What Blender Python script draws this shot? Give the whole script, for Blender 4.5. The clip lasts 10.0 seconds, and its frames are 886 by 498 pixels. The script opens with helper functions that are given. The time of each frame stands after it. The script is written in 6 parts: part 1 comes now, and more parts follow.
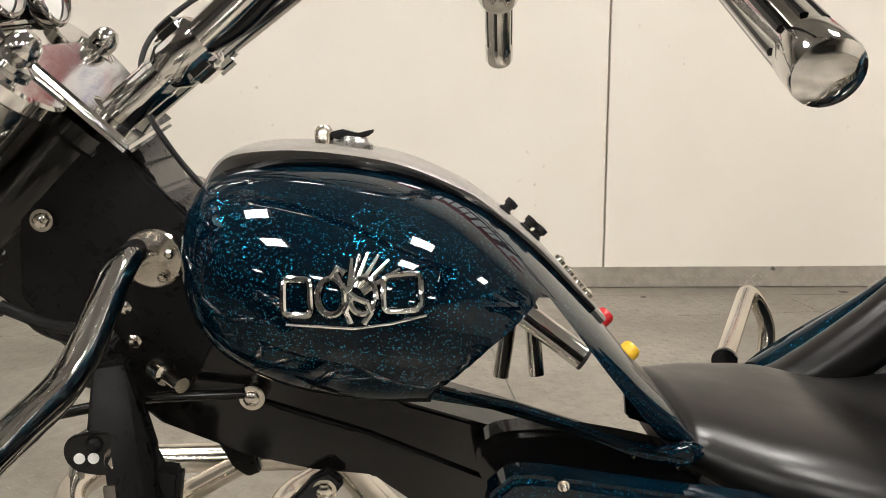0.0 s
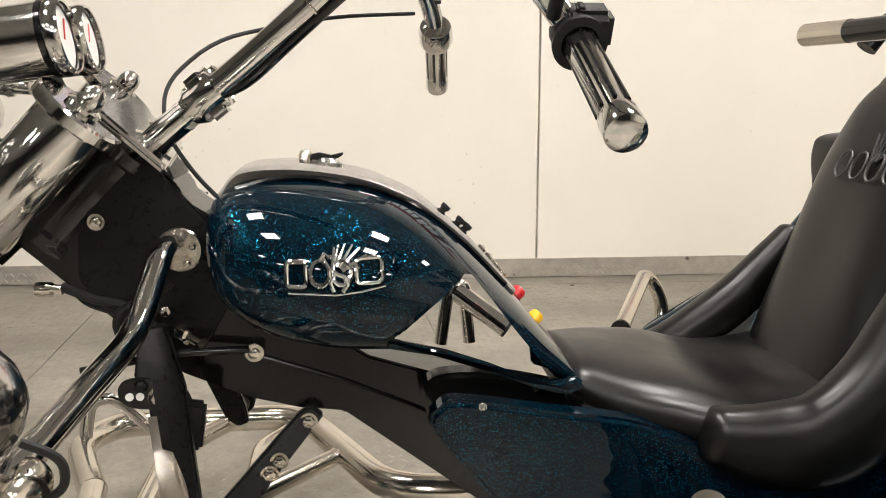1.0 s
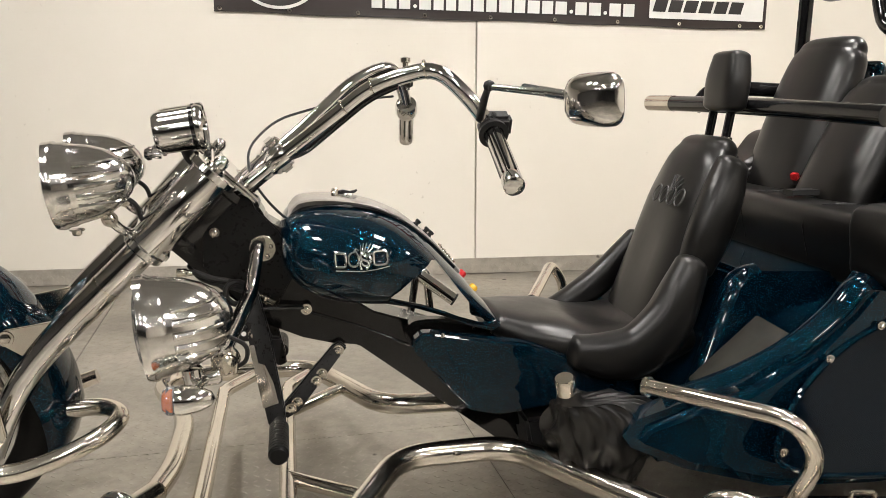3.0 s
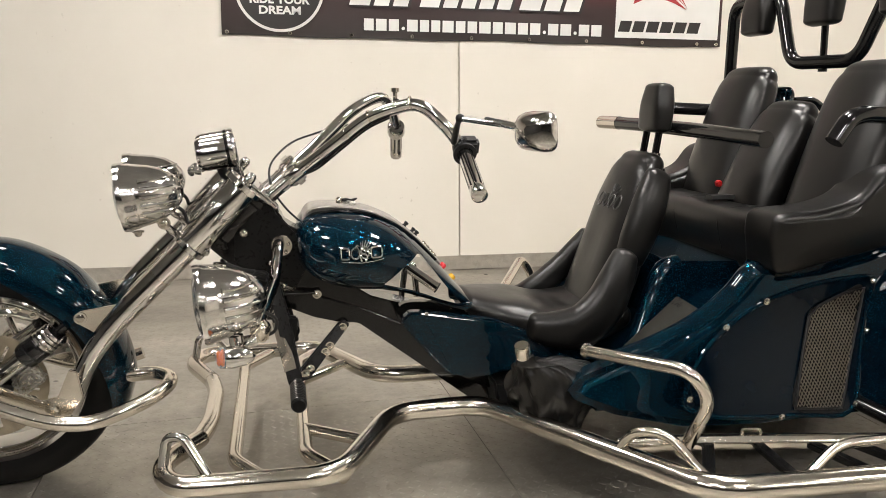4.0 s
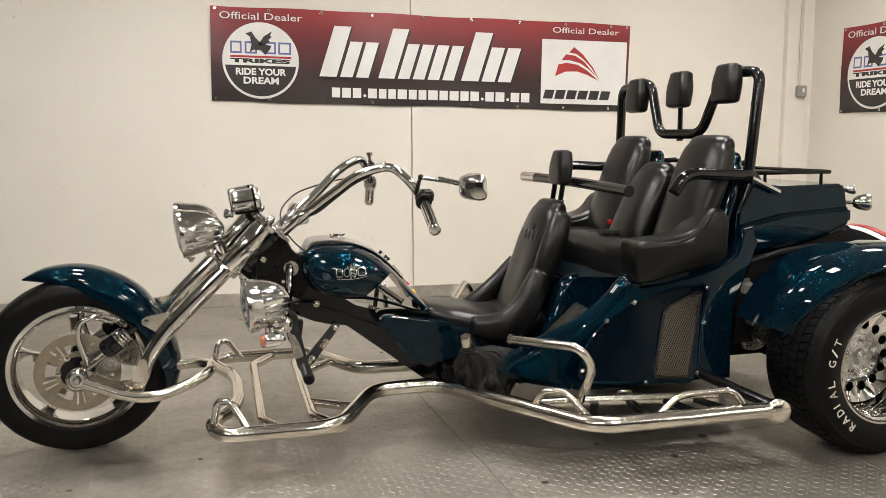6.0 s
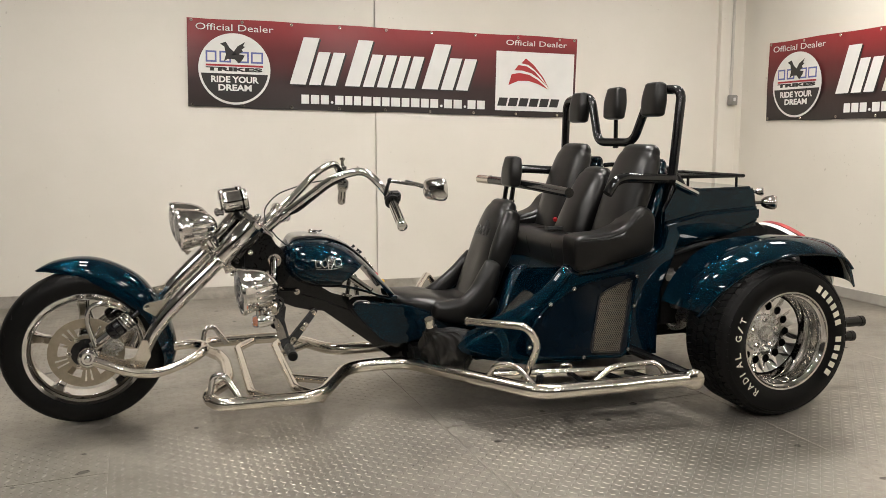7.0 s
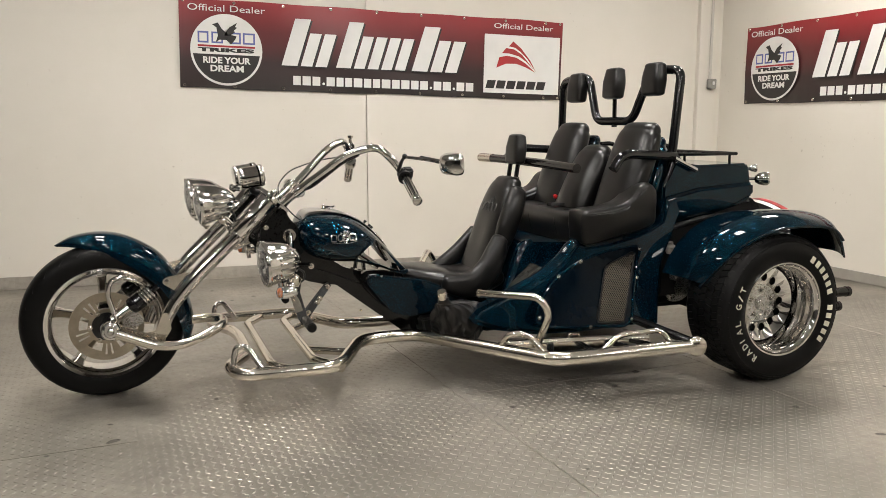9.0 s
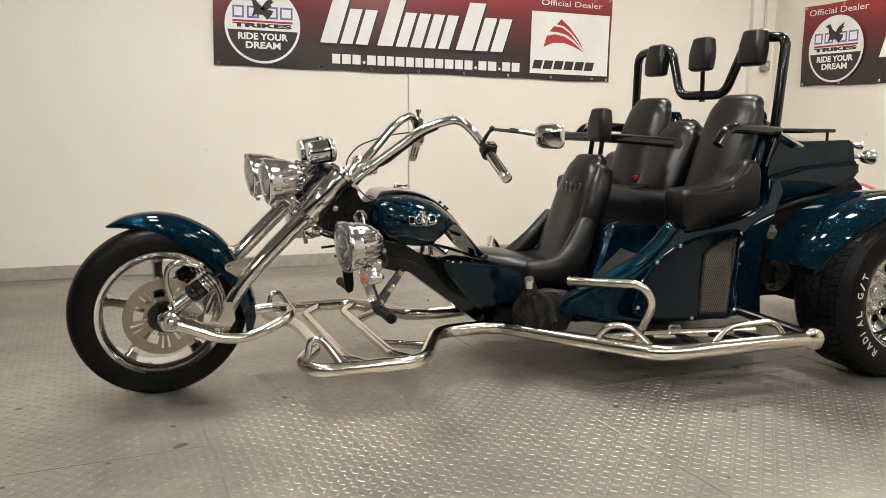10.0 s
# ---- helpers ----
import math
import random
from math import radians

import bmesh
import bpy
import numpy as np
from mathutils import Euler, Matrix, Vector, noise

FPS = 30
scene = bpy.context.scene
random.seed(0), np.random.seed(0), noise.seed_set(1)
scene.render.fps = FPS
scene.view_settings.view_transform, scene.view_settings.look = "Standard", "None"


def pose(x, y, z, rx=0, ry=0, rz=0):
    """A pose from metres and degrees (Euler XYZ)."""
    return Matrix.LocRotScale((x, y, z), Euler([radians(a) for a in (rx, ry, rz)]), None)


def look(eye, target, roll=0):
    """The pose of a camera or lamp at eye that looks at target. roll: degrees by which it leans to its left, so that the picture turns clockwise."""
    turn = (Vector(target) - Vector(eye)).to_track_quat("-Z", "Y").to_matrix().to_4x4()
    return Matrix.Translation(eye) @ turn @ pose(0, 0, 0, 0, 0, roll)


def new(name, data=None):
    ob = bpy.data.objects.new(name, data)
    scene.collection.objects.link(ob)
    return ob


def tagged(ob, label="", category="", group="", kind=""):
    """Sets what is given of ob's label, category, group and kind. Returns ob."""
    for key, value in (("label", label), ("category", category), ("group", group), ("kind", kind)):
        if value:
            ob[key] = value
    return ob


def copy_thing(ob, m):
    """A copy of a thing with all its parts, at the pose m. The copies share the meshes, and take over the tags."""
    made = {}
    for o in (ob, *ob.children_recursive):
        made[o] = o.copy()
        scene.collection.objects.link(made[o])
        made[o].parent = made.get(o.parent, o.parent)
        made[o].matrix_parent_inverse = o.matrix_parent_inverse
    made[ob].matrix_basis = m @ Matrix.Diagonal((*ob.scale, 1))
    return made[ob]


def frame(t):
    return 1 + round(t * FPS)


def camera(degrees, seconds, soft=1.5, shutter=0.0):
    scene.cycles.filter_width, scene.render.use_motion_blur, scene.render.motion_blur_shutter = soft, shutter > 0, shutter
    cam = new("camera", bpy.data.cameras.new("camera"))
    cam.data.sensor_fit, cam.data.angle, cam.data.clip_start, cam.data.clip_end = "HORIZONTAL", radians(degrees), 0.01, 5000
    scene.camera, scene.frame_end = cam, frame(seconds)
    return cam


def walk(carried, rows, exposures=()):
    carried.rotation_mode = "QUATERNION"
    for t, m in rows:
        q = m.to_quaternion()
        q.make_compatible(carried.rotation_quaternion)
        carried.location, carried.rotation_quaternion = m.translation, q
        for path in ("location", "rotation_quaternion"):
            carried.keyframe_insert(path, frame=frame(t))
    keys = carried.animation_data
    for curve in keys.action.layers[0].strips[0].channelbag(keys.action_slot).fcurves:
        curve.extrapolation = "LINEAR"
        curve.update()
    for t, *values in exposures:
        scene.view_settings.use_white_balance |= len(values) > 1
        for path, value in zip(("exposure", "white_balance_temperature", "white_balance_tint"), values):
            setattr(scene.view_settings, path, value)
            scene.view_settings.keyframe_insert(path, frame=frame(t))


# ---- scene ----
cam = camera(56.8, 10.0, soft=0.85)
PATH = [
    (0, (0.262, 0.197, 0.808), (0.236, 2.162, 0.436), -0.4),
    (0.5, (0.249, 0.069, 0.825), (0.303, 2.033, 0.453), -0.6),
    (1, (0.255, -0.099, 0.859), (0.364, 1.861, 0.475), -0.2),
    (1.5, (0.233, -0.266, 0.886), (0.368, 1.693, 0.503), 0.1),
    (2, (0.178, -0.453, 0.916), (0.352, 1.503, 0.538), 0.2),
    (2.5, (0.148, -0.643, 0.958), (0.365, 1.309, 0.581), 0.2),
    (2.7, (0.143, -0.728, 0.972), (0.381, 1.226, 0.598), 0.1),
    (4, (0.096, -1.321, 1.064), (0.371, 0.625, 0.694), -0.4),
    (4.5, (0.084, -1.544, 1.114), (0.416, 0.394, 0.748), -0.4),
    (5, (0.075, -1.776, 1.128), (0.442, 0.163, 0.803), -0.3),
    (6.3, (-0.156, -2.346, 1.156), (0.283, -0.412, 0.893), -0.3),
    (6.5, (-0.175, -2.453, 1.167), (0.29, -0.526, 0.9), -0.2),
    (7, (-0.237, -2.635, 1.184), (0.273, -0.721, 0.914), -0.1),
    (7.5, (-0.342, -2.739, 1.205), (0.205, -0.836, 0.927), 0.0),
    (8, (-0.408, -2.789, 1.191), (0.165, -0.895, 0.902), 0.0),
    (8.5, (-0.427, -2.765, 1.178), (0.158, -0.876, 0.883), 0.0),
    (9, (-0.479, -2.682, 1.14), (0.119, -0.797, 0.84), 0.0),
    (9.5, (-0.582, -2.476, 1.077), (0.014, -0.592, 0.772), 0.0),
    (10, (-0.734, -2.255, 1.036), (-0.125, -0.376, 0.727), 0.1),
]
LIGHTEN = [(0, -0.14), (0.5, 0.05), (2.5, 0.02), (5, -0.12), (6.5, -0.25), (8, -0.38), (9, -0.33), (10, -0.17)]
walk(cam, [(t, look(eye, target, roll)) for t, eye, target, roll in PATH], LIGHTEN)

# ---------------------------------------------------------------- light
world = bpy.data.worlds.new("world")
scene.world = world
world.use_nodes = True
world.node_tree.nodes["Background"].inputs[0].default_value = (0.9, 0.93, 1.0, 1)
world.node_tree.nodes["Background"].inputs[1].default_value = 0.05
LAMP = 104.0          # emission of the ceiling panels


LIGHT_X, LIGHT_Y, LIGHT_SIZE = (-3.2, -0.9, 1.4, 3.4), (1.65, 0.30, -2.4, -4.6), (0.39, 0.39)


# ---------------------------------------------------------------- materials
def material(name, color=(0.5, 0.5, 0.5), rough=0.5, metal=0.0, spec=0.5, coat=0.0):
    m = bpy.data.materials.new(name)
    m.use_nodes = True
    b = m.node_tree.nodes["Principled BSDF"]
    b.inputs["Base Color"].default_value = (*color, 1)
    b.inputs["Roughness"].default_value = rough
    b.inputs["Metallic"].default_value = metal
    b.inputs["Specular IOR Level"].default_value = spec
    b.inputs["Coat Weight"].default_value = coat
    b.inputs["Coat Roughness"].default_value = 0.03
    return m


def node(m, kind, **sets):
    n = m.node_tree.nodes.new(kind)
    for k, v in sets.items():
        if k in n.inputs:
            n.inputs[k].default_value = v
    return n


def link(m, a, b):
    m.node_tree.links.new(a, b)


def bsdf(m):
    return m.node_tree.nodes["Principled BSDF"]


def coords(m, scale=(1, 1, 1), which="Object"):
    c = node(m, "ShaderNodeTexCoord")
    p = node(m, "ShaderNodeMapping")
    p.inputs["Scale"].default_value = scale
    link(m, c.outputs[which], p.inputs["Vector"])
    return p.outputs["Vector"]


def noise_node(m, vec, scale, detail=4.0, rough=0.55):
    n = node(m, "ShaderNodeTexNoise", Scale=scale, Detail=detail, Roughness=rough)
    link(m, vec, n.inputs["Vector"])
    return n.outputs["Fac"]


def ramp(m, fac, stops):
    r = node(m, "ShaderNodeValToRGB")
    while len(r.color_ramp.elements) < len(stops):
        r.color_ramp.elements.new(0.5)
    for e, (p, c) in zip(r.color_ramp.elements, stops):
        e.position = p
        e.color = (*c, 1) if isinstance(c, tuple) else (c, c, c, 1)
    link(m, fac, r.inputs["Fac"])
    return r.outputs["Color"]


def mix(m, fac, a, b):
    n = m.node_tree.nodes.new("ShaderNodeMix")
    n.data_type = "RGBA"
    for sock, v in ((n.inputs[0], fac), (n.inputs[6], a), (n.inputs[7], b)):
        if hasattr(v, "links"):
            link(m, v, sock)
        else:
            sock.default_value = (*v, 1) if isinstance(v, tuple) else v
    return n.outputs[2]


def bump(m, height, strength=0.2, distance=0.002):
    n = node(m, "ShaderNodeBump", Strength=strength, Distance=distance)
    link(m, height, n.inputs["Height"])
    link(m, n.outputs["Normal"], bsdf(m).inputs["Normal"])
    return n


def mottled(name, a, b, scale, rough, spread=0.08, bumpy=0.0, bscale=60, metal=0.0, spec=0.5, coat=0.0):
    """Two tones of a colour mixed by large and fine noise, with uneven gloss."""
    m = material(name, a, rough, metal, spec, coat)
    v = coords(m)
    n1, n2 = noise_node(m, v, scale), noise_node(m, v, scale * 9, 3)
    link(m, mix(m, ramp(m, n1, [(0.3, 0.0), (0.7, 1.0)]), a, b), bsdf(m).inputs["Base Color"])
    link(m, ramp(m, n2, [(0.25, max(0.0, rough - spread)), (0.75, min(1.0, rough + spread))]), bsdf(m).inputs["Roughness"])
    if bumpy:
        bump(m, noise_node(m, v, bscale, 5), bumpy)
    return m


M_CHROME = mottled("chrome", (0.70, 0.685, 0.66), (0.66, 0.645, 0.62), 12, 0.085, 0.03, metal=1.0)
M_SHELL = mottled("lamp_chrome", (0.70, 0.685, 0.66), (0.64, 0.625, 0.60), 12, 0.13, 0.03, metal=1.0)
M_STEEL = mottled("polished_steel", (0.74, 0.69, 0.61), (0.66, 0.615, 0.545), 7, 0.16, 0.05, metal=1.0)
M_ALU = mottled("cast_aluminium", (0.62, 0.61, 0.58), (0.50, 0.49, 0.47), 18, 0.28, 0.05, metal=1.0)
M_DISC = mottled("disc_steel", (0.38, 0.335, 0.265), (0.31, 0.275, 0.22), 30, 0.34, 0.06, metal=1.0)
M_BLACK = mottled("black_paint", (0.0045, 0.0045, 0.0046), (0.0075, 0.0073, 0.0070), 9, 0.12, 0.06, 0.03, 40, spec=0.38)
M_SATIN = mottled("satin_black_steel", (0.0045, 0.0045, 0.0046), (0.007, 0.0068, 0.0066), 12, 0.30, 0.06, 0.04, 90, spec=0.18)
M_GLOSS = mottled("gloss_black", (0.004, 0.004, 0.0045), (0.006, 0.006, 0.0065), 9, 0.10, 0.05)
M_PLASTIC = mottled("black_plastic", (0.009, 0.009, 0.0095), (0.014, 0.014, 0.014), 30, 0.48, 0.08, 0.15, 300, spec=0.25)
M_LEATHER = mottled("black_leather", (0.0026, 0.0024, 0.0023), (0.0048, 0.0044, 0.0041), 4, 0.33, 0.03, 0.04, 300, spec=0.40)
M_RUBBER = mottled("tyre_rubber", (0.0036, 0.0036, 0.0037), (0.0062, 0.0060, 0.0058), 8, 0.40, 0.1, 0.08, 180, spec=0.12)
M_GLASS = material("lamp_glass", (0.95, 0.97, 1.0), 0.03)
bsdf(M_GLASS).inputs["Transmission Weight"].default_value = 0.9
M_ORANGE = material("amber_lens", (0.75, 0.16, 0.02), 0.15)
M_RED = mottled("red_plastic", (0.55, 0.02, 0.02), (0.45, 0.015, 0.02), 20, 0.3)
M_YELLOW = mottled("yellow_plastic", (0.75, 0.45, 0.02), (0.65, 0.38, 0.02), 20, 0.35)
M_WHITE = mottled("white_print", (0.78, 0.77, 0.74), (0.72, 0.71, 0.68), 6, 0.35)
# near black, with the shade of hollows, grooves and the engine bay in its colour
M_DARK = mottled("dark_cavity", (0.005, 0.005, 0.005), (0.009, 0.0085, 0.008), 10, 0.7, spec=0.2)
M_SHINY_RED = mottled("red_print", (0.42, 0.03, 0.035), (0.36, 0.03, 0.03), 4, 0.35)
M_PRINT_BLACK = mottled("black_print", (0.018, 0.016, 0.015), (0.026, 0.022, 0.02), 6, 0.35)
M_PRINT_BLUE = mottled("blue_print", (0.10, 0.12, 0.34), (0.14, 0.16, 0.38), 12, 0.4)
M_LETTER = mottled("tyre_lettering", (0.74, 0.70, 0.58), (0.64, 0.60, 0.48), 40, 0.6)
M_EMBOSS = mottled("faded_embossing", (0.05, 0.05, 0.05), (0.035, 0.035, 0.035), 40, 0.45)


def flake_paint(name, base, flake):
    """Dark blue lacquer with coarse turquoise metal flakes under a clear coat."""
    m = material(name, base, 0.24, 0.0, 0.0, 1.0)
    bsdf(m).inputs["Coat Roughness"].default_value = 0.02
    bsdf(m).inputs["Coat IOR"].default_value = 1.34
    v = coords(m)
    vo = node(m, "ShaderNodeTexVoronoi", Scale=1050.0)
    link(m, v, vo.inputs["Vector"])
    sep = node(m, "ShaderNodeSeparateColor")
    link(m, vo.outputs["Color"], sep.inputs["Color"])
    chosen = ramp(m, sep.outputs["Red"], [(0.930, 0.0), (0.946, 1.0)])
    patch = ramp(m, noise_node(m, v, 5), [(0.30, 0.35), (0.68, 1.0)])
    mul = node(m, "ShaderNodeMath")
    mul.operation = "MULTIPLY"
    link(m, chosen, mul.inputs[0])
    link(m, patch, mul.inputs[1])
    body = mix(m, noise_node(m, v, 3), base, tuple(c * 1.5 for c in base))
    link(m, mix(m, mul.outputs[0], body, flake), bsdf(m).inputs["Base Color"])
    link(m, mul.outputs[0], bsdf(m).inputs["Metallic"])
    wob = node(m, "ShaderNodeVectorMath")
    wob.operation = "SUBTRACT"
    link(m, vo.outputs["Color"], wob.inputs[0])
    wob.inputs[1].default_value = (0.5, 0.5, 0.5)
    sca = node(m, "ShaderNodeVectorMath")
    sca.operation = "SCALE"
    link(m, wob.outputs[0], sca.inputs[0])
    sca.inputs["Scale"].default_value = 0.55
    geo = node(m, "ShaderNodeNewGeometry")
    add = node(m, "ShaderNodeVectorMath")
    add.operation = "ADD"
    link(m, geo.outputs["Normal"], add.inputs[0])
    gated = node(m, "ShaderNodeVectorMath")
    gated.operation = "SCALE"
    link(m, sca.outputs[0], gated.inputs[0])
    link(m, mul.outputs[0], gated.inputs["Scale"])
    link(m, gated.outputs[0], add.inputs[1])
    nor = node(m, "ShaderNodeVectorMath")
    nor.operation = "NORMALIZE"
    link(m, add.outputs[0], nor.inputs[0])
    link(m, nor.outputs[0], bsdf(m).inputs["Normal"])
    return m


M_CONSOLE = mottled("console_grey", (0.27, 0.25, 0.225), (0.22, 0.205, 0.185), 14, 0.38, 0.06)
M_BLUE = flake_paint("blue_flake_lacquer", (0.0005, 0.0027, 0.0060), (0.010, 0.24, 0.38))


def wall_paint():
    m = material("painted_panel", (0.74, 0.70, 0.62), 0.5)
    v = coords(m)
    tone = mix(m, ramp(m, noise_node(m, v, 0.9, 5), [(0.35, 0.0), (0.7, 1.0)]), (0.76, 0.72, 0.645), (0.70, 0.66, 0.58))
    specks = ramp(m, noise_node(m, v, 34, 2, 0.4), [(0.70, 0.0), (0.74, 1.0)])
    gate = ramp(m, noise_node(m, v, 2.3, 2), [(0.55, 0.0), (0.66, 0.8)])
    mul = node(m, "ShaderNodeMath")
    mul.operation = "MULTIPLY"
    link(m, specks, mul.inputs[0])
    link(m, gate, mul.inputs[1])
    link(m, mix(m, mul.outputs[0], tone, (0.52, 0.47, 0.40)), bsdf(m).inputs["Base Color"])
    link(m, ramp(m, noise_node(m, v, 6), [(0.3, 0.38), (0.7, 0.58)]), bsdf(m).inputs["Roughness"])
    bump(m, noise_node(m, v, 3.0, 6), 0.12, 0.01)
    return m


M_WALL = wall_paint()


def plate_metal(name, light, dark, rough, stain=0.0):
    """Worn tread plate: dull aluminium with scuffs, broad grimy stains, drips and specks of dirt."""
    m = material(name, light, rough, 0.7)
    v = coords(m)
    big = noise_node(m, v, 0.9, 7, 0.62)
    wide = noise_node(m, coords(m, (0.7, 1.1, 1)), 1.3, 4, 0.5)
    fine = noise_node(m, v, 21, 6, 0.7)
    tone = mix(m, ramp(m, big, [(0.32, 0.0), (0.68, 1.0)]), light, dark)
    tone = mix(m, ramp(m, wide, [(0.40, 0.0), (0.82, stain)]), tone, tuple(c * 0.42 for c in dark))
    tone = mix(m, ramp(m, fine, [(0.42, 0.0), (0.8, 0.55)]), tone, tuple(c * 0.5 for c in dark))
    spots = ramp(m, noise_node(m, v, 11, 1, 0.3), [(0.765, 0.0), (0.785, 1.0)])
    link(m, mix(m, spots, tone, (0.07, 0.06, 0.05)), bsdf(m).inputs["Base Color"])
    link(m, ramp(m, big, [(0.30, rough - 0.06), (0.72, rough + 0.10)]), bsdf(m).inputs["Roughness"])
    link(m, ramp(m, noise_node(m, v, 1.7, 4), [(0.3, 0.8), (0.7, 0.5)]), bsdf(m).inputs["Metallic"])
    bump(m, fine, 0.10, 0.002)
    return m


M_FLOOR = plate_metal("tread_plate", (0.45, 0.418, 0.362), (0.300, 0.279, 0.238), 0.36, 0.85)
M_TREAD = plate_metal("tread_bars", (0.45, 0.418, 0.366), (0.335, 0.312, 0.270), 0.36, 0.6)
M_KICK = plate_metal("kick_plate", (0.52, 0.49, 0.43), (0.42, 0.39, 0.34), 0.42)
M_CEIL = mottled("ceiling_tile", (0.36, 0.36, 0.355), (0.30, 0.30, 0.298), 2, 0.8)


def glow(name, color, power):
    m = material(name, color, 0.6)
    bsdf(m).inputs["Emission Color"].default_value = (*color, 1)
    bsdf(m).inputs["Emission Strength"].default_value = power
    return m


M_LAMP = glow("lamp_panel", (1.0, 0.95, 0.90), LAMP)


def banner_vinyl():
    """Printed vinyl, red at the top edge, fading into near black below."""
    m = material("banner_vinyl", (0.3, 0.03, 0.03), 0.33)
    c = node(m, "ShaderNodeTexCoord")
    s = node(m, "ShaderNodeSeparateXYZ")
    link(m, c.outputs["Generated"], s.inputs["Vector"])
    col = ramp(m, s.outputs["Z"], [(0.0, (0.024, 0.018, 0.016)), (0.32, (0.035, 0.017, 0.016)),
                                   (0.66, (0.12, 0.016, 0.018)), (1.0, (0.30, 0.022, 0.027))])
    link(m, col, bsdf(m).inputs["Base Color"])
    bump(m, noise_node(m, coords(m, (1, 1, 0.4)), 5, 3), 0.25, 0.02)
    return m


M_BANNER = banner_vinyl()


# ---------------------------------------------------------------- mesh tools
def part(name, bm, mat, parent=None, label="", smooth=None):
    """Links a bmesh as one mesh object, a part of parent where one is given."""
    bmesh.ops.recalc_face_normals(bm, faces=bm.faces)
    me = bpy.data.meshes.new(name)
    ang = 0.6 if smooth is None else smooth
    for f in bm.faces:
        f.smooth = True
    for e in bm.edges:
        if len(e.link_faces) == 2 and e.calc_face_angle(0) > ang:
            e.smooth = False
    bm.to_mesh(me)
    bm.free()
    me.materials.append(mat)
    ob = new(name, me)
    if parent:
        ob.parent = parent
    if label:
        tagged(ob, label)
    return ob


def along(p, d, up=(0, 0, 1)):
    """A frame at p whose z runs along d."""
    z = Vector(d).normalized()
    u = Vector(up)
    if abs(z.dot(u)) > 0.99:
        u = Vector((1, 0, 0))
    x = u.cross(z).normalized()
    y = z.cross(x)
    m = Matrix((x, y, z)).transposed().to_4x4()
    m.translation = p
    return m


def rounded(pts, rad, n=5):
    """A line through pts with its corners rounded."""
    pts = [Vector(p) for p in pts]
    out = [pts[0]]
    for a, b, c in zip(pts, pts[1:], pts[2:]):
        d = min(rad, (a - b).length * 0.48, (c - b).length * 0.48)
        p, q = b + (a - b).normalized() * d, b + (c - b).normalized() * d
        for i in range(n + 1):
            t = i / n
            out.append(p * (1 - t) ** 2 + b * (2 * t * (1 - t)) + q * t ** 2)
    out.append(pts[-1])
    return out


def tube(pts, r, rad=0.05, seg=16, closed=False, dome=False):
    """A round bar through pts, with rounded corners; r is one radius or one at each end."""
    line = rounded(pts, rad) if rad and not closed else [Vector(p) for p in pts]
    r0, r1 = r if isinstance(r, tuple) else (r, r)
    bm = bmesh.new()
    rings = []
    n = len(line)
    ref = None
    for i, p in enumerate(line):
        if closed:
            t = (line[(i + 1) % n] - line[i - 1]).normalized()
        else:
            t = (line[min(i + 1, n - 1)] - line[max(i - 1, 0)]).normalized()
        if ref is None:
            ref = t.orthogonal().normalized()
        ref = (ref - t * ref.dot(t)).normalized()
        side = t.cross(ref)
        k = r0 + (r1 - r0) * i / max(1, n - 1)
        rings.append([bm.verts.new(p + (ref * math.cos(a) + side * math.sin(a)) * k)
                      for a in (2 * math.pi * j / seg for j in range(seg))])
    pairs = list(zip(rings, rings[1:])) + ([(rings[-1], rings[0])] if closed else [])
    for a, b in pairs:
        for j in range(seg):
            bm.faces.new((a[j], a[(j + 1) % seg], b[(j + 1) % seg], b[j]))
    if not closed:
        bm.faces.new(list(reversed(rings[0])))
        bm.faces.new(rings[-1])
    return bm


def lathe(profile, m, seg=32, bm=None, arc=None):
    """Turns (radius, height) pairs about the z of frame m."""
    bm = bm or bmesh.new()
    rows = []
    for r, h in profile:
        if r < 1e-6:
            rows.append([bm.verts.new(m @ Vector((0, 0, h)))])
        else:
            rows.append([bm.verts.new(m @ Vector((r * math.cos(a), r * math.sin(a), h)))
                         for a in (2 * math.pi * j / seg for j in range(seg))])
    for a, b in zip(rows, rows[1:]):
        for j in range(seg):
            k = (j + 1) % seg
            if len(a) == 1 and len(b) == 1:
                continue
            if len(a) == 1:
                bm.faces.new((a[0], b[k], b[j]))
            elif len(b) == 1:
                bm.faces.new((a[j], a[k], b[0]))
            else:
                bm.faces.new((a[j], a[k], b[k], b[j]))
    return bm


def loft(rings, caps=True, bm=None, wrap=False):
    """Skin over rings of equal length."""
    bm = bm or bmesh.new()
    rows = [[bm.verts.new(p) for p in ring] for ring in rings]
    n = len(rows[0])
    for a, b in list(zip(rows, rows[1:])) + ([(rows[-1], rows[0])] if wrap else []):
        for j in range(n):
            bm.faces.new((a[j], a[(j + 1) % n], b[(j + 1) % n], b[j]))
    if caps and not wrap:
        bm.faces.new(list(reversed(rows[0])))
        bm.faces.new(rows[-1])
    return bm


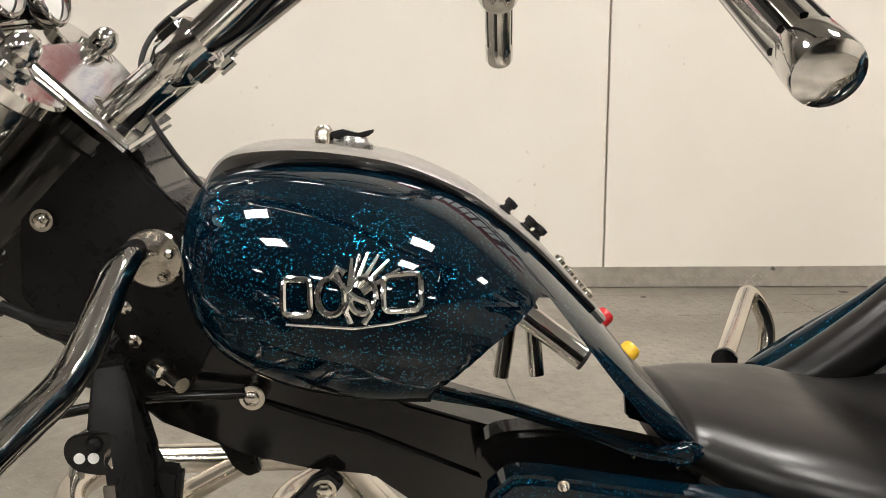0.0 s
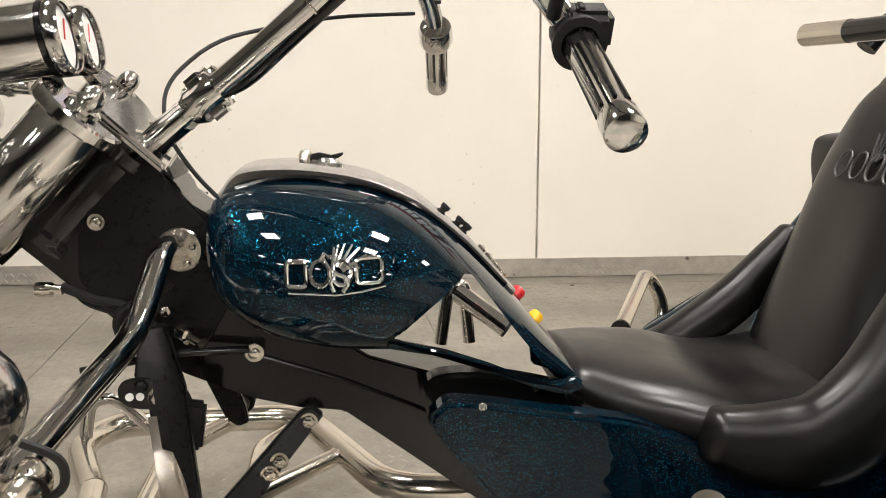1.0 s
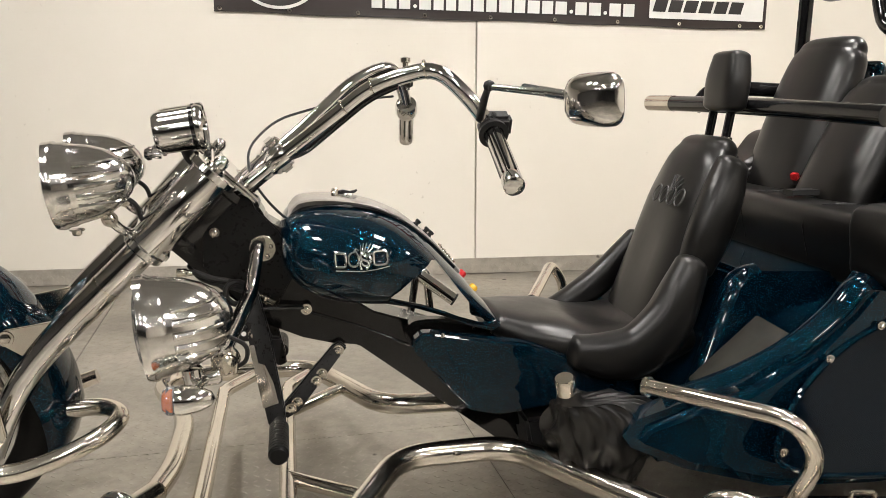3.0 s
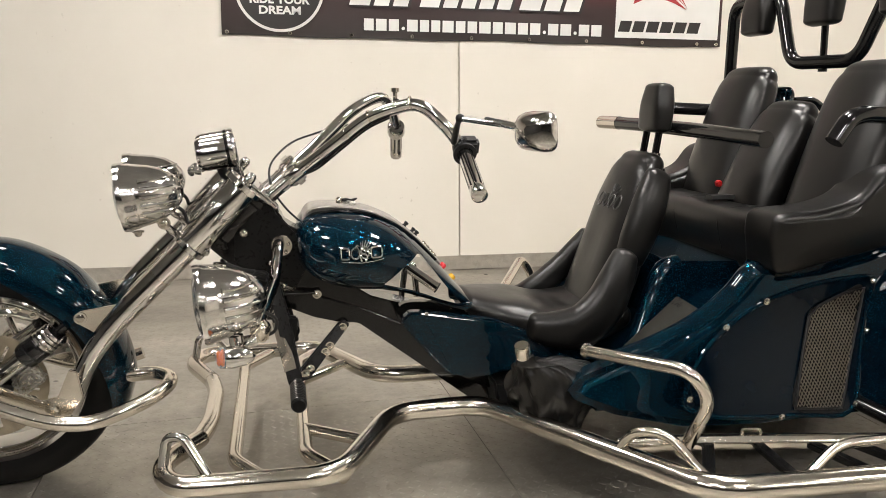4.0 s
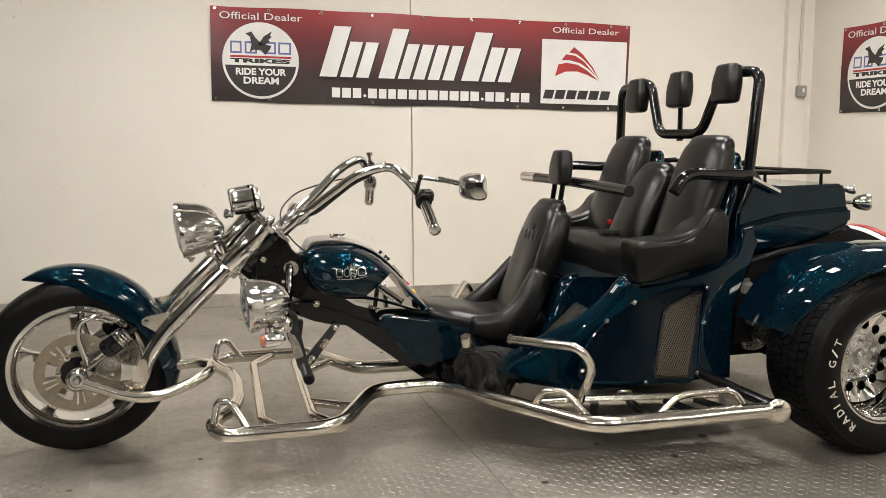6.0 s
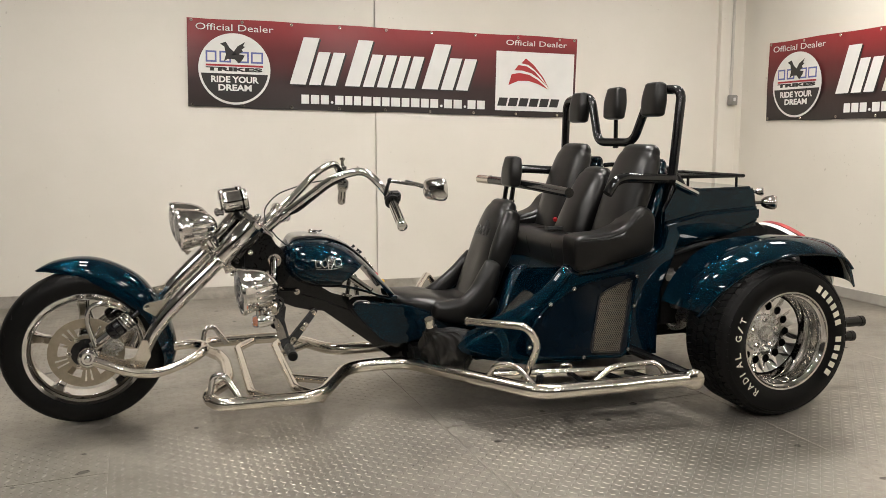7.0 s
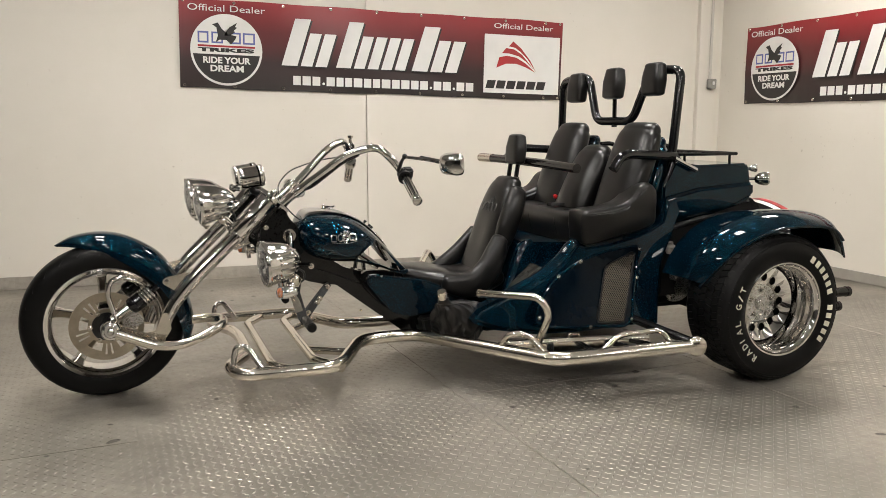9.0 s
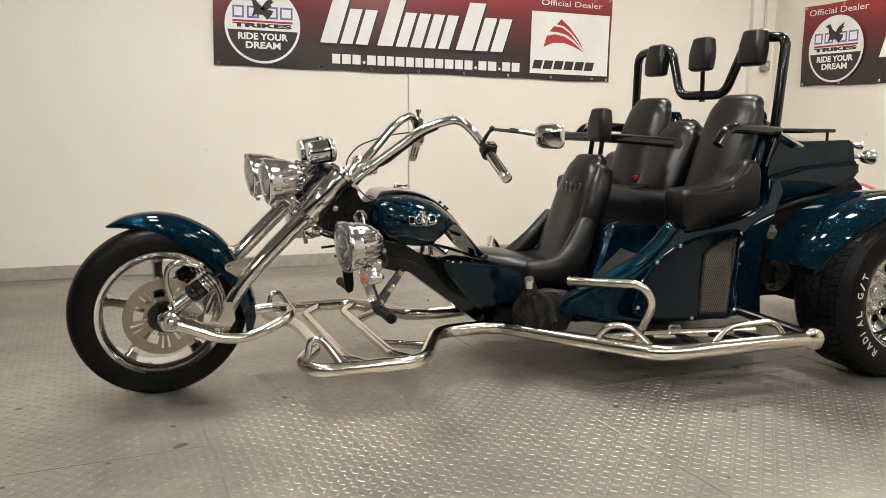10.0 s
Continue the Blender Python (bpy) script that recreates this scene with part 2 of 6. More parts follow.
def slab(outline, y0, y1, bevel=0.004, seg=2, m=None):
    """A plate with the outline (x, z), from y0 to y1, its edges rounded."""
    bm = bmesh.new()
    a = [bm.verts.new((x, y0, z)) for x, z in outline]
    b = [bm.verts.new((x, y1, z)) for x, z in outline]
    n = len(a)
    bm.faces.new(a)
    bm.faces.new(list(reversed(b)))
    for i in range(n):
        bm.faces.new((a[i], b[i], b[(i + 1) % n], a[(i + 1) % n]))
    bmesh.ops.recalc_face_normals(bm, faces=bm.faces)
    if bevel:
        edges = [e for e in bm.edges if abs(e.verts[0].co.y - e.verts[1].co.y) < 1e-6 or e.calc_face_angle(0) > 0.5]
        bmesh.ops.bevel(bm, geom=edges, offset=bevel, segments=seg, affect="EDGES", clamp_overlap=True)
    if m:
        bm.transform(m)
    return bm


def box(size, m, bevel=0.004, seg=2):
    bm = bmesh.new()
    bmesh.ops.create_cube(bm, size=1)
    bm.transform(Matrix.Diagonal((*size, 1)))
    if bevel:
        bmesh.ops.bevel(bm, geom=list(bm.edges), offset=bevel, segments=seg, affect="EDGES", clamp_overlap=True)
    bm.transform(m)
    return bm


def smooth_line(pts, n=6):
    """A soft curve through pts of any size (Catmull-Rom)."""
    pts = [np.array(p, float) for p in pts]
    p = [pts[0]] + pts + [pts[-1]]
    out = []
    for i in range(1, len(p) - 2):
        for k in range(n):
            t = k / n
            out.append(0.5 * ((2 * p[i]) + (-p[i - 1] + p[i + 1]) * t + (2 * p[i - 1] - 5 * p[i] + 4 * p[i + 1] - p[i + 2]) * t * t
                              + (-p[i - 1] + 3 * p[i] - 3 * p[i + 1] + p[i + 2]) * t ** 3))
    out.append(pts[-1])
    return out


def smooth_loop(pts, n=4):
    """A soft closed outline through pts."""
    p = [np.array(q, float) for q in pts]
    out, m = [], len(p)
    for i in range(m):
        a, b, c, d = p[i - 1], p[i], p[(i + 1) % m], p[(i + 2) % m]
        for k in range(n):
            t = k / n
            q = 0.5 * (2 * b + (c - a) * t + (2 * a - 5 * b + 4 * c - d) * t * t + (3 * b - a - 3 * c + d) * t ** 3)
            out.append((float(q[0]), float(q[1])))
    return out


def pad(stations, seg=28, power=2.8, ends=0.5, crease=0.0):
    """A stuffed cushion along stations (x, y, z, half width in y, half thickness): ring sections that close softly at both ends."""
    st = smooth_line(stations, 5)
    first, last = st[0].copy(), st[-1].copy()
    rings = []
    n = len(st)
    for i, s in enumerate(st):
        a, b = st[max(i - 1, 0)], st[min(i + 1, n - 1)]
        t = Vector(b[:3] - a[:3]).normalized()
        nrm = Vector((0, 1, 0)).cross(t).normalized()
        rings.append((Vector(s[:3]), t, nrm, s[3], s[4]))
    steps = (0.0, 0.03, 0.10, 0.22, 0.38, 0.58, 0.8)

    def end(ring, k, sign):
        p, t, nrm, w, h = ring
        q = math.sqrt(max(0.0, 1 - (1 - k) ** 2))
        return (p + t * (sign * h * ends * (1 - k)), t, nrm, max(w * 0.25, w - h * 0.9 * (1 - q)), h * max(q, 0.04))
    full = [end(rings[0], k, -1) for k in steps] + rings + [end(rings[-1], k, 1) for k in steps[::-1]]
    out = []
    for p, t, nrm, w, h in full:
        ring = []
        for j in range(seg):
            a = 2 * math.pi * j / seg
            c, s = math.cos(a), math.sin(a)
            u = math.copysign(abs(c) ** (2 / power), c) * w
            v = math.copysign(abs(s) ** (2 / power), s) * h
            if crease and v > 0:
                v -= crease * max(0.0, 1 - (u / w) ** 2) * h
            ring.append(p + Vector((0, 1, 0)) * u + nrm * v)
        out.append(ring)
    return loft(out)


def pad_line(stations, power, angle, out=0.0, i0=0, i1=None):
    """A line along a cushion, on its surface at that angle of the section."""
    st = smooth_line(stations, 5)
    pts = []
    for i, q in enumerate(st):
        a, b = st[max(i - 1, 0)], st[min(i + 1, len(st) - 1)]
        nrm = Vector((0, 1, 0)).cross(Vector(b[:3] - a[:3])).normalized()
        c, d = math.cos(math.radians(angle)), math.sin(math.radians(angle))
        u = math.copysign(abs(c) ** (2 / power), c) * (q[3] + out)
        v = math.copysign(abs(d) ** (2 / power), d) * (q[4] + out)
        pts.append(Vector(q[:3]) + Vector((0, 1, 0)) * u + nrm * v)
    return pts[i0:i1]


def cushion(outline, y0, y1, r, puff=0.012):
    """A stuffed slab with the outline (x, z): round edges of radius r and slightly bulging cheeks."""
    pts = [Vector((x, z)) for x, z in outline]
    n = len(pts)
    area = sum(pts[i].x * pts[(i + 1) % n].y - pts[(i + 1) % n].x * pts[i].y for i in range(n))
    nor = []
    for i in range(n):
        t = (pts[(i + 1) % n] - pts[i - 1]).normalized()
        nor.append(Vector((-t.y, t.x)) if area > 0 else Vector((t.y, -t.x)))
    mid = sum(pts, Vector((0, 0))) / n

    def ring(inset, y, shrink=1.0):
        out = []
        for p, m in zip(pts, nor):
            q = mid + (p + m * inset - mid) * shrink
            out.append((q.x, y, q.y))
        return out
    rings = [ring(r, y0 - puff, 0.35), ring(r, y0 - puff * 0.85, 0.6), ring(r, y0 - puff * 0.5, 0.85)]
    rings += [ring(r * (1 - math.sin(a)), y0 + r * (1 - math.cos(a))) for a in np.linspace(0, math.pi / 2, 9)]
    rings += [ring(r * (1 - math.cos(a)), y1 - r * (1 - math.sin(a))) for a in np.linspace(0, math.pi / 2, 9)]
    rings += [ring(r, y1 + puff * 0.5, 0.85), ring(r, y1 + puff * 0.85, 0.6), ring(r, y1 + puff, 0.35)]
    return loft(rings)


def join(*bms):
    out = bmesh.new()
    for b in bms:
        me = bpy.data.meshes.new("tmp")
        b.to_mesh(me)
        b.free()
        out.from_mesh(me)
        bpy.data.meshes.remove(me)
    return out


def mirrored(bm):
    """The bmesh turned over to the far side of the vehicle."""
    bm.transform(Matrix.Diagonal((1, -1, 1, 1)))
    bmesh.ops.reverse_faces(bm, faces=bm.faces)
    return bm


def text_bm(body, height, m, thick=0.0008, stretch=1.0, shear=0.0, bold=0.0):
    """Lettering in the built-in font, in the x-y plane of frame m, from its left end."""
    cu = bpy.data.curves.new("lettering", "FONT")
    cu.body, cu.size, cu.extrude, cu.shear, cu.resolution_u, cu.offset = body, height / 0.73, thick, shear, 3, bold
    ob = new("lettering", cu)
    me = bpy.data.meshes.new_from_object(ob.evaluated_get(bpy.context.evaluated_depsgraph_get()))
    bpy.data.objects.remove(ob)
    bm = bmesh.new()
    bm.from_mesh(me)
    bpy.data.meshes.remove(me)
    w = max(v.co.x for v in bm.verts)
    if stretch > 0:
        bm.transform(Matrix.Diagonal((stretch / w, 1, 1, 1)))
    bm.transform(m)
    return bm


def letters(bm):
    """Splits lettering into one bmesh a letter, by the stretch of x that its loose pieces share."""
    todo, runs = set(bm.verts), []
    while todo:
        stack, piece = [todo.pop()], []
        while stack:
            v = stack.pop()
            piece.append(v)
            for e in v.link_edges:
                o = e.other_vert(v)
                if o in todo:
                    todo.remove(o)
                    stack.append(o)
        runs.append((min(v.co.x for v in piece), max(v.co.x for v in piece), piece))
    runs.sort(key=lambda r: r[0])
    groups = []
    for lo, hi, piece in runs:
        if groups and min(hi, groups[-1][1]) - lo > 0.5 * min(hi - lo, groups[-1][1] - groups[-1][0]):
            groups[-1][1] = max(hi, groups[-1][1])
            groups[-1][2] += piece
        else:
            groups.append([lo, hi, list(piece)])
    out = []
    for _, _, verts in groups:
        one = bmesh.new()
        at = {v: one.verts.new(v.co) for v in verts}
        for f in {f for v in verts for f in v.link_faces}:
            one.faces.new([at[v] for v in f.verts])
        out.append(one)
    bm.free()
    return out


def thing(name, m, label, category, group="", kind=""):
    ob = new(name)
    ob.matrix_world = m
    ob.empty_display_size = 0.1
    return tagged(ob, label, category, group, kind)


def solid(name, bm, mat, label, category="", kind="structure", group=""):
    return tagged(part(name, bm, mat), label, category, group, kind)


# ---------------------------------------------------------------- the room
WALL_Y, SEAM_X, KICK = 3.59, 0.893, 0.087
CORNER_X, SLANT = 4.07, math.radians(5.5)
CEIL_Z = 3.0
XL, YB = -6.0, -13.0

floor = solid("floor", box((14.0, 18.0, 0.1), pose(0.5, -4.9, -0.0565), 0), M_FLOOR, "worn grey aluminium tread plate floor with scuffs and dark specks", "floor")

# back wall of large painted panels with an open joint between them
wall = solid("wall_back", box((10.6, 0.1, 3.1), pose(-0.8, WALL_Y + 0.075, 1.5), 0), M_WALL, "cream painted wall of large smooth panels", "wall")
part("panel", box((SEAM_X - XL - 0.004, 0.022, CEIL_Z - 0.004), pose((XL + SEAM_X) / 2 - 0.002, WALL_Y + 0.013, CEIL_Z / 2), 0.002, 1), M_WALL, wall)
part("panel", box((CORNER_X - SEAM_X - 0.002, 0.022, CEIL_Z - 0.004), pose((CORNER_X + SEAM_X) / 2 + 0.003, WALL_Y + 0.011, CEIL_Z / 2), 0.002, 1), M_WALL, wall)

RIGHT = pose(CORNER_X, WALL_Y, 0, 0, 0, math.degrees(SLANT) - 90)       # x runs from the corner towards the viewer, y into the wall
right = solid("wall_right", box((17.5, 0.1, 3.1), RIGHT @ pose(8.6, 0.05, 1.5), 0), M_WALL, "cream painted wall with a narrow kick plate", "wall")
M_HALL = mottled("hall_cladding", (0.058, 0.057, 0.056), (0.075, 0.073, 0.070), 1.5, 0.6)
solid("wall_left", box((0.1, 17.2, 3.1), pose(XL - 0.05, -4.9, 1.5), 0), M_HALL, "plain dark grey cladding of the hall", "wall")
solid("wall_front", box((13.0, 0.1, 3.1), pose(0.2, YB - 0.05, 1.5), 0), M_HALL, "plain dark grey cladding of the hall", "wall")
solid("ceiling", box((13.0, 17.4, 0.1), pose(0.2, -4.8, CEIL_Z + 0.055), 0), M_CEIL, "plain dark grey ceiling of the hall", "ceiling")

kick = solid("kick_plate", box((CORNER_X - XL, 0.006, KICK), pose((CORNER_X + XL) / 2, WALL_Y - 0.004, KICK / 2), 0.001, 1), M_KICK, "strip of aluminium tread plate along the foot of the wall", "baseboard")
solid("kick_plate_right", box((16.0, 0.012, 0.075), RIGHT @ pose(8.05, -0.007, 0.0375), 0.002, 1), mottled("grey_skirting", (0.36, 0.34, 0.30), (0.30, 0.28, 0.25), 5, 0.5), "plain grey skirting along the foot of the wall", "baseboard")

# boxed pillar in the corner
solid("pillar", box((0.17, 0.05, CEIL_Z - 0.01), pose(3.895, WALL_Y - 0.027, CEIL_Z / 2), 0.003, 1), M_WALL, "cream boxed-in pillar in the corner of the room", "pillar")

# ---------------------------------------------------------------- the trike
# Its own frame: x runs from front to back, y to its far side, z up; the middle plane is y = 0.
TRIKE = pose(0.149, 1.062, 0, 0, 0, 3.2)
trike = thing("trike", TRIKE, "dark blue metal-flake chopper trike with chrome tubing and black seats", "trike")

# steering: the fork, bars, lamps and front wheel are turned a little to the near side
HEAD, RAKE, STEER = Vector((-0.25, 0, 0.85)), Vector((0.707, 0, 0.707)), math.radians(7)
S = Matrix.Translation(HEAD) @ Matrix.Rotation(STEER, 4, RAKE) @ Matrix.Translation(-HEAD)
S_INV = S.inverted()


def far_steered(bm):
    """Turns a near-side piece of the front end over to its far side."""
    bm.transform(S @ Matrix.Diagonal((1, -1, 1, 1)) @ S_INV)
    bmesh.ops.reverse_faces(bm, faces=bm.faces)
    return bm


def both(name, make, mat, parent=trike, label="", turn=mirrored, kids=None):
    """A near-side part and its far-side twin."""
    out = []
    for flip in (False, True):
        bm = make()
        ob = part(name, turn(bm) if flip else bm, mat, parent, label)
        for kname, kmake, kmat in (kids or []):
            kb = kmake()
            part(kname, turn(kb) if flip else kb, kmat, ob)
        out.append(ob)
    return out


def bolt(p, d, r=0.009, h=0.008):
    """A domed hexagon bolt head with washer."""
    m = along(p, d)
    return join(lathe([(0, 0), (r * 1.5, 0), (r * 1.5, h * 0.25), (r * 1.0, h * 0.25)], m, 16),
                lathe([(r, h * 0.25), (r, h * 0.8), (r * 0.6, h), (0, h)], m, 6))


def bolts(parent, spots, d=(0, -1, 0), r=0.009, mat=None):
    for p in spots:
        part("bolt", bolt(p, d, r), mat or M_STEEL, parent)


# ---- front wheel
WC = Vector((-0.970, -0.03, 0.324))
WN = S.to_3x3() @ Vector((0, -1, 0))
WF = along(WC, WN, (0, 0, 1))


def ring_profile(pts):
    return pts + [pts[0]]


def wheel_front():
    rim = part("front_wheel", lathe(ring_profile([(0.244, 0.058), (0.238, 0.064), (0.226, 0.060), (0.219, 0.044), (0.207, 0.036), (0.204, 0.0), (0.207, -0.036),
                                    (0.219, -0.044), (0.226, -0.060), (0.238, -0.064), (0.244, -0.058), (0.236, -0.03), (0.232, 0.0), (0.236, 0.03)]), WF, 64),
               M_CHROME, trike, "polished alloy front wheel with five spokes")
    tyre = [(0.236, 0.060)] + [(0.247 + 0.081 * math.sin(q) ** 0.85, 0.0765 * abs(math.cos(q)) ** 0.72 * (1 if math.cos(q) > 0 else -1) * (0.90 + 0.10 * math.sin(q))) for q in np.linspace(0.10, math.pi - 0.10, 33)] + [(0.236, -0.060), (0.230, 0.0)]
    part("tyre", lathe(ring_profile(tyre), WF, 128), M_RUBBER, rim, "black motorcycle tyre with curved grooves", smooth=1.0)
    grooves = []
    for k in range(26):
        for side in (1, -1):
            a = 2 * math.pi * (k + (0.5 if side < 0 else 0)) / 26
            pts = []
            for u, h in ((0.0, 0.008), (0.05, 0.028), (0.12, 0.046), (0.20, 0.058)):
                rr = {0.008: 0.3265, 0.028: 0.3245, 0.046: 0.3170, 0.058: 0.3070}[h]
                pts.append(WF @ Vector((rr * math.cos(a + u), rr * math.sin(a + u), h * side)))
            grooves.append(tube(pts, 0.0022, 0, 5))
    part("tread_grooves", join(*grooves), M_DARK, rim)
    for k in range(5):
        a = math.radians(92 + 72 * k)
        m = WF @ Matrix.Rotation(a, 4, "Z")
        rings = [[m @ Vector((r, s * w, q * h)) for s, q in ((-1, -0.6), (-0.7, -1), (0.7, -1), (1, -0.6), (1, 0.6), (0.7, 1), (-0.7, 1), (-1, 0.6))]
                 for r, w, h in ((0.045, 0.026, 0.024), (0.10, 0.018, 0.020), (0.165, 0.016, 0.020), (0.195, 0.020, 0.028), (0.212, 0.030, 0.036))]
        part("spoke", loft(rings), M_CHROME, rim)
    part("hub", lathe([(0, -0.075), (0.045, -0.075), (0.05, -0.05), (0.058, -0.03), (0.058, 0.03), (0.05, 0.05), (0.045, 0.075), (0, 0.075)], WF, 40), M_ALU, rim)
    # slotted brake disc
    bm = bmesh.new()
    radii, n = (0.060, 0.074, 0.090, 0.108, 0.122, 0.134, 0.146), 90
    v = {(i, j, s): bm.verts.new(WF @ Vector((radii[i] * math.cos(2 * math.pi * j / n), radii[i] * math.sin(2 * math.pi * j / n), 0.090 + s)))
         for i in range(len(radii)) for j in range(n) for s in (0, 0.005)}
    open_cells = {(i, j) for i in range(len(radii) - 1) for j in range(n) if (i in (1, 2) and j % 18 in range(2, 10)) or (i in (1, 2, 3) and j % 18 in (12, 15))}
    for i in range(len(radii) - 1):
        for j in range(n):
            k = (j + 1) % n
            if (i, j) in open_cells:
                continue
            bm.faces.new((v[i, j, 0.005], v[i + 1, j, 0.005], v[i + 1, k, 0.005], v[i, k, 0.005]))
            bm.faces.new((v[i, j, 0], v[i, k, 0], v[i + 1, k, 0], v[i + 1, j, 0]))
            for ii, a, b in ((i - 1, i, i), (i + 1, i + 1, i + 1)):
                if ii < 0 or ii >= len(radii) - 1 or (ii, j) in open_cells:
                    bm.faces.new((v[a, j, 0], v[a, k, 0], v[a, k, 0.005], v[a, j, 0.005]))
            for jj, c in (((j - 1) % n, j), (k, k)):
                if (i, jj) in open_cells:
                    bm.faces.new((v[i, c, 0], v[i + 1, c, 0], v[i + 1, c, 0.005], v[i, c, 0.005]))
    disc = part("brake_disc", bm, M_DISC, rim, "dull steel brake disc with slots")
    part("disc_carrier", lathe([(0.05, 0.075), (0.066, 0.087), (0.066, 0.094), (0.03, 0.10), (0.03, 0.13)], WF, 36), M_BLACK, rim)
    for k in range(6):
        a = 2 * math.pi * k / 6
        part("bolt", bolt(WF @ Vector((0.066 * math.cos(a), 0.066 * math.sin(a), 0.095)), WN, 0.007), M_STEEL, rim)
    return rim


front_wheel = wheel_front()


def front_fender():
    """A bobbed sheet fender, arched across, drawn out to a point at the front."""
    top = smooth_line([(-1.150, 0.650), (-1.075, 0.688), (-0.968, 0.700), (-0.866, 0.678), (-0.755, 0.613), (-0.690, 0.530), (-0.632, 0.409), (-0.612, 0.300), (-0.630, 0.222)], 4)
    low = smooth_line([(-1.140, 0.646), (-1.072, 0.646), (-0.990, 0.632), (-0.905, 0.590), (-0.806, 0.516), (-0.738, 0.450), (-0.690, 0.355), (-0.668, 0.280), (-0.664, 0.222)], 4)
    wid = smooth_line([(0.012,), (0.066,), (0.092,), (0.102,), (0.105,), (0.105,), (0.104,), (0.10,), (0.094,)], 4)
    rings = []
    for (x, z), (u, w), h in zip(top, low, wid):
        h = float(h[0])
        out, inn = [], []
        for k in range(17):
            a = math.pi * k / 16
            c, s = math.cos(a), math.sin(a) ** 0.75
            p = Vector((u + (x - u) * s, -h * math.copysign(abs(c) ** 0.8, c), w + (z - w) * s))
            out.append(p)
            inn.append(Vector((u + (x - u) * s * 0.93, p.y * 0.95, w + (z - w) * s * 0.93 + 0.0)))
        ring = out + inn[::-1]
        rings.append([S @ (q + Vector((0, WC.y * 0.6, 0))) for q in [S_INV @ Vector((q.x, q.y, q.z)) for q in ring]])
    return loft(rings)


part("front_fender", front_fender(), M_BLUE, trike, "dark blue metal-flake front fender drawn to a point")

# ---- fork
FORK = [(-0.266, -0.135, 0.846), (-0.430, -0.135, 0.671), (-0.594, -0.135, 0.512)]


def fork_upper():
    a, b = Vector(FORK[0]), Vector(FORK[1])
    return lathe([(0, 0.02), (0.042, 0.02), (0.0435, 0.024), (0.0435, (b - a).length - 0.004), (0.041, (b - a).length), (0, (b - a).length)], along(a, b - a), 44)


def fork_lower():
    return tube([FORK[1], FORK[2], (-0.666, -0.136, 0.436), (-0.720, -0.138, 0.350), (-0.766, -0.140, 0.238)], (0.0325, 0.026), 0.05, 28)


def collar(p, d, r, h):
    def go():
        return lathe([(0, -h / 2), (r * 0.95, -h / 2), (r, -h * 0.35), (r, h * 0.35), (r * 0.95, h / 2), (0, h / 2)], along(p, d), 36)
    return go


FD = Vector(FORK[0]) - Vector(FORK[2])
both("fork_leg", fork_lower, M_CHROME, trike, "chrome lower fork leg, bent at the foot", far_steered)
both("fork_tube", fork_upper, M_CHROME, trike, "thick chrome upper fork tube", far_steered,
     [("clamp_ring", collar(FORK[1], FD, 0.047, 0.018), M_CHROME), ("cap", collar((-0.281, -0.135, 0.830), FD, 0.057, 0.018), M_CHROME),
      ("dome_nut", lambda: lathe([(0, 0), (0.021, 0), (0.022, 0.006), (0.015, 0.009), (0.015, 0.014), (0.0155, 0.018), (0.013, 0.027), (0.007, 0.033), (0, 0.034)], along((-0.275, -0.135, 0.836), FD), 28), M_CHROME),
      ("line_ring", collar((-0.512, -0.135, 0.5915), FD, 0.0337, 0.006), M_STEEL)])


def triple(p, size):
    m = along(p, RAKE, (0, 1, 0))
    bm = box(size, m, 0.008, 3)
    bm.transform(S)
    return bm


part("top_yoke", triple((-0.248, 0, 0.812), (0.135, 0.215, 0.012)), M_CHROME, trike, "chrome top yoke")
part("lower_yoke", triple((-0.425, 0, 0.692), (0.085, 0.33, 0.028)), M_CHROME, trike, "chrome lower yoke")
part("steering_stem", lathe([(0, 0), (0.028, 0), (0.028, 0.18), (0, 0.18)], along((-0.41, 0, 0.66), RAKE), 24), M_BLACK, trike)


# brackets that carry the fender, link arms and the bumper hoop round the wheel
def fender_bracket():
    return slab([(-0.735, 0.492), (-0.722, 0.507), (-0.60, 0.524), (-0.598, 0.514), (-0.668, 0.44), (-0.676, 0.438), (-0.72, 0.468)], -0.128, -0.120, 0.002)


both("fender_bracket", fender_bracket, M_STEEL, trike, "", far_steered, [("bolt", lambda: bolt((-0.720, -0.129, 0.488), (0, -1, 0), 0.011), M_STEEL), ("bolt", lambda: bolt((-0.610, -0.129, 0.514), (0, -1, 0), 0.007), M_STEEL)])


def link_arm():
    bm = slab([(-0.968, 0.340), (-0.935, 0.350), (-0.88, 0.322), (-0.815, 0.292), (-0.775, 0.300), (-0.742, 0.372), (-0.722, 0.366), (-0.712, 0.30), (-0.765, 0.222), (-0.80, 0.236), (-0.93, 0.290), (-0.965, 0.305)], -0.205, -0.192, 0.003)
    return bm


both("link_arm", link_arm, M_STEEL, trike, "polished steel arm from the axle to the fork foot", far_steered,
     [("axle_boss", lambda: lathe([(0, 0.0), (0.036, 0.0), (0.038, 0.005), (0.038, 0.046), (0.034, 0.052), (0.026, 0.055), (0.024, 0.050), (0.014, 0.050), (0.013, 0.064), (0.009, 0.068), (0, 0.069)], along((-0.945, -0.205, 0.322), (0, -1, 0)), 36), M_CHROME),
      ("pivot_bolt", lambda: bolt((-0.785, -0.205, 0.268), (0, -1, 0), 0.014, 0.02), M_STEEL)])


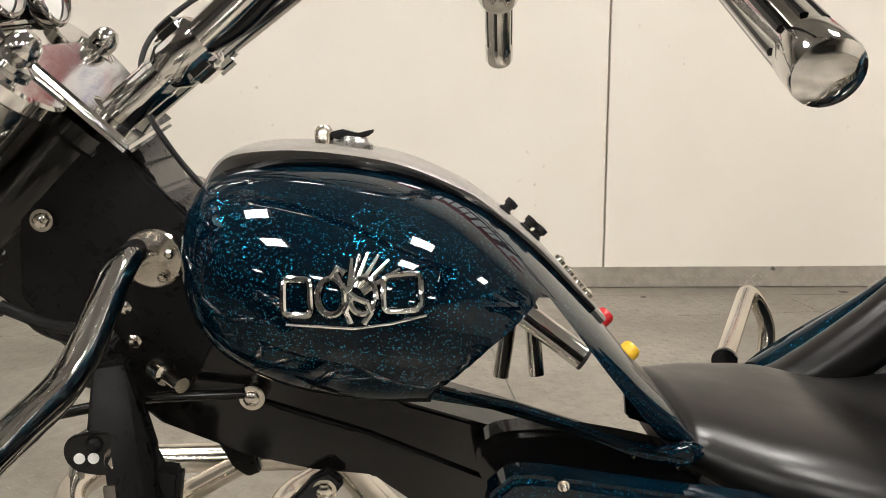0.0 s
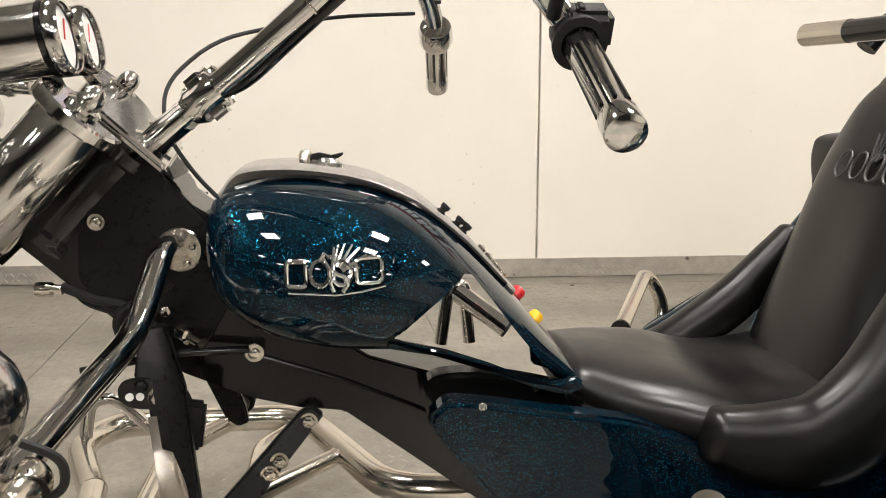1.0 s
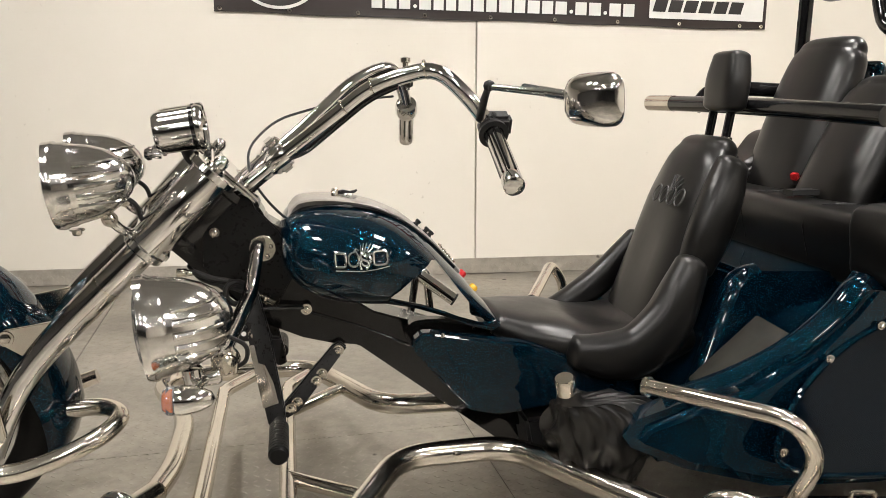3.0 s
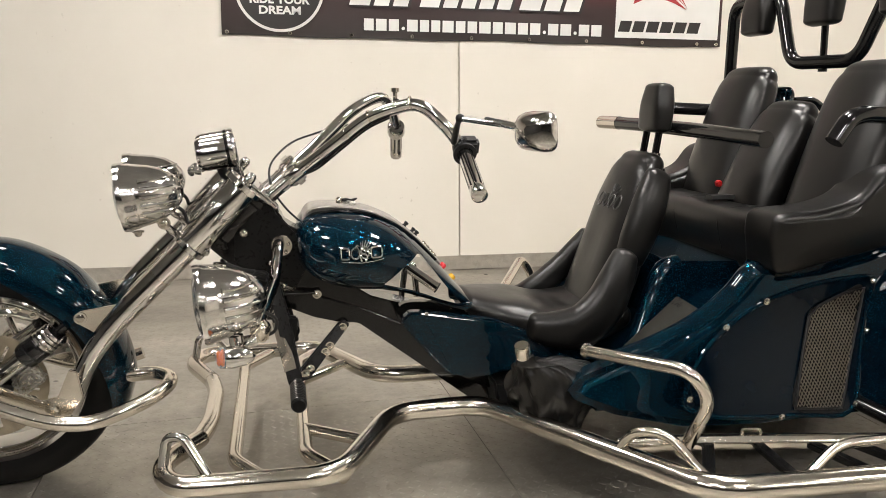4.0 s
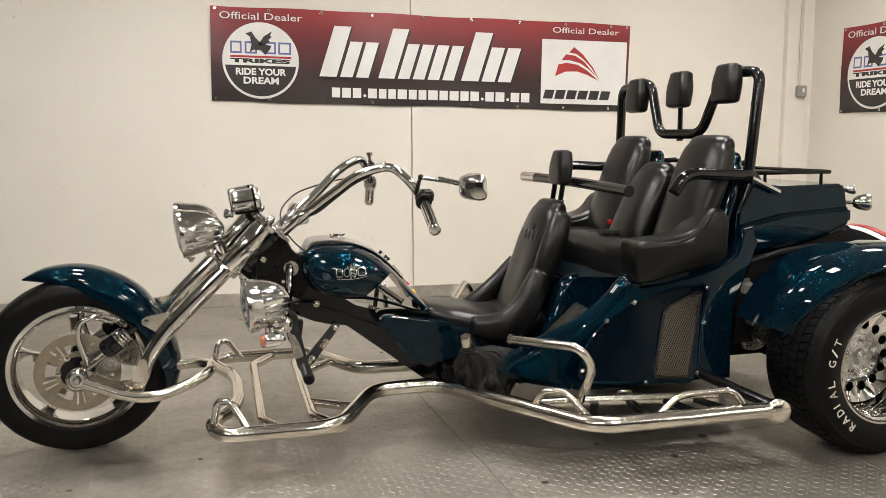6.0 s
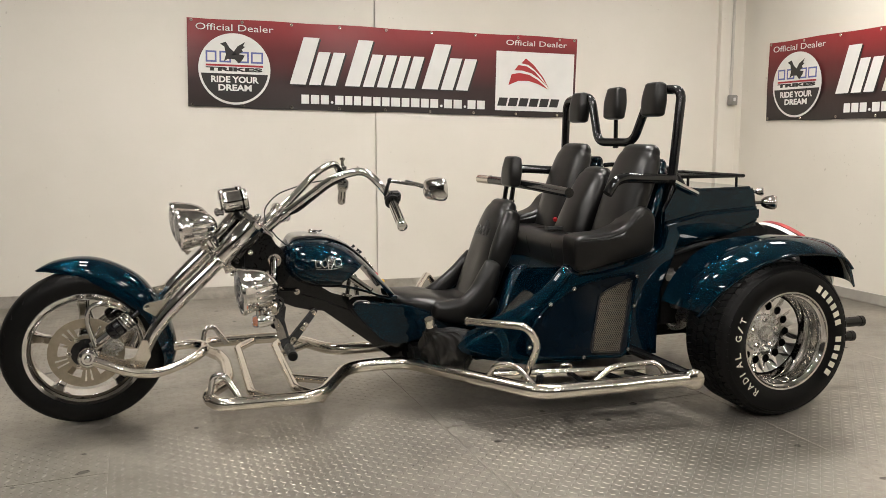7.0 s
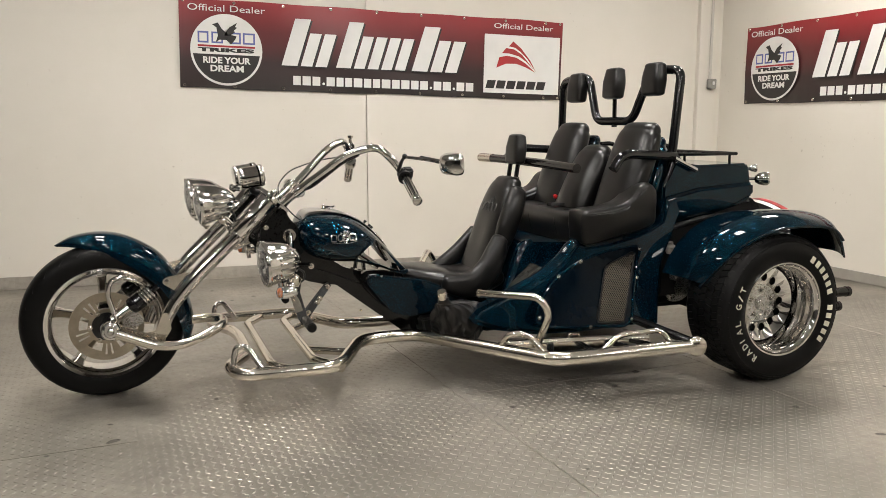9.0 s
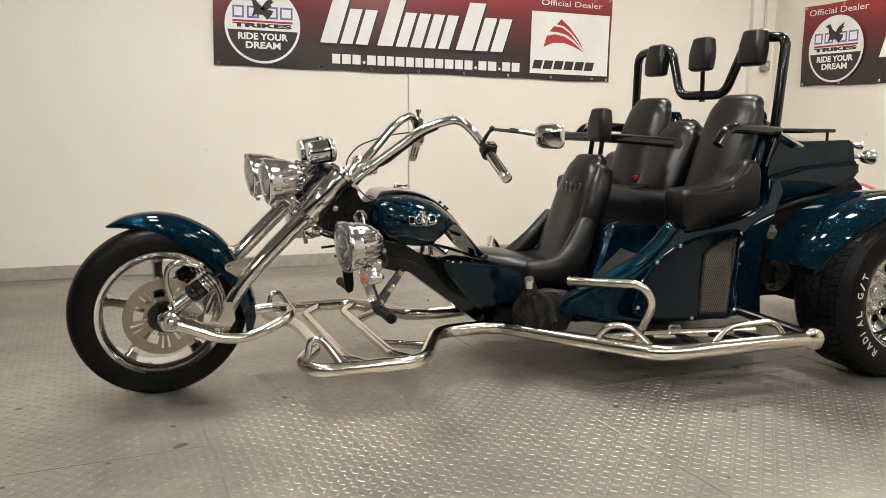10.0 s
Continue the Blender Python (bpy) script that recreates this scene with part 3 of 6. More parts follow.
def bumper_hoop(far):
    near = [(-0.925, -0.262, 0.314), (-0.785, -0.262, 0.252), (-0.69, -0.258, 0.240), (-0.59, -0.248, 0.270), (-0.515, -0.222, 0.300), (-0.492, -0.150, 0.312), (-0.545, -0.085, 0.312), (-0.66, -0.07, 0.30)]
    if far:
        flat = Vector((WN.x, WN.y, 0)).normalized()
        near = [tuple(Vector(p) - 2 * flat.dot(Vector(p) - WC) * flat) for p in near[:4]]
    return tube(near, 0.0195, 0.06, 20)


for far in (False, True):
    part("bumper_hoop", bumper_hoop(far), M_STEEL, trike, "polished steel tube hoop round the back of the front wheel")
both("brake_stay", lambda: tube([(-0.925, -0.15, 0.345), (-0.953, -0.15, 0.455), (-0.94, -0.15, 0.51), (-0.893, -0.15, 0.523), (-0.83, -0.145, 0.500)], 0.0105, 0.04, 12), M_CHROME, trike, "", far_steered)

both("stay_plate", lambda: slab([(-0.912, 0.512), (-0.905, 0.532), (-0.880, 0.535), (-0.818, 0.516), (-0.812, 0.505), (-0.822, 0.497), (-0.862, 0.514)], -0.152, -0.147, 0.0015), M_STEEL, trike, "", far_steered, [("bolt", lambda: bolt((-0.868, -0.152, 0.524), (0, -1, 0), 0.007), M_STEEL), ("bolt", lambda: bolt((-0.828, -0.152, 0.509), (0, -1, 0), 0.007), M_STEEL)])


def helix(a, b, r, turns, wire):
    m = along(a, Vector(b) - Vector(a))
    n = int(turns * 18)
    length = (Vector(b) - Vector(a)).length
    return tube([m @ Vector((r * math.cos(2 * math.pi * i / 18), r * math.sin(2 * math.pi * i / 18), length * i / n)) for i in range(n + 1)], wire, 0, 8)


SHOCK = along((-0.945, -0.135, 0.335), (0.2, 0, 0.145))
both("shock_absorber", lambda: lathe([(0, 0.092), (0.024, 0.092), (0.033, 0.099), (0.036, 0.110), (0.036, 0.122), (0.033, 0.125), (0.036, 0.128), (0.036, 0.150), (0.030, 0.156), (0.019, 0.158), (0.019, 0.205), (0.012, 0.206), (0.012, 0.235), (0, 0.235)], SHOCK, 28), M_GLOSS, trike, "chrome shock absorber with a black boot and a coil spring", far_steered,
     [("spring", lambda: helix((-0.820, -0.135, 0.4257), (-0.778, -0.135, 0.4562), 0.030, 4.2, 0.0062), M_CHROME),
      ("rod", lambda: lathe([(0, 0), (0.014, 0), (0.024, 0.010), (0.024, 0.096), (0, 0.096)], SHOCK, 24), M_CHROME)])


# brake caliper at the back of the wheel
def caliper():
    m = pose(-0.86, -0.125, 0.33, 0, -35, 0)
    return join(box((0.075, 0.05, 0.055), m, 0.008, 3), box((0.045, 0.062, 0.03), m @ pose(0.0, 0, 0.0), 0.006, 2))


part("brake_caliper", caliper(), M_ALU, trike)


# ---- lamps
def bullet(p, d, r, length, up=(0, 0, 1)):
    """A chrome lamp shell: deep bullet with a visor, a rim, a lens and fins towards the tail."""
    m = along(p, d, up)                 # z of the frame points the way the lamp shines
    k = r / 0.088
    prof = [(0.090, 0.006), (0.0915, 0.0), (0.0915, -0.010), (0.088, -0.016), (0.0870, -0.030), (0.0845, -0.034), (0.0832, -0.042), (0.077, -0.075), (0.066, -0.105), (0.050, -0.130), (0.030, -0.148), (0.012, -0.156), (0, -0.157)]
    prof = [(0.084 * k, 0.006), (0.084 * k, -0.02)][::-1] + [(a * k, h * length / 0.157) for a, h in prof]
    return lathe(prof, m, 48), m, k


def lamp_unit(name, p, d, r, length, parent, label, turn=None):
    def fin(j, m, k):
        y = (j - 2) * 0.021 * k
        def go():
            pts = []
            for h in (-0.050, -0.075, -0.098, -0.118, -0.135):
                rad = float(np.interp(-h, [0.047, 0.075, 0.105, 0.130, 0.148], [0.0825, 0.077, 0.066, 0.050, 0.030])) * k
                if rad > abs(y):
                    pts.append(m @ Vector((math.sqrt(rad * rad - y * y) * side, y, h * length / 0.157)))
            return tube(pts, (0.0068 * k, 0.003), 0, 8)
        return go
    bm, m, k = bullet(p, d, r, length)
    shell = part(name, turn(bm) if turn else bm, M_SHELL, parent, label)
    for side in (1, -1):
        for j in range(5):
            fb = fin(j, m, k)()
            part("fin", turn(fb) if turn else fb, M_SHELL, shell)
    def add(nm, b, mat):
        part(nm, turn(b) if turn else b, mat, shell)
    add("lens", lathe([(0.083 * k, 0.004), (0.06 * k, 0.014), (0.03 * k, 0.019), (0, 0.020)], m, 40), M_GLASS)
    add("reflector", lathe([(0.083 * k, 0.0), (0.07 * k, -0.02), (0.04 * k, -0.036), (0, -0.042)], m, 40), M_CHROME)
    # visor over the lens
    rings = []
    for a in np.linspace(-1.25, 1.25, 15):
        ca, sa = math.sin(a), math.cos(a)
        reach = 0.010 * k * math.cos(a / 1.25 * math.pi / 2)
        rings.append([m @ Vector((q * ca, q * sa, h)) for q, h in ((0.0915 * k, -0.004), (0.0915 * k, reach), (0.089 * k, reach), (0.089 * k, -0.004))])
    add("visor", loft(rings), M_CHROME)
    return shell


HL = (-0.99, -0.06, -0.10)
lamp_unit("headlamp", (-0.580, -0.185, 0.812), HL, 0.085, 0.150, trike, "chrome bullet headlamp with fins and a visor")


def far_lamp(bm):
    """Moves a piece of the near headlamp to its far neighbour."""
    bm.transform(Matrix.Translation((-0.020, 0.258, 0.008)))
    return bm


lamp_unit("headlamp", (-0.580, -0.185, 0.812), HL, 0.085, 0.150, trike, "chrome bullet headlamp with fins and a visor", far_lamp)
both("headlamp_bracket", lambda: tube([(-0.49, -0.165, 0.745), (-0.47, -0.155, 0.715), (-0.44, -0.12, 0.70)], 0.010, 0.02, 14), M_CHROME, trike, "", far_lamp,
     [("nut", lambda: bolt((-0.552, -0.165, 0.722), (0, 0, -1), 0.010, 0.014), M_STEEL), ("nut", lambda: bolt((-0.485, -0.176, 0.742), (0, -1, 0), 0.011, 0.012), M_STEEL)])
both("headlamp_cable", lambda: tube([(-0.47, -0.155, 0.79), (-0.435, -0.15, 0.77), (-0.43, -0.14, 0.73), (-0.41, -0.12, 0.70)], 0.005, 0.03, 8), M_PLASTIC, trike, "", far_lamp)

LL = (-0.985, -0.10, -0.085)
for t_ in (None, mirrored):
    low = lamp_unit("fog_lamp", (-0.370, -0.515, 0.602), LL, 0.088, 0.145, trike, "chrome bullet fog lamp with fins", t_)
    def put(nm, bm, mat, par=low, lab=""):
        return part(nm, t_(bm) if t_ else bm, mat, par, lab)
    put("mount", join(lathe([(0, 0), (0.017, 0), (0.017, 0.03), (0.011, 0.034), (0.011, 0.06), (0, 0.06)], along((-0.300, -0.515, 0.527), (0.1, 0, -1)), 20),
                      lathe([(0, -0.022), (0.013, -0.022), (0.016, -0.017), (0.016, 0.017), (0.013, 0.022), (0, 0.022)], along((-0.275, -0.50, 0.505), (1, 0, 0.1)), 20)), M_CHROME)
    put("clamp", join(lathe([(0, -0.022), (0.017, -0.022), (0.021, -0.016), (0.021, 0.016), (0.017, 0.022), (0, 0.022)], along((-0.245, -0.487, 0.528), (0.35, 0.9, 0.2)), 24), slab([(-0.262, 0.500), (-0.228, 0.500), (-0.224, 0.530), (-0.238, 0.552), (-0.256, 0.548), (-0.266, 0.524)], -0.500, -0.472, 0.006, 3), bolt((-0.243, -0.500, 0.520), (0, -1, 0), 0.008)), M_STEEL)
    put("cable", tube([(-0.235, -0.50, 0.575), (-0.205, -0.49, 0.555), (-0.21, -0.48, 0.52), (-0.24, -0.48, 0.51)], 0.0042, 0.03, 8), M_PLASTIC)
    ind = put("indicator", lathe([(0, 0.0), (0.012, -0.001), (0.021, 0.004), (0.023, 0.016), (0.0225, 0.03), (0.019, 0.055), (0.011, 0.077), (0, 0.086)], along((-0.322, -0.605, 0.504), (1, 0, 0.0)) @ Matrix.Diagonal((1.08, 1.08, 0.80, 1)), 28), M_CHROME, trike, "small chrome bullet indicator with an amber lens")
    put("lens", lathe([(0.0205, 0.010), (0.0222, 0.002), (0.0215, -0.010), (0.016, -0.018), (0, -0.021)], along((-0.322, -0.605, 0.504), (1, 0, 0.0)) @ Matrix.Diagonal((1.08, 1.08, 0.80, 1)), 28), M_GLASS, ind)
    put("bulb", lathe([(0, -0.014), (0.008, -0.012), (0.012, -0.004), (0.012, 0.002), (0, 0.002)], along((-0.322, -0.605, 0.504), (1, 0, 0.0)) @ Matrix.Diagonal((1.08, 1.08, 0.80, 1)), 18), M_ORANGE, ind)
    put("stalk", tube([(-0.30, -0.60, 0.505), (-0.285, -0.55, 0.505), (-0.275, -0.50, 0.505)], 0.007, 0.02, 12), M_CHROME, ind)
    put("lamp_bar", tube([(-0.195, -0.058, 0.655), (-0.198, -0.118, 0.662), (-0.212, -0.215, 0.580), (-0.255, -0.50, 0.535)], 0.0155, 0.045, 20), M_CHROME, trike, "bent chrome tube that carries the fog lamp")
    fl = put("lamp_bar_flange", lathe([(0, 0), (0.030, 0), (0.030, 0.006), (0.028, 0.008), (0, 0.008)], along((-0.188, -0.058, 0.650), (0, -1, 0)), 28), M_STEEL, trike)
    put("bolt", bolt((-0.170, -0.066, 0.655), (0, -1, 0), 0.005), M_STEEL, fl)
    put("bolt", bolt((-0.178, -0.066, 0.632), (0, -1, 0), 0.005), M_STEEL, fl)

# ---- speedometer
GA = Vector((0.9, 0.02, 0.14)).normalized()
for gx, gy, gz in ((-0.308, 0.050, 0.928), (-0.299, -0.080, 0.924)):
    gm = along(Vector((gx, gy, gz)) - GA * 0.105, GA)
    gauge = part("gauge", lathe([(0, 0), (0.032, 0), (0.041, 0.003), (0.0448, 0.010), (0.0458, 0.020), (0.0458, 0.080), (0, 0.080)], gm, 52), M_CHROME, trike, "chrome cup gauge on the top yoke")
    part("bezel_seal", lathe([(0.0440, 0.079), (0.0472, 0.080), (0.0472, 0.087), (0.0440, 0.088)], gm, 52), M_GLOSS, gauge)
    part("bezel", lathe([(0.0400, 0.086), (0.0462, 0.087), (0.0480, 0.090), (0.0482, 0.096), (0.0468, 0.103), (0.0440, 0.106), (0.0418, 0.105), (0.0408, 0.099), (0.0400, 0.099)], gm, 52), M_CHROME, gauge)
    dial = part("dial", lathe([(0, 0.084), (0.0405, 0.084), (0.0405, 0.097), (0, 0.098)], gm, 40), M_WHITE, gauge, "pale round dial with a red needle")
    part("needle", box((0.003, 0.030, 0.0012), gm @ pose(0.006, 0.010, 0.0990, 0, 0, -30), 0.0004, 1), M_RED, dial)
part("gauge_bracket", tube([(-0.345, -0.03, 0.875), (-0.335, -0.02, 0.845), (-0.29, 0, 0.840)], 0.014, 0.02, 14), M_PLASTIC, gauge)
for y in (-0.07, 0.07):
    part("stud", join(lathe([(0, 0), (0.010, 0), (0.010, 0.02), (0, 0.02)], along((-0.395, y * 0.6, 0.862), (-1, 0, 0.1)), 14), lathe([(0, 0.018), (0.014, 0.02), (0.016, 0.028), (0.010, 0.036), (0, 0.038)], along((-0.395, y * 0.6, 0.862), (-1, 0, 0.1)), 18)), M_CHROME, trike)

# ---- handlebar
BAR = [(-0.222, -0.050, 0.786), (-0.150, -0.055, 0.843), (-0.098, -0.075, 0.882), (-0.030, -0.105, 0.936), (0.045, -0.135, 0.998), (0.105, -0.165, 1.025), (0.186, -0.200, 1.046), (0.250, -0.215, 0.985), (0.298, -0.212, 0.925)]
GRIP = [(0.3005, -0.225, 0.915), (0.2965, -0.421, 0.817)]


def grip(ends):
    a, b = Vector(ends[0]), Vector(ends[1])
    n = (b - a).length
    return lathe([(0, 0), (0.0205, 0), (0.0215, 0.012), (0.0196, 0.014), (0.0196, n - 0.034), (0.0210, n - 0.031), (0.0216, n - 0.004), (0.0208, n - 0.001), (0.0190, n), (0.0165, n + 0.0018), (0.0115, n + 0.0036), (0.0055, n + 0.0047), (0, n + 0.0050)], along(a, b - a), 32)


def grip_inlays(bar, ends):
    a, b = Vector(ends[0]), Vector(ends[1])
    m, n = along(a, b - a), (b - a).length
    for k in range(8):
        q = 2 * math.pi * (k + 0.3) / 8
        c, d = math.cos(q) * 0.0172, math.sin(q) * 0.0172
        part("grip_inlay", tube([m @ Vector((c, d, 0.02)), m @ Vector((c, d, n - 0.040))], 0.0036, 0, 8), M_GLOSS, bar)


def riser():
    a = Vector((-0.222, -0.050, 0.785))
    d = Vector((0.104, -0.008, 0.084))
    m = along(a, d, (0, 1, 0))
    return join(lathe([(0, -0.006), (0.030, -0.006), (0.030, 0.002), (0.024, 0.006), (0.0178, 0.010), (0.0178, 0.058), (0.0200, 0.059), (0.0200, 0.065), (0.0178, 0.066), (0.0185, 0.070), (0.027, 0.084), (0.027, 0.122), (0.021, 0.126), (0, 0.126)], m, 36),
                box((0.064, 0.040, 0.034), m @ pose(0, 0, 0.104), 0.007, 3))


FAR_GRIP = [(0.196, 0.325, 0.952), (0.211, 0.444, 0.862)]
FAR_BAR = [(-0.230, 0.050, 0.790), (-0.158, 0.060, 0.850), (-0.108, 0.08, 0.890), (-0.045, 0.12, 0.945), (0.030, 0.17, 1.012), (0.09, 0.22, 1.045), (0.150, 0.27, 1.062), (0.182, 0.30, 1.01), (0.197, 0.325, 0.955)]


def on_side(near_make, far_make):
    state = []
    def go():
        state.append(1)
        return near_make() if len(state) % 2 else far_make()
    return go


def as_is(bm):
    return bm


both("handlebar", on_side(lambda: tube(BAR, (0.0195, 0.0165), 0.045, 26), lambda: tube(FAR_BAR, (0.0195, 0.0165), 0.045, 26)), M_CHROME, trike, "wide chrome ape-hanger handlebar half", as_is,
     [("riser", on_side(riser, lambda: far_steered(riser())), M_CHROME), ("grip", on_side(lambda: grip(GRIP), lambda: grip(FAR_GRIP)), M_CHROME)])
near_bar, far_bar = [o for o in trike.children if o.name.startswith("handlebar")][:2]
grip_inlays(near_bar, GRIP)
grip_inlays(far_bar, FAR_GRIP)
for p, q in (((0.0, -0.117, 0.961), BAR[4]), ((0.06, -0.142, 1.005), BAR[5]), ((0.165, -0.191, 1.041), BAR[5])):
    part("cable_tie", collar(p, Vector(q) - Vector(p), 0.0215, 0.004)(), M_STEEL, near_bar)
both("wiring_sleeve", lambda: tube([(-0.205, -0.062, 0.78), (-0.145, -0.062, 0.845), (-0.09, -0.085, 0.862), (-0.024, -0.115, 0.918), (0.050, -0.145, 0.980), (0.108, -0.172, 1.007)], 0.006, 0.04, 10), M_GLOSS, trike, "", far_steered)


def switchgear():
    a, b = Vector(GRIP[0]), Vector(GRIP[1])
    m = along(a - (b - a).normalized() * 0.012, b - a)
    return join(lathe([(0, -0.02), (0.024, -0.02), (0.028, -0.012), (0.028, 0.014), (0.024, 0.02), (0, 0.02)], m, 20), box((0.060, 0.050, 0.042), m @ pose(0.012, 0.006, -0.004), 0.009, 3), lathe([(0.022, 0.018), (0.031, 0.020), (0.032, 0.030), (0.022, 0.032)], m, 24))


sw = part("switch_housing", switchgear(), M_PLASTIC, trike, "black plastic switch housing beside the grip")
for i, (dx, dz) in enumerate(((0.0, -0.012), (0.016, -0.016), (0.008, -0.002))):
    part("switch_button", box((0.012, 0.012, 0.008), along(Vector((0.292 + dx, -0.240, 0.950 + dz)), (0.2, -0.8, 0.4)), 0.003, 2), M_PLASTIC, sw)
stalk = part("mirror_stalk", tube([(0.272, -0.228, 0.940), (0.266, -0.300, 0.985), (0.262, -0.352, 1.006)], (0.0085, 0.0065), 0.02, 14), M_PLASTIC, sw)
part("ball_joint", lathe([(0, -0.012), (0.008, -0.009), (0.012, 0), (0.008, 0.009), (0, 0.012)], along((0.262, -0.352, 1.006), (1, -0.4, 0)), 18), M_PLASTIC, sw)
part("mirror_arm", tube([(0.264, -0.354, 1.004), (0.348, -0.468, 0.992)], (0.0062, 0.0075), 0, 14), M_CHROME, sw)

# far side: brake master cylinder
mc_a = Vector(FAR_GRIP[0])
mc = part("brake_master_cylinder", join(lathe([(0, -0.022), (0.027, -0.022), (0.030, -0.012), (0.030, 0.012), (0.026, 0.022), (0, 0.022)], along(mc_a, (Vector(FAR_GRIP[1]) - Vector(FAR_GRIP[0]))), 24), box((0.035, 0.05, 0.05), pose(*(mc_a + Vector((-0.004, -0.02, 0.075)))), 0.008, 3)), M_CHROME, trike, "chrome clutch master cylinder on the far grip")
part("banjo", lathe([(0, 0), (0.008, 0), (0.008, 0.02), (0.014, 0.022), (0.014, 0.034), (0, 0.036)], along(mc_a + Vector((-0.004, -0.02, 0.10)), (0, 0, 1)), 16), M_STEEL, mc)

# mirror on its arm
mm = along((0.402, -0.578, 0.981), (0.95, 0.28, 0.05))


def mirror_shell():
    rings = []
    for h, k in ((0.0, 0.97), (-0.004, 1.0), (-0.016, 0.98), (-0.034, 0.86), (-0.048, 0.62), (-0.056, 0.30)):
        ring = []
        for j in range(36):
            a = 2 * math.pi * j / 36
            c, s = math.cos(a), math.sin(a)
            x, y = math.copysign(abs(c) ** 0.5, c) * 0.066, math.copysign(abs(s) ** 0.5, s) * 0.043
            ring.append(mm @ Vector((y * k * 1.50, x * k * 0.70, h)))
        rings.append(ring)
    return loft(rings)


mirror = part("mirror", mirror_shell(), M_CHROME, trike, "chrome rear-view mirror with a square face on a thin arm")
part("mirror_stem", tube([(0.338, -0.442, 0.996), (0.372, -0.525, 0.986)], 0.010, 0, 14), M_CHROME, mirror)
part("mirror_boot", tube([(0.318, -0.40, 1.002), (0.342, -0.45, 0.995)], 0.0085, 0, 12), M_PLASTIC, mirror)

# cables at the head
part("clutch_cable", tube([(0.155, 0.28, 0.985), (0.0, 0.20, 0.972), (-0.155, 0.10, 0.930), (-0.220, 0.05, 0.865), (-0.21, 0.0, 0.80), (-0.17, -0.02, 0.745), (-0.135, -0.05, 0.715)], 0.0031, 0.09, 8), M_PLASTIC, trike, "thin black cable from the far grip to the frame")
part("brake_hose", tube([(-0.36, 0.02, 0.60), (-0.33, -0.03, 0.575), (-0.27, -0.06, 0.565), (-0.235, -0.07, 0.555)], 0.006, 0.05, 8), M_PLASTIC, trike)

# ---- frame and neck
NECK = [(-0.405, 0.668), (-0.350, 0.722), (-0.277, 0.785), (-0.245, 0.780), (-0.209, 0.755), (-0.186, 0.735), (-0.180, 0.715), (-0.141, 0.690), (-0.10, 0.60), (0.0, 0.530), (0.06, 0.490), (0.16, 0.458), (0.245, 0.428), (0.343, 0.395), (0.42, 0.36), (0.60, 0.31), (0.60, 0.128),
        (0.385, 0.128), (0.212, 0.263), (0.023, 0.409), (-0.04, 0.417), (-0.105, 0.434), (-0.195, 0.474), (-0.255, 0.53), (-0.333, 0.600)]
frame_ob = part("main_frame", slab(NECK, -0.056, 0.056, 0.004), M_BLACK, trike, "black painted box-section main frame")
part("lower_lip", tube([(-0.115, -0.058, 0.505), (0.02, -0.058, 0.458), (0.20, -0.058, 0.378), (0.30, -0.058, 0.325)], 0.003, 0, 8), M_BLACK, frame_ob)
part("neck_tube", lathe([(0, 0), (0.068, 0), (0.072, 0.006), (0.072, 0.020), (0.067, 0.026), (0.067, 0.150), (0.072, 0.156), (0.072, 0.172), (0, 0.176)], along((-0.378, 0, 0.668), RAKE), 40), M_BLACK, frame_ob)
part("neck_gusset", slab([(-0.315, 0.725), (-0.262, 0.772), (-0.205, 0.748), (-0.150, 0.688), (-0.112, 0.600), (-0.160, 0.515), (-0.215, 0.500), (-0.262, 0.545), (-0.322, 0.610)], -0.0600, -0.050, 0.003), M_SATIN, frame_ob)
part("neck_cover", slab([(-0.255, 0.775), (-0.228, 0.785), (-0.200, 0.765), (-0.188, 0.735), (-0.205, 0.715), (-0.235, 0.735)], -0.062, 0.062, 0.010), M_SATIN, frame_ob)
bolts(frame_ob, [(-0.291, -0.066, 0.690), (-0.22, -0.057, 0.60), (-0.213, -0.057, 0.565)], r=0.0075)
part("oil_line_union", lathe([(0, 0), (0.012, 0), (0.012, 0.02), (0.008, 0.022), (0.008, 0.05), (0, 0.05)], along((-0.195, -0.057, 0.535), (0.7, -0.7, -0.15)), 14), M_STEEL, frame_ob)

hose = [(-0.250 + 0.023 * math.cos(a), -0.066 - 0.012 * a / 6, 0.552 + 0.025 * math.sin(a)) for a in np.linspace(0.4, 6.4, 20)]
part("hose_loop", tube([(-0.345, -0.055, 0.602), (-0.305, -0.058, 0.585), (-0.268, -0.062, 0.578)] + hose, 0.0068, 0, 10), M_PLASTIC, trike, "black ribbed hose looped under the steering head")
part("hose_union", lathe([(0, 0), (0.009, 0), (0.010, 0.004), (0.010, 0.020), (0.007, 0.024), (0.007, 0.034), (0, 0.034)], along((-0.378, -0.055, 0.600), (1, 0, -0.05)), 16), M_STEEL, trike)


# foot controls: hanger plate, brace and peg
def leg():
    bm = slab([(-0.243, 0.495), (-0.232, 0.560), (-0.200, 0.566), (-0.180, 0.480), (-0.150, 0.325), (-0.148, 0.285), (-0.168, 0.275), (-0.186, 0.295), (-0.225, 0.46)], -0.008, 0.008, 0.003)
    for v in bm.verts:
        v.co.y += -0.120 - 0.55 * max(0.0, 0.478 - v.co.z)
    return bm


def hanger_face():
    bm = slab([(-0.224, 0.450), (-0.192, 0.452), (-0.163, 0.336), (-0.196, 0.328)], -0.0118, -0.0088, 0.0006, 1)
    for v in bm.verts:
        v.co.y += -0.120 - 0.55 * max(0.0, 0.478 - v.co.z)
    return bm


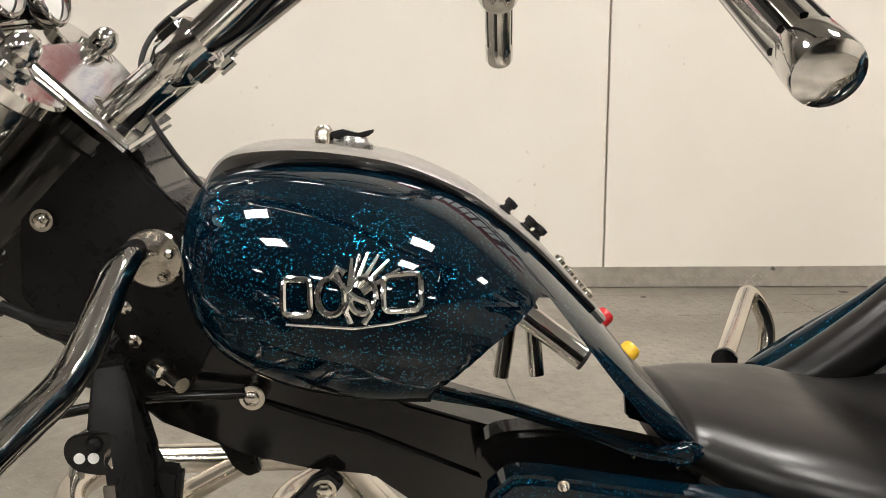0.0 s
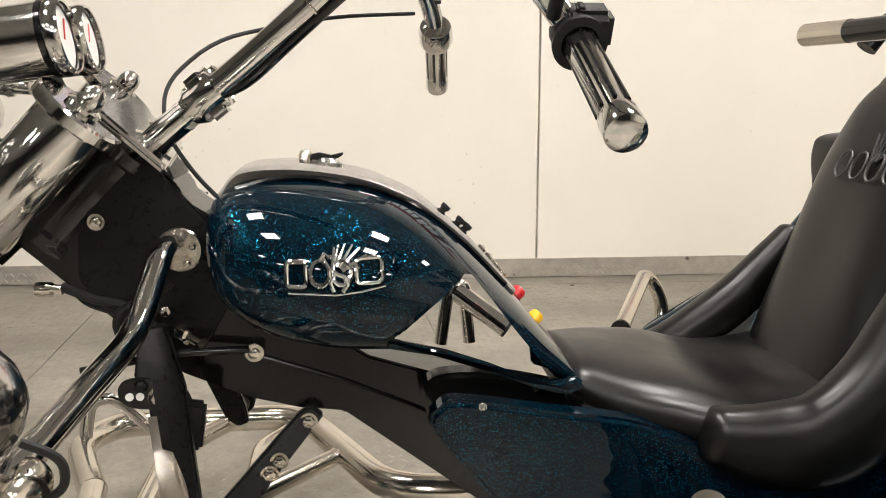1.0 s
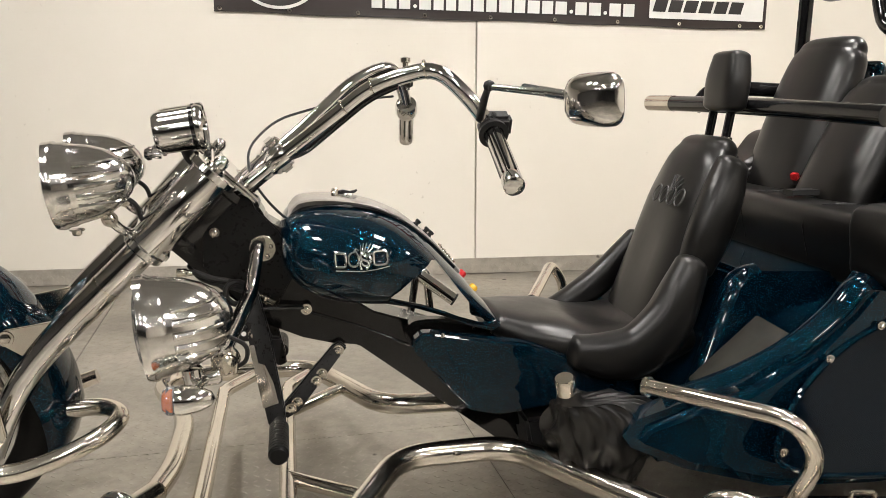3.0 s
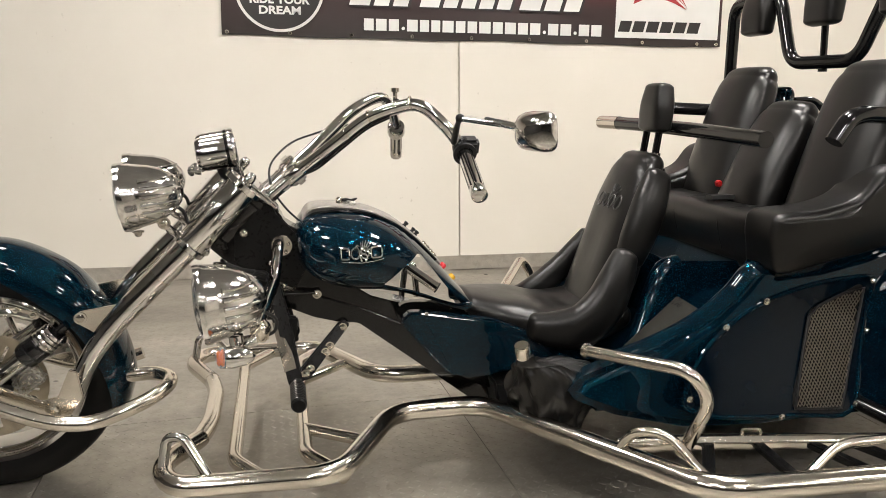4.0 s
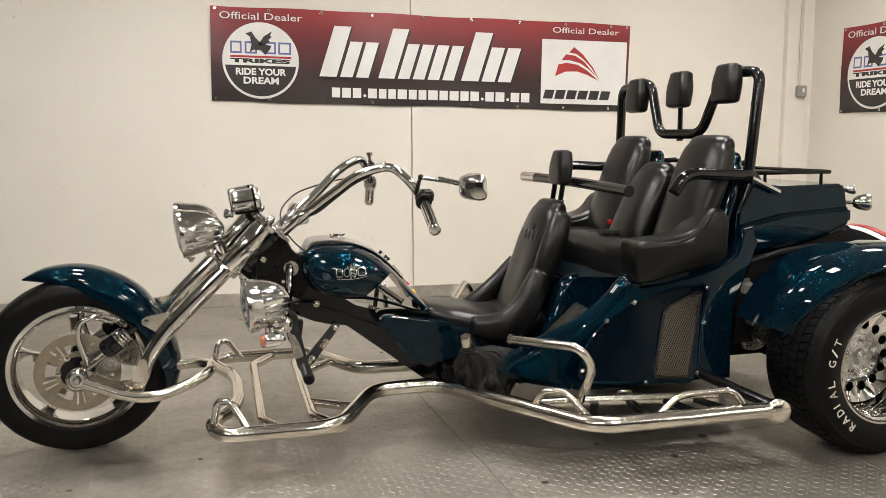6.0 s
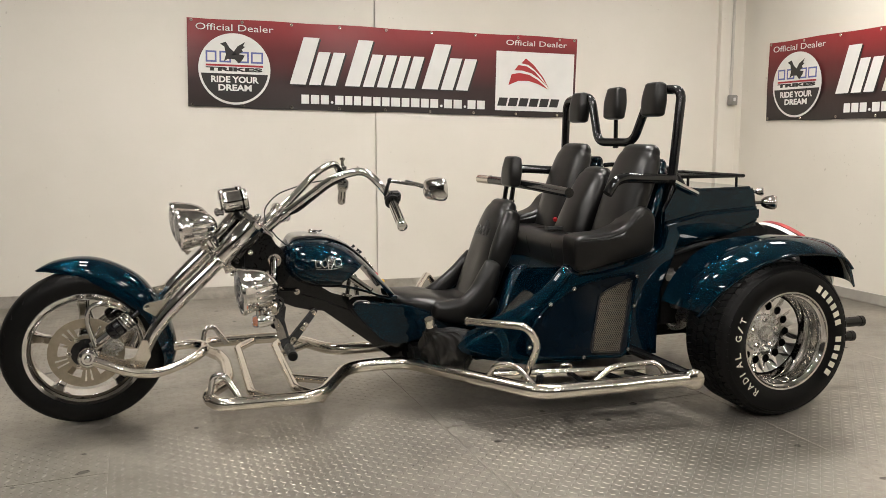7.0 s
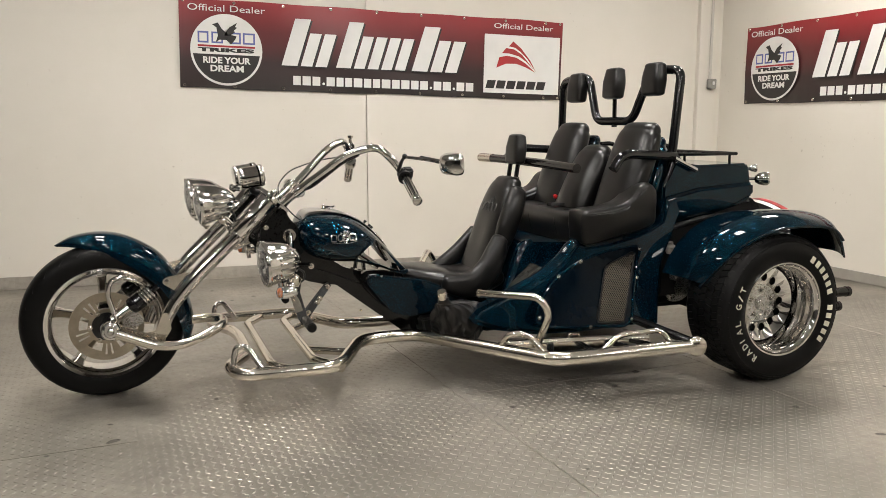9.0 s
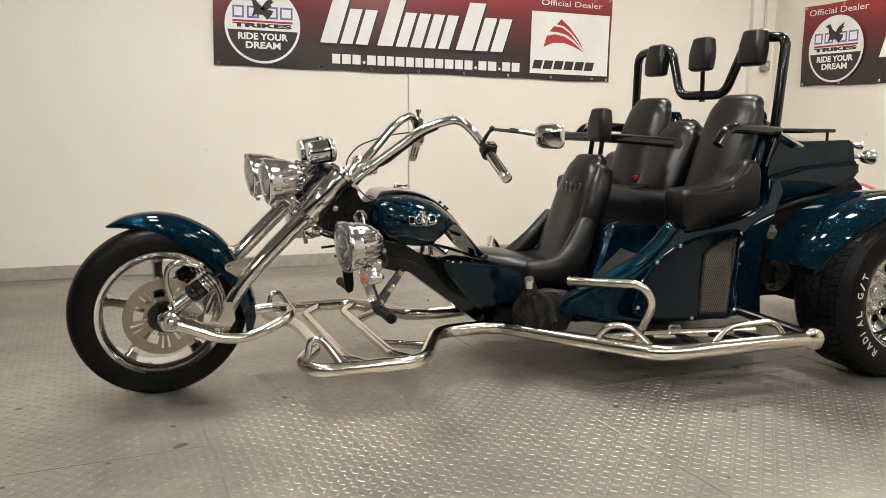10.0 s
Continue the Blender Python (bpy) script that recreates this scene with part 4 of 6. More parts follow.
def brace():
    bm = slab([(-0.040, 0.418), (-0.022, 0.428), (-0.005, 0.413), (-0.120, 0.285), (-0.150, 0.272), (-0.165, 0.292)], -0.007, 0.007, 0.003)
    for v in bm.verts:
        v.co.y += -0.072 - 0.75 * max(0.0, 0.36 - v.co.z)
    return bm


def peg():
    m = along((-0.163, -0.235, 0.305), (0.0, -1, -0.03))
    prof = [(0, 0), (0.012, 0), (0.012, 0.03)]
    for i in range(11):
        h = 0.034 + 0.0115 * i
        prof += [(0.0205, h), (0.0205, h + 0.0075), (0.0175, h + 0.009), (0.0175, h + 0.0105)]
    return lathe(prof + [(0.019, 0.163), (0.016, 0.168), (0, 0.169)], m, 20)


hangers = both("peg_hanger", leg, M_SATIN, trike, "black steel hanger with a footpeg", mirrored,
     [("bolt", lambda: bolt((-0.209, -0.134, 0.470), (0, -1, 0), 0.011), M_STEEL), ("bolt", lambda: bolt((-0.232, -0.134, 0.488), (0, -1, 0), 0.006), M_DARK), ("footpeg", peg, M_RUBBER)])
# thin steel sheet added to imitate a bright reflection on the black hanger
part("reflection_face", hanger_face(), M_STEEL, hangers[0])
part("pivot_plate", slab(smooth_loop([(-0.262, 0.478), (-0.252, 0.496), (-0.215, 0.498), (-0.186, 0.488), (-0.184, 0.468), (-0.215, 0.456), (-0.250, 0.460)], 4), -0.136, -0.130, 0.0015), M_BLACK, hangers[0])
for x in (-0.247, -0.234):
    part("pivot_hole", lathe([(0, 0), (0.0052, 0), (0.0052, 0.0015), (0, 0.0015)], along((x, -0.1362, 0.474), (0, -1, 0)), 14), M_WHITE, hangers[0])
brace_ob = part("peg_brace", brace(), M_SATIN, trike, "black drilled steel brace of the footpeg")
for p in ((-0.026, -0.081, 0.407), (-0.066, -0.102, 0.360), (-0.079, -0.109, 0.345), (-0.138, -0.133, 0.292), (-0.124, -0.127, 0.304)):
    part("bolt", bolt(p, (0, -1, 0), 0.0085), M_STEEL, brace_ob)
part("brake_pedal", join(box((0.026, 0.02, 0.066), pose(-0.170, -0.13, 0.430, 0, 8, 0), 0.005, 2), tube([(-0.185, -0.12, 0.47), (-0.17, -0.13, 0.44)], 0.008, 0, 10)), M_PLASTIC, trike)
both("shift_rod", lambda: tube([(-0.31, -0.12, 0.505), (-0.20, -0.095, 0.517), (-0.103, -0.075, 0.512)], 0.0055, 0.02, 12), M_BLACK, trike, "", mirrored, [("rod_end", lambda: join(lathe([(0, 0), (0.013, 0), (0.013, 0.018), (0, 0.018)], along((-0.096, -0.058, 0.507), (0, -1, 0)), 18), bolt((-0.096, -0.076, 0.507), (0, -1, 0), 0.008)), M_STEEL)])

# ---- tank
TANK = [(-0.147, 0.692, 0.642, 0.060), (-0.144, 0.713, 0.615, 0.120), (-0.131, 0.731, 0.588, 0.164), (-0.106, 0.743, 0.562, 0.196), (-0.066, 0.748, 0.541, 0.220), (-0.012, 0.747, 0.527, 0.236), (0.045, 0.738, 0.521, 0.240),
        (0.104, 0.717, 0.518, 0.228), (0.160, 0.684, 0.510, 0.202), (0.222, 0.623, 0.494, 0.172), (0.290, 0.545, 0.470, 0.146), (0.358, 0.462, 0.444, 0.112)]
CUT_X, CUT_Z = (0.078, 0.082, 0.086, 0.132, 0.180, 0.192, 0.222, 0.248, 0.306, 0.345), (0.40, 0.528, 0.562, 0.600, 0.629, 0.625, 0.586, 0.551, 0.478, 0.430)      # the upper edges of the window behind the tank
TANK_LINE = np.array(smooth_line(TANK, 6))
for _ in range(12):
    TANK_LINE[4:-2, 1:] = 0.25 * TANK_LINE[3:-3, 1:] + 0.5 * TANK_LINE[4:-2, 1:] + 0.25 * TANK_LINE[5:-1, 1:]


def tank_half(x, v):
    """Half the tank's width at x, v from -1 at its bottom to 1 at its top."""
    w = float(np.interp(x, TANK_LINE[:, 0], TANK_LINE[:, 3]))
    a = abs(v) ** (1 / 0.84)
    return max(0.0, 1 - a * a) ** 0.38 * w * (1 - 0.05 * v - 0.10 * v * v * v)


def tank():
    """A smooth teardrop, cut off below along the edges of the open window."""
    rings = []
    for x in sorted([float(q) for q in TANK_LINE[:, 0] if not 0.070 < q < 0.10 and not 0.17 < q < 0.20] + [0.070, 0.078, 0.082, 0.086, 0.094, 0.10, 0.172, 0.180, 0.186, 0.192, 0.20]):
        t, b = (float(np.interp(x, TANK_LINE[:, 0], TANK_LINE[:, k])) for k in (1, 2))
        zc, hh = (t + b) / 2, (t - b) / 2
        low = max(-1.0, min(0.9, (float(np.interp(x, CUT_X, CUT_Z, left=0.40, right=0.40)) - zc) / hh))
        edge = tank_half(x, low)
        near = []
        for j in range(1, 37):
            a = math.pi / 2 - math.pi * j / 37
            v = math.copysign(abs(math.sin(a)) ** 0.84, math.sin(a))
            y = tank_half(x, v)
            near.append((x, -y, zc + v * hh) if v > low else (x, -min(y, edge), zc + low * hh))
        rings.append([(x, 0.0, t)] + near + [(x, -y, z) for _, y, z in reversed(near)])
    return loft(rings)


tank_ob = part("fuel_tank", tank(), M_BLUE, trike, "teardrop fuel tank in dark blue metal flake", smooth=1.2)


def strip(line, half, thick, seg=10):
    """A shallow arched strip along line (x, z), half wide in y at each end."""
    pts = smooth_line(line, 5)
    rings = []
    for i, p in enumerate(pts):
        a, b = pts[max(i - 1, 0)], pts[min(i + 1, len(pts) - 1)]
        t = Vector((b[0] - a[0], 0, b[1] - a[1])).normalized()
        n = Vector((-t.z, 0, t.x))
        w = half[0] + (half[1] - half[0]) * i / (len(pts) - 1)
        up = [Vector((p[0], -w * math.cos(math.pi * k / seg), p[1])) + n * thick * math.sin(math.pi * k / seg) ** 0.5 for k in range(seg + 1)]
        dn = [Vector((p[0], w * math.cos(math.pi * k / seg), p[1])) - n * 0.012 for k in (2, 5, 8)]
        rings.append(up + dn)
    return loft(rings)


RAIL = [(0.064, 0.548), (0.076, 0.530), (0.158, 0.514), (0.213, 0.495), (0.269, 0.470), (0.318, 0.455), (0.336, 0.457), (0.348, 0.472), (0.330, 0.482), (0.306, 0.473), (0.268, 0.481), (0.215, 0.504), (0.159, 0.524), (0.092, 0.541)]
part("tank_gusset", slab([(0.292, 0.470), (0.345, 0.452), (0.338, 0.486), (0.285, 0.545)], -0.062, -0.050, 0.003), M_BLUE, tank_ob)
part("tank_rail", slab(RAIL, -0.152, -0.138, 0.005, 3), M_BLUE, tank_ob)
console = part("tank_console", strip([(-0.132, 0.716), (-0.114, 0.744), (-0.090, 0.754), (-0.03, 0.755), (0.052, 0.742), (0.112, 0.718), (0.142, 0.700), (0.195, 0.655), (0.254, 0.589), (0.268, 0.573)], (0.088, 0.050), 0.005), M_CONSOLE, tank_ob, "brushed aluminium console along the top of the tank")
both("console_trim", lambda: tube([(-0.108, -0.088, 0.734), (-0.05, -0.088, 0.747), (0.0, -0.085, 0.745), (0.069, -0.079, 0.733), (0.142, -0.071, 0.697), (0.195, -0.063, 0.652), (0.254, -0.054, 0.587)], 0.004, 0.05, 8), M_GLOSS, tank_ob)
cap = part("filler_cap", lathe([(0, 0), (0.021, 0), (0.021, 0.011), (0.016, 0.013), (0.013, 0.018), (0, 0.018)], along((0.008, -0.012, 0.748), (0.1, 0, 1)), 28), M_ALU, tank_ob, "round filler cap with a black lever")
part("cap_lever", slab([(-0.020, 0.769), (-0.002, 0.773), (0.014, 0.769), (0.032, 0.773), (0.028, 0.767), (0.012, 0.762), (-0.008, 0.763)], -0.022, -0.004, 0.002), M_PLASTIC, cap)
part("cap_lock", lathe([(0, 0), (0.010, 0), (0.010, 0.02), (0.006, 0.026), (0, 0.026)], along((-0.021, -0.014, 0.751), (0, 0, 1)), 16), M_STEEL, cap)
for x, z in ((0.162, 0.694), (0.183, 0.675), (0.193, 0.666)):
    part("console_knob", lathe([(0, 0), (0.007, 0), (0.007, 0.006), (0.005, 0.007), (0.005, 0.010), (0.007, 0.011), (0.007, 0.017), (0, 0.018)], along((x, -0.03, z - 0.008), (0.7, 0, 0.7)), 14), M_PLASTIC, console)
for k, (x, z) in enumerate(((0.222, 0.632), (0.232, 0.620), (0.242, 0.608), (0.252, 0.596))):
    part("warning_lamp", lathe([(0, 0), (0.007, 0), (0.007, 0.004), (0, 0.007)], along((x, -0.03, z + 0.002), (0.76, 0, 0.65)), 14), M_STEEL, console)

# the badge on the tank: plain raised shapes of chrome
def on_tank(x, z):
    """The y of the near flank of the tank."""
    t, b = (float(np.interp(x, TANK_LINE[:, 0], TANK_LINE[:, k])) for k in (1, 2))
    return -tank_half(x, max(-0.98, min(0.98, (z - (t + b) / 2) / ((t - b) / 2))))


def on_tank_pts(pts):
    return [(x, on_tank(x, z) - 0.003, z) for x, z in pts]


def badge_ring(x0, x1, z0, z1, sq=0.45):
    cx, cz, w, h = (x0 + x1) / 2, (z0 + z1) / 2, (x1 - x0) / 2, (z1 - z0) / 2
    pts = []
    for k in range(24):
        a = 2 * math.pi * k / 24
        c, s = math.cos(a), math.sin(a)
        pts.append((cx + math.copysign(abs(c) ** sq, c) * w, cz + math.copysign(abs(s) ** sq, s) * h))
    return tube(on_tank_pts(pts), 0.0029, 0, 8, closed=True)


for i, (x0, x1) in enumerate(((-0.036, -0.014), (-0.008, 0.013), (0.017, 0.038), (0.044, 0.074))):
    part("badge_shape", badge_ring(x0, x1, 0.636 + 0.04 * (x0 + 0.03), 0.664 + 0.02 * (x0 + 0.03), 0.95 if i in (1, 2) else 0.35), M_CHROME, tank_ob)
part("badge_line", tube(on_tank_pts([(-0.034, 0.628), (0.02, 0.626), (0.05, 0.629), (0.078, 0.634)]), 0.0012, 0, 6), M_CHROME, tank_ob)
# winged crest, as a plain fan of strokes
for k in range(6):
    a = math.radians(28 + 13 * k)
    part("crest_stroke", tube(on_tank_pts([(0.018 + 0.010 * math.cos(a), 0.650 + 0.008 * math.sin(a)), (0.020 + (0.042 - 0.004 * k) * math.cos(a), 0.648 + (0.046 - 0.003 * k) * math.sin(a))]), (0.0032, 0.0014), 0, 8), M_CHROME, tank_ob)
for pts in (((0.006, 0.668), (0.012, 0.658), (0.022, 0.650), (0.032, 0.646)), ((0.020, 0.652), (0.014, 0.640), (0.018, 0.630)), ((0.030, 0.648), (0.034, 0.638), (0.028, 0.630)), ((0.002, 0.664), (0.008, 0.672), (0.014, 0.668))):
    part("crest_stroke", tube(on_tank_pts(pts), 0.0032, 0, 8), M_CHROME, tank_ob)

for (x, y, z), mt in (((0.290, 0.100, 0.522), M_RED), ((0.304, 0.030, 0.500), M_YELLOW)):
    sb = part("push_switch", lathe([(0, 0), (0.014, 0), (0.014, 0.012), (0.011, 0.013), (0, 0.013)], along((x, y, z), (0.75, 0.2, 0.65)), 20), M_PLASTIC, tank_ob)
    part("switch_cap", lathe([(0.0115, 0.010), (0.0115, 0.024), (0.009, 0.028), (0, 0.029)], along((x, y, z), (0.75, 0.2, 0.65)), 20), mt, sb)
hb = part("hand_brake", tube([(0.228, 0.31, 0.490), (0.322, 0.288, 0.420)], 0.019, 0, 20), M_CHROME, trike, "chrome hand brake lever on the far side")
part("lever_end", tube([(0.320, 0.2885, 0.4215), (0.3245, 0.2875, 0.4185)], 0.0192, 0, 20), M_PLASTIC, hb)
part("hand_brake_stay", tube([(0.20, 0.30, 0.39), (0.215, 0.305, 0.49), (0.245, 0.31, 0.505), (0.255, 0.305, 0.39)], 0.012, 0.03, 14), M_CHROME, trike)

# ---- side panel under the seat, with a dark recess above it
PANEL = [(0.133, 0.436), (0.145, 0.460), (0.175, 0.468), (0.298, 0.447), (0.42, 0.425), (0.55, 0.37), (0.64, 0.34), (0.66, 0.28), (0.5, 0.272), (0.443, 0.276), (0.351, 0.264), (0.285, 0.275), (0.250, 0.292), (0.173, 0.382)]
part("side_panel", slab(smooth_loop(PANEL), -0.190, -0.150, 0.016, 3), M_BLUE, trike, "dark blue metal-flake side panel below the seat")
RECESS = [(0.130, 0.440), (0.140, 0.464), (0.165, 0.473), (0.215, 0.472), (0.290, 0.458), (0.350, 0.440), (0.45, 0.40), (0.60, 0.33), (0.45, 0.22), (0.39, 0.20), (0.25, 0.29), (0.16, 0.38)]
part("side_recess", slab(smooth_loop(RECESS), -0.100, -0.058, 0.006), M_BLACK, trike)
part("battery_box", slab([(0.40, 0.24), (0.60, 0.25), (0.62, 0.14), (0.42, 0.135)], -0.172, 0.172, 0.008), M_PLASTIC, trike)
bolts(trike, [(0.335, -0.103, 0.436), (0.29, -0.103, 0.448), (0.20, -0.192, 0.462)], r=0.0036)

# ---- driver's seat
BASE = [(0.352, 0, 0.450, 0.122, 0.033), (0.42, 0, 0.430, 0.166, 0.046), (0.51, 0, 0.411, 0.192, 0.057), (0.61, 0, 0.386, 0.205, 0.061), (0.71, 0, 0.385, 0.205, 0.064), (0.79, 0, 0.41, 0.19, 0.06)]
BACK = [(0.755, -0.01, 0.42, 0.165, 0.062), (0.795, -0.01, 0.52, 0.168, 0.068), (0.834, -0.01, 0.64, 0.162, 0.064), (0.870, -0.008, 0.74, 0.152, 0.062), (0.898, -0.006, 0.815, 0.132, 0.055), (0.914, -0.005, 0.852, 0.110, 0.044)]
HIP = [(0.515, -0.190, 0.404, 0.034, 0.040), (0.58, -0.208, 0.396, 0.040, 0.056), (0.655, -0.218, 0.408, 0.043, 0.064), (0.718, -0.220, 0.47, 0.043, 0.060), (0.755, -0.216, 0.545, 0.039, 0.050), (0.778, -0.210, 0.602, 0.032, 0.038)]
FAR_HIP = [(0.54, 0.196, 0.393, 0.034, 0.030), (0.60, 0.208, 0.402, 0.036, 0.036), (0.675, 0.212, 0.443, 0.038, 0.040), (0.742, 0.210, 0.497, 0.036, 0.040), (0.790, 0.204, 0.553, 0.033, 0.036), (0.822, 0.196, 0.598, 0.028, 0.030)]
SIDE = [(0.816, -0.158, 0.585, 0.032, 0.044), (0.842, -0.162, 0.66, 0.038, 0.052), (0.878, -0.154, 0.755, 0.038, 0.050), (0.906, -0.138, 0.822, 0.032, 0.040)]


def seat_base():
    bm = pad(BASE, 40, 2.5, 0.7)
    for v in bm.verts:                     # the hollow where one sits, and the tuck before the backrest
        if v.co.z > 0.40:
            v.co.z -= 0.014 * math.exp(-((v.co.x - 0.60) / 0.09) ** 2 - (v.co.y / 0.11) ** 2)
            v.co.z -= 0.012 * math.exp(-((v.co.x - 0.665) / 0.022) ** 2 - ((v.co.y + 0.03) / 0.05) ** 2)
            v.co.z += 0.004 * noise.noise(v.co * 11)
    return bm


def seat_backrest():
    bm = pad(BACK, 40, 2.7, 0.8)
    for v in bm.verts:
        v.co.x += 0.010 * math.exp(-((v.co.z - 0.60) / 0.12) ** 2 - (v.co.y / 0.09) ** 2) + 0.003 * noise.noise(v.co * 9)
    return bm


driver = part("driver_seat", seat_base(), M_LEATHER, trike, "black leather bucket seat of the driver with side bolsters", smooth=1.6)
part("backrest", seat_backrest(), M_LEATHER, driver, smooth=1.6)
part("hip_bolster", pad(HIP, 28, 2.5, 0.6), M_LEATHER, driver)
part("hip_bolster", pad(FAR_HIP, 28, 2.5, 0.6), M_LEATHER, driver)
part("back_bolster", pad(SIDE, 28, 2.5, 0.6), M_LEATHER, driver)
part("back_bolster", pad([(x + 0.028, -y - 0.030, z, w, h * 0.9) for x, y, z, w, h in SIDE], 28, 2.5, 0.6), M_LEATHER, driver)
both("seat_piping", lambda: tube(pad_line(BASE, 2.5, 150, 0.0015, 1, 18), 0.0055, 0, 10), M_LEATHER, driver)
both("back_piping", lambda: tube(pad_line(BACK, 2.7, 147, 0.001, 9), 0.0042, 0, 8), M_LEATHER, driver)
part("bolster_piping", tube(pad_line(HIP, 2.5, 62, 0.0, 4), 0.0036, 0, 8), M_LEATHER, driver)
hr = part("headrest", pad([(0.948, -0.012, 0.962, 0.070, 0.031), (0.954, -0.012, 1.025, 0.069, 0.034), (0.960, -0.012, 1.080, 0.056, 0.029)], 32, 4.0, 0.5), M_LEATHER, driver, "black padded headrest on two posts")
for y in (-0.042, 0.042):
    part("headrest_post", tube([(0.930, y, 0.82), (0.952, y, 0.96)], 0.011, 0, 14), M_GLOSS, hr)
    part("post_collar", lathe([(0, 0), (0.016, 0), (0.016, 0.014), (0, 0.014)], along((0.938, y, 0.872), (0.16, 0, 1)), 16), M_STEEL, hr)
# faded stitched emblem on the backrest, plain rings
def on_back(y, z):
    c = np.interp(z, [0.42, 0.52, 0.64, 0.74, 0.815], [0.765, 0.800, 0.840, 0.878, 0.908])
    h = np.interp(z, [0.42, 0.52, 0.64, 0.74, 0.815], [0.062, 0.07, 0.07, 0.066, 0.056])
    w = np.interp(z, [0.52, 0.64, 0.74, 0.815], [0.178, 0.172, 0.158, 0.135])
    return float(c - 0.945 * h * max(0.0, 1 - abs(y / w) ** 2.8) ** (1 / 2.8)) - 0.002


for i, y in enumerate((0.030, -0.008, -0.046, -0.084)):
    pts = []
    for k in range(20):
        a = 2 * math.pi * k / 20
        yy, zz = y + 0.015 * math.cos(a), 0.735 + 0.020 * math.sin(a)
        pts.append((on_back(yy, zz) - 0.012, yy, zz + 0.008))
    part("stitched_emblem", tube(pts, 0.0022, 0, 6, closed=True), M_EMBOSS, driver)
for k in range(5):
    a = math.radians(40 + 18 * k)
    part("stitched_emblem", tube([(on_back(0.0, 0.745) - 0.012, -0.034 - 0.012 * math.cos(a), 0.752), (on_back(0.0, 0.775) - 0.008, -0.034 - 0.045 * math.cos(a), 0.752 + 0.042 * math.sin(a))], 0.002, 0, 6), M_EMBOSS, driver)

# crossbar behind the driver's headrest, with capped ends
xbar = part("grab_bar", tube([(0.978, 0.40, 0.963), (0.992, 0.10, 0.962), (1.004, -0.16, 0.958), (1.008, -0.515, 0.948)], 0.0215, 0.08, 24), M_GLOSS, trike, "gloss black grab bar behind the driver's headrest")
part("end_sleeve", tube([(0.968, 0.46, 0.963), (0.982, 0.33, 0.963)], 0.0228, 0, 24), M_STEEL, xbar)

# ---- gear lever with gaiter
lever = part("gear_lever", tube([(0.440, -0.358, 0.362), (0.437, -0.36, 0.380), (0.424, -0.372, 0.41)], (0.018, 0.018), 0.02, 20), M_STEEL, trike, "gear lever with a round alloy knob and leather gaiter")
part("knob", lathe([(0, 0), (0.021, 0), (0.022, 0.004), (0.022, 0.038), (0.019, 0.043), (0, 0.044)], along((0.434, -0.362, 0.372), (-0.28, -0.25, 0.93)), 28), M_STEEL, lever)


def gaiter():
    spine = ((0.436, -0.362, 0.380, 0.023, 0.022), (0.445, -0.358, 0.352, 0.034, 0.028), (0.500, -0.335, 0.345, 0.080, 0.045), (0.530, -0.315, 0.318, 0.110, 0.075), (0.540, -0.295, 0.275, 0.122, 0.10), (0.545, -0.275, 0.235, 0.118, 0.115), (0.545, -0.25, 0.185, 0.10, 0.12), (0.54, -0.24, 0.145, 0.09, 0.12))
    rings = []
    for i, (x, y, z, rx, ry) in enumerate(smooth_line(spine, 6)):
        soft = min(1.0, max(0.0, (i - 6) / 8))
        ring = []
        for j in range(110):
            a = 2 * math.pi * j / 110
            c, d = math.cos(a), math.sin(a)
            fold = 1 - 2 * abs(noise.noise((3.0 * c + 0.9 * d, 2.4 * d + z * 5, z * 8 + c)))
            fold2 = 1 - 2 * abs(noise.noise((5.5 * c + 4, 5.0 * d - z * 9, z * 14)))
            f = 1 + soft * (0.17 * fold + 0.08 * fold2 - 0.10)
            ring.append((x + rx * c * f, y + ry * d * f, z + soft * 0.012 * noise.noise((4 * c, 4 * d, z * 6))))
        rings.append(ring)
    return loft(rings)


part("gaiter", gaiter(), M_LEATHER, lever, "crumpled black leather gaiter", smooth=1.6)

# ---- crash bars and running boards
def side_tube(out=0.0):
    return tube([(-0.425, -0.23, 0.165), (-0.510, -0.375 - out, 0.165), (-0.470, -0.492 - out, 0.158), (-0.075, -0.500 - out, 0.155), (0.100, -0.160, 0.168), (0.372, -0.155, 0.168), (0.742, -0.820, 0.186), (1.385, -0.876, 0.197)], (0.0250, 0.0300), 0.085, 28)


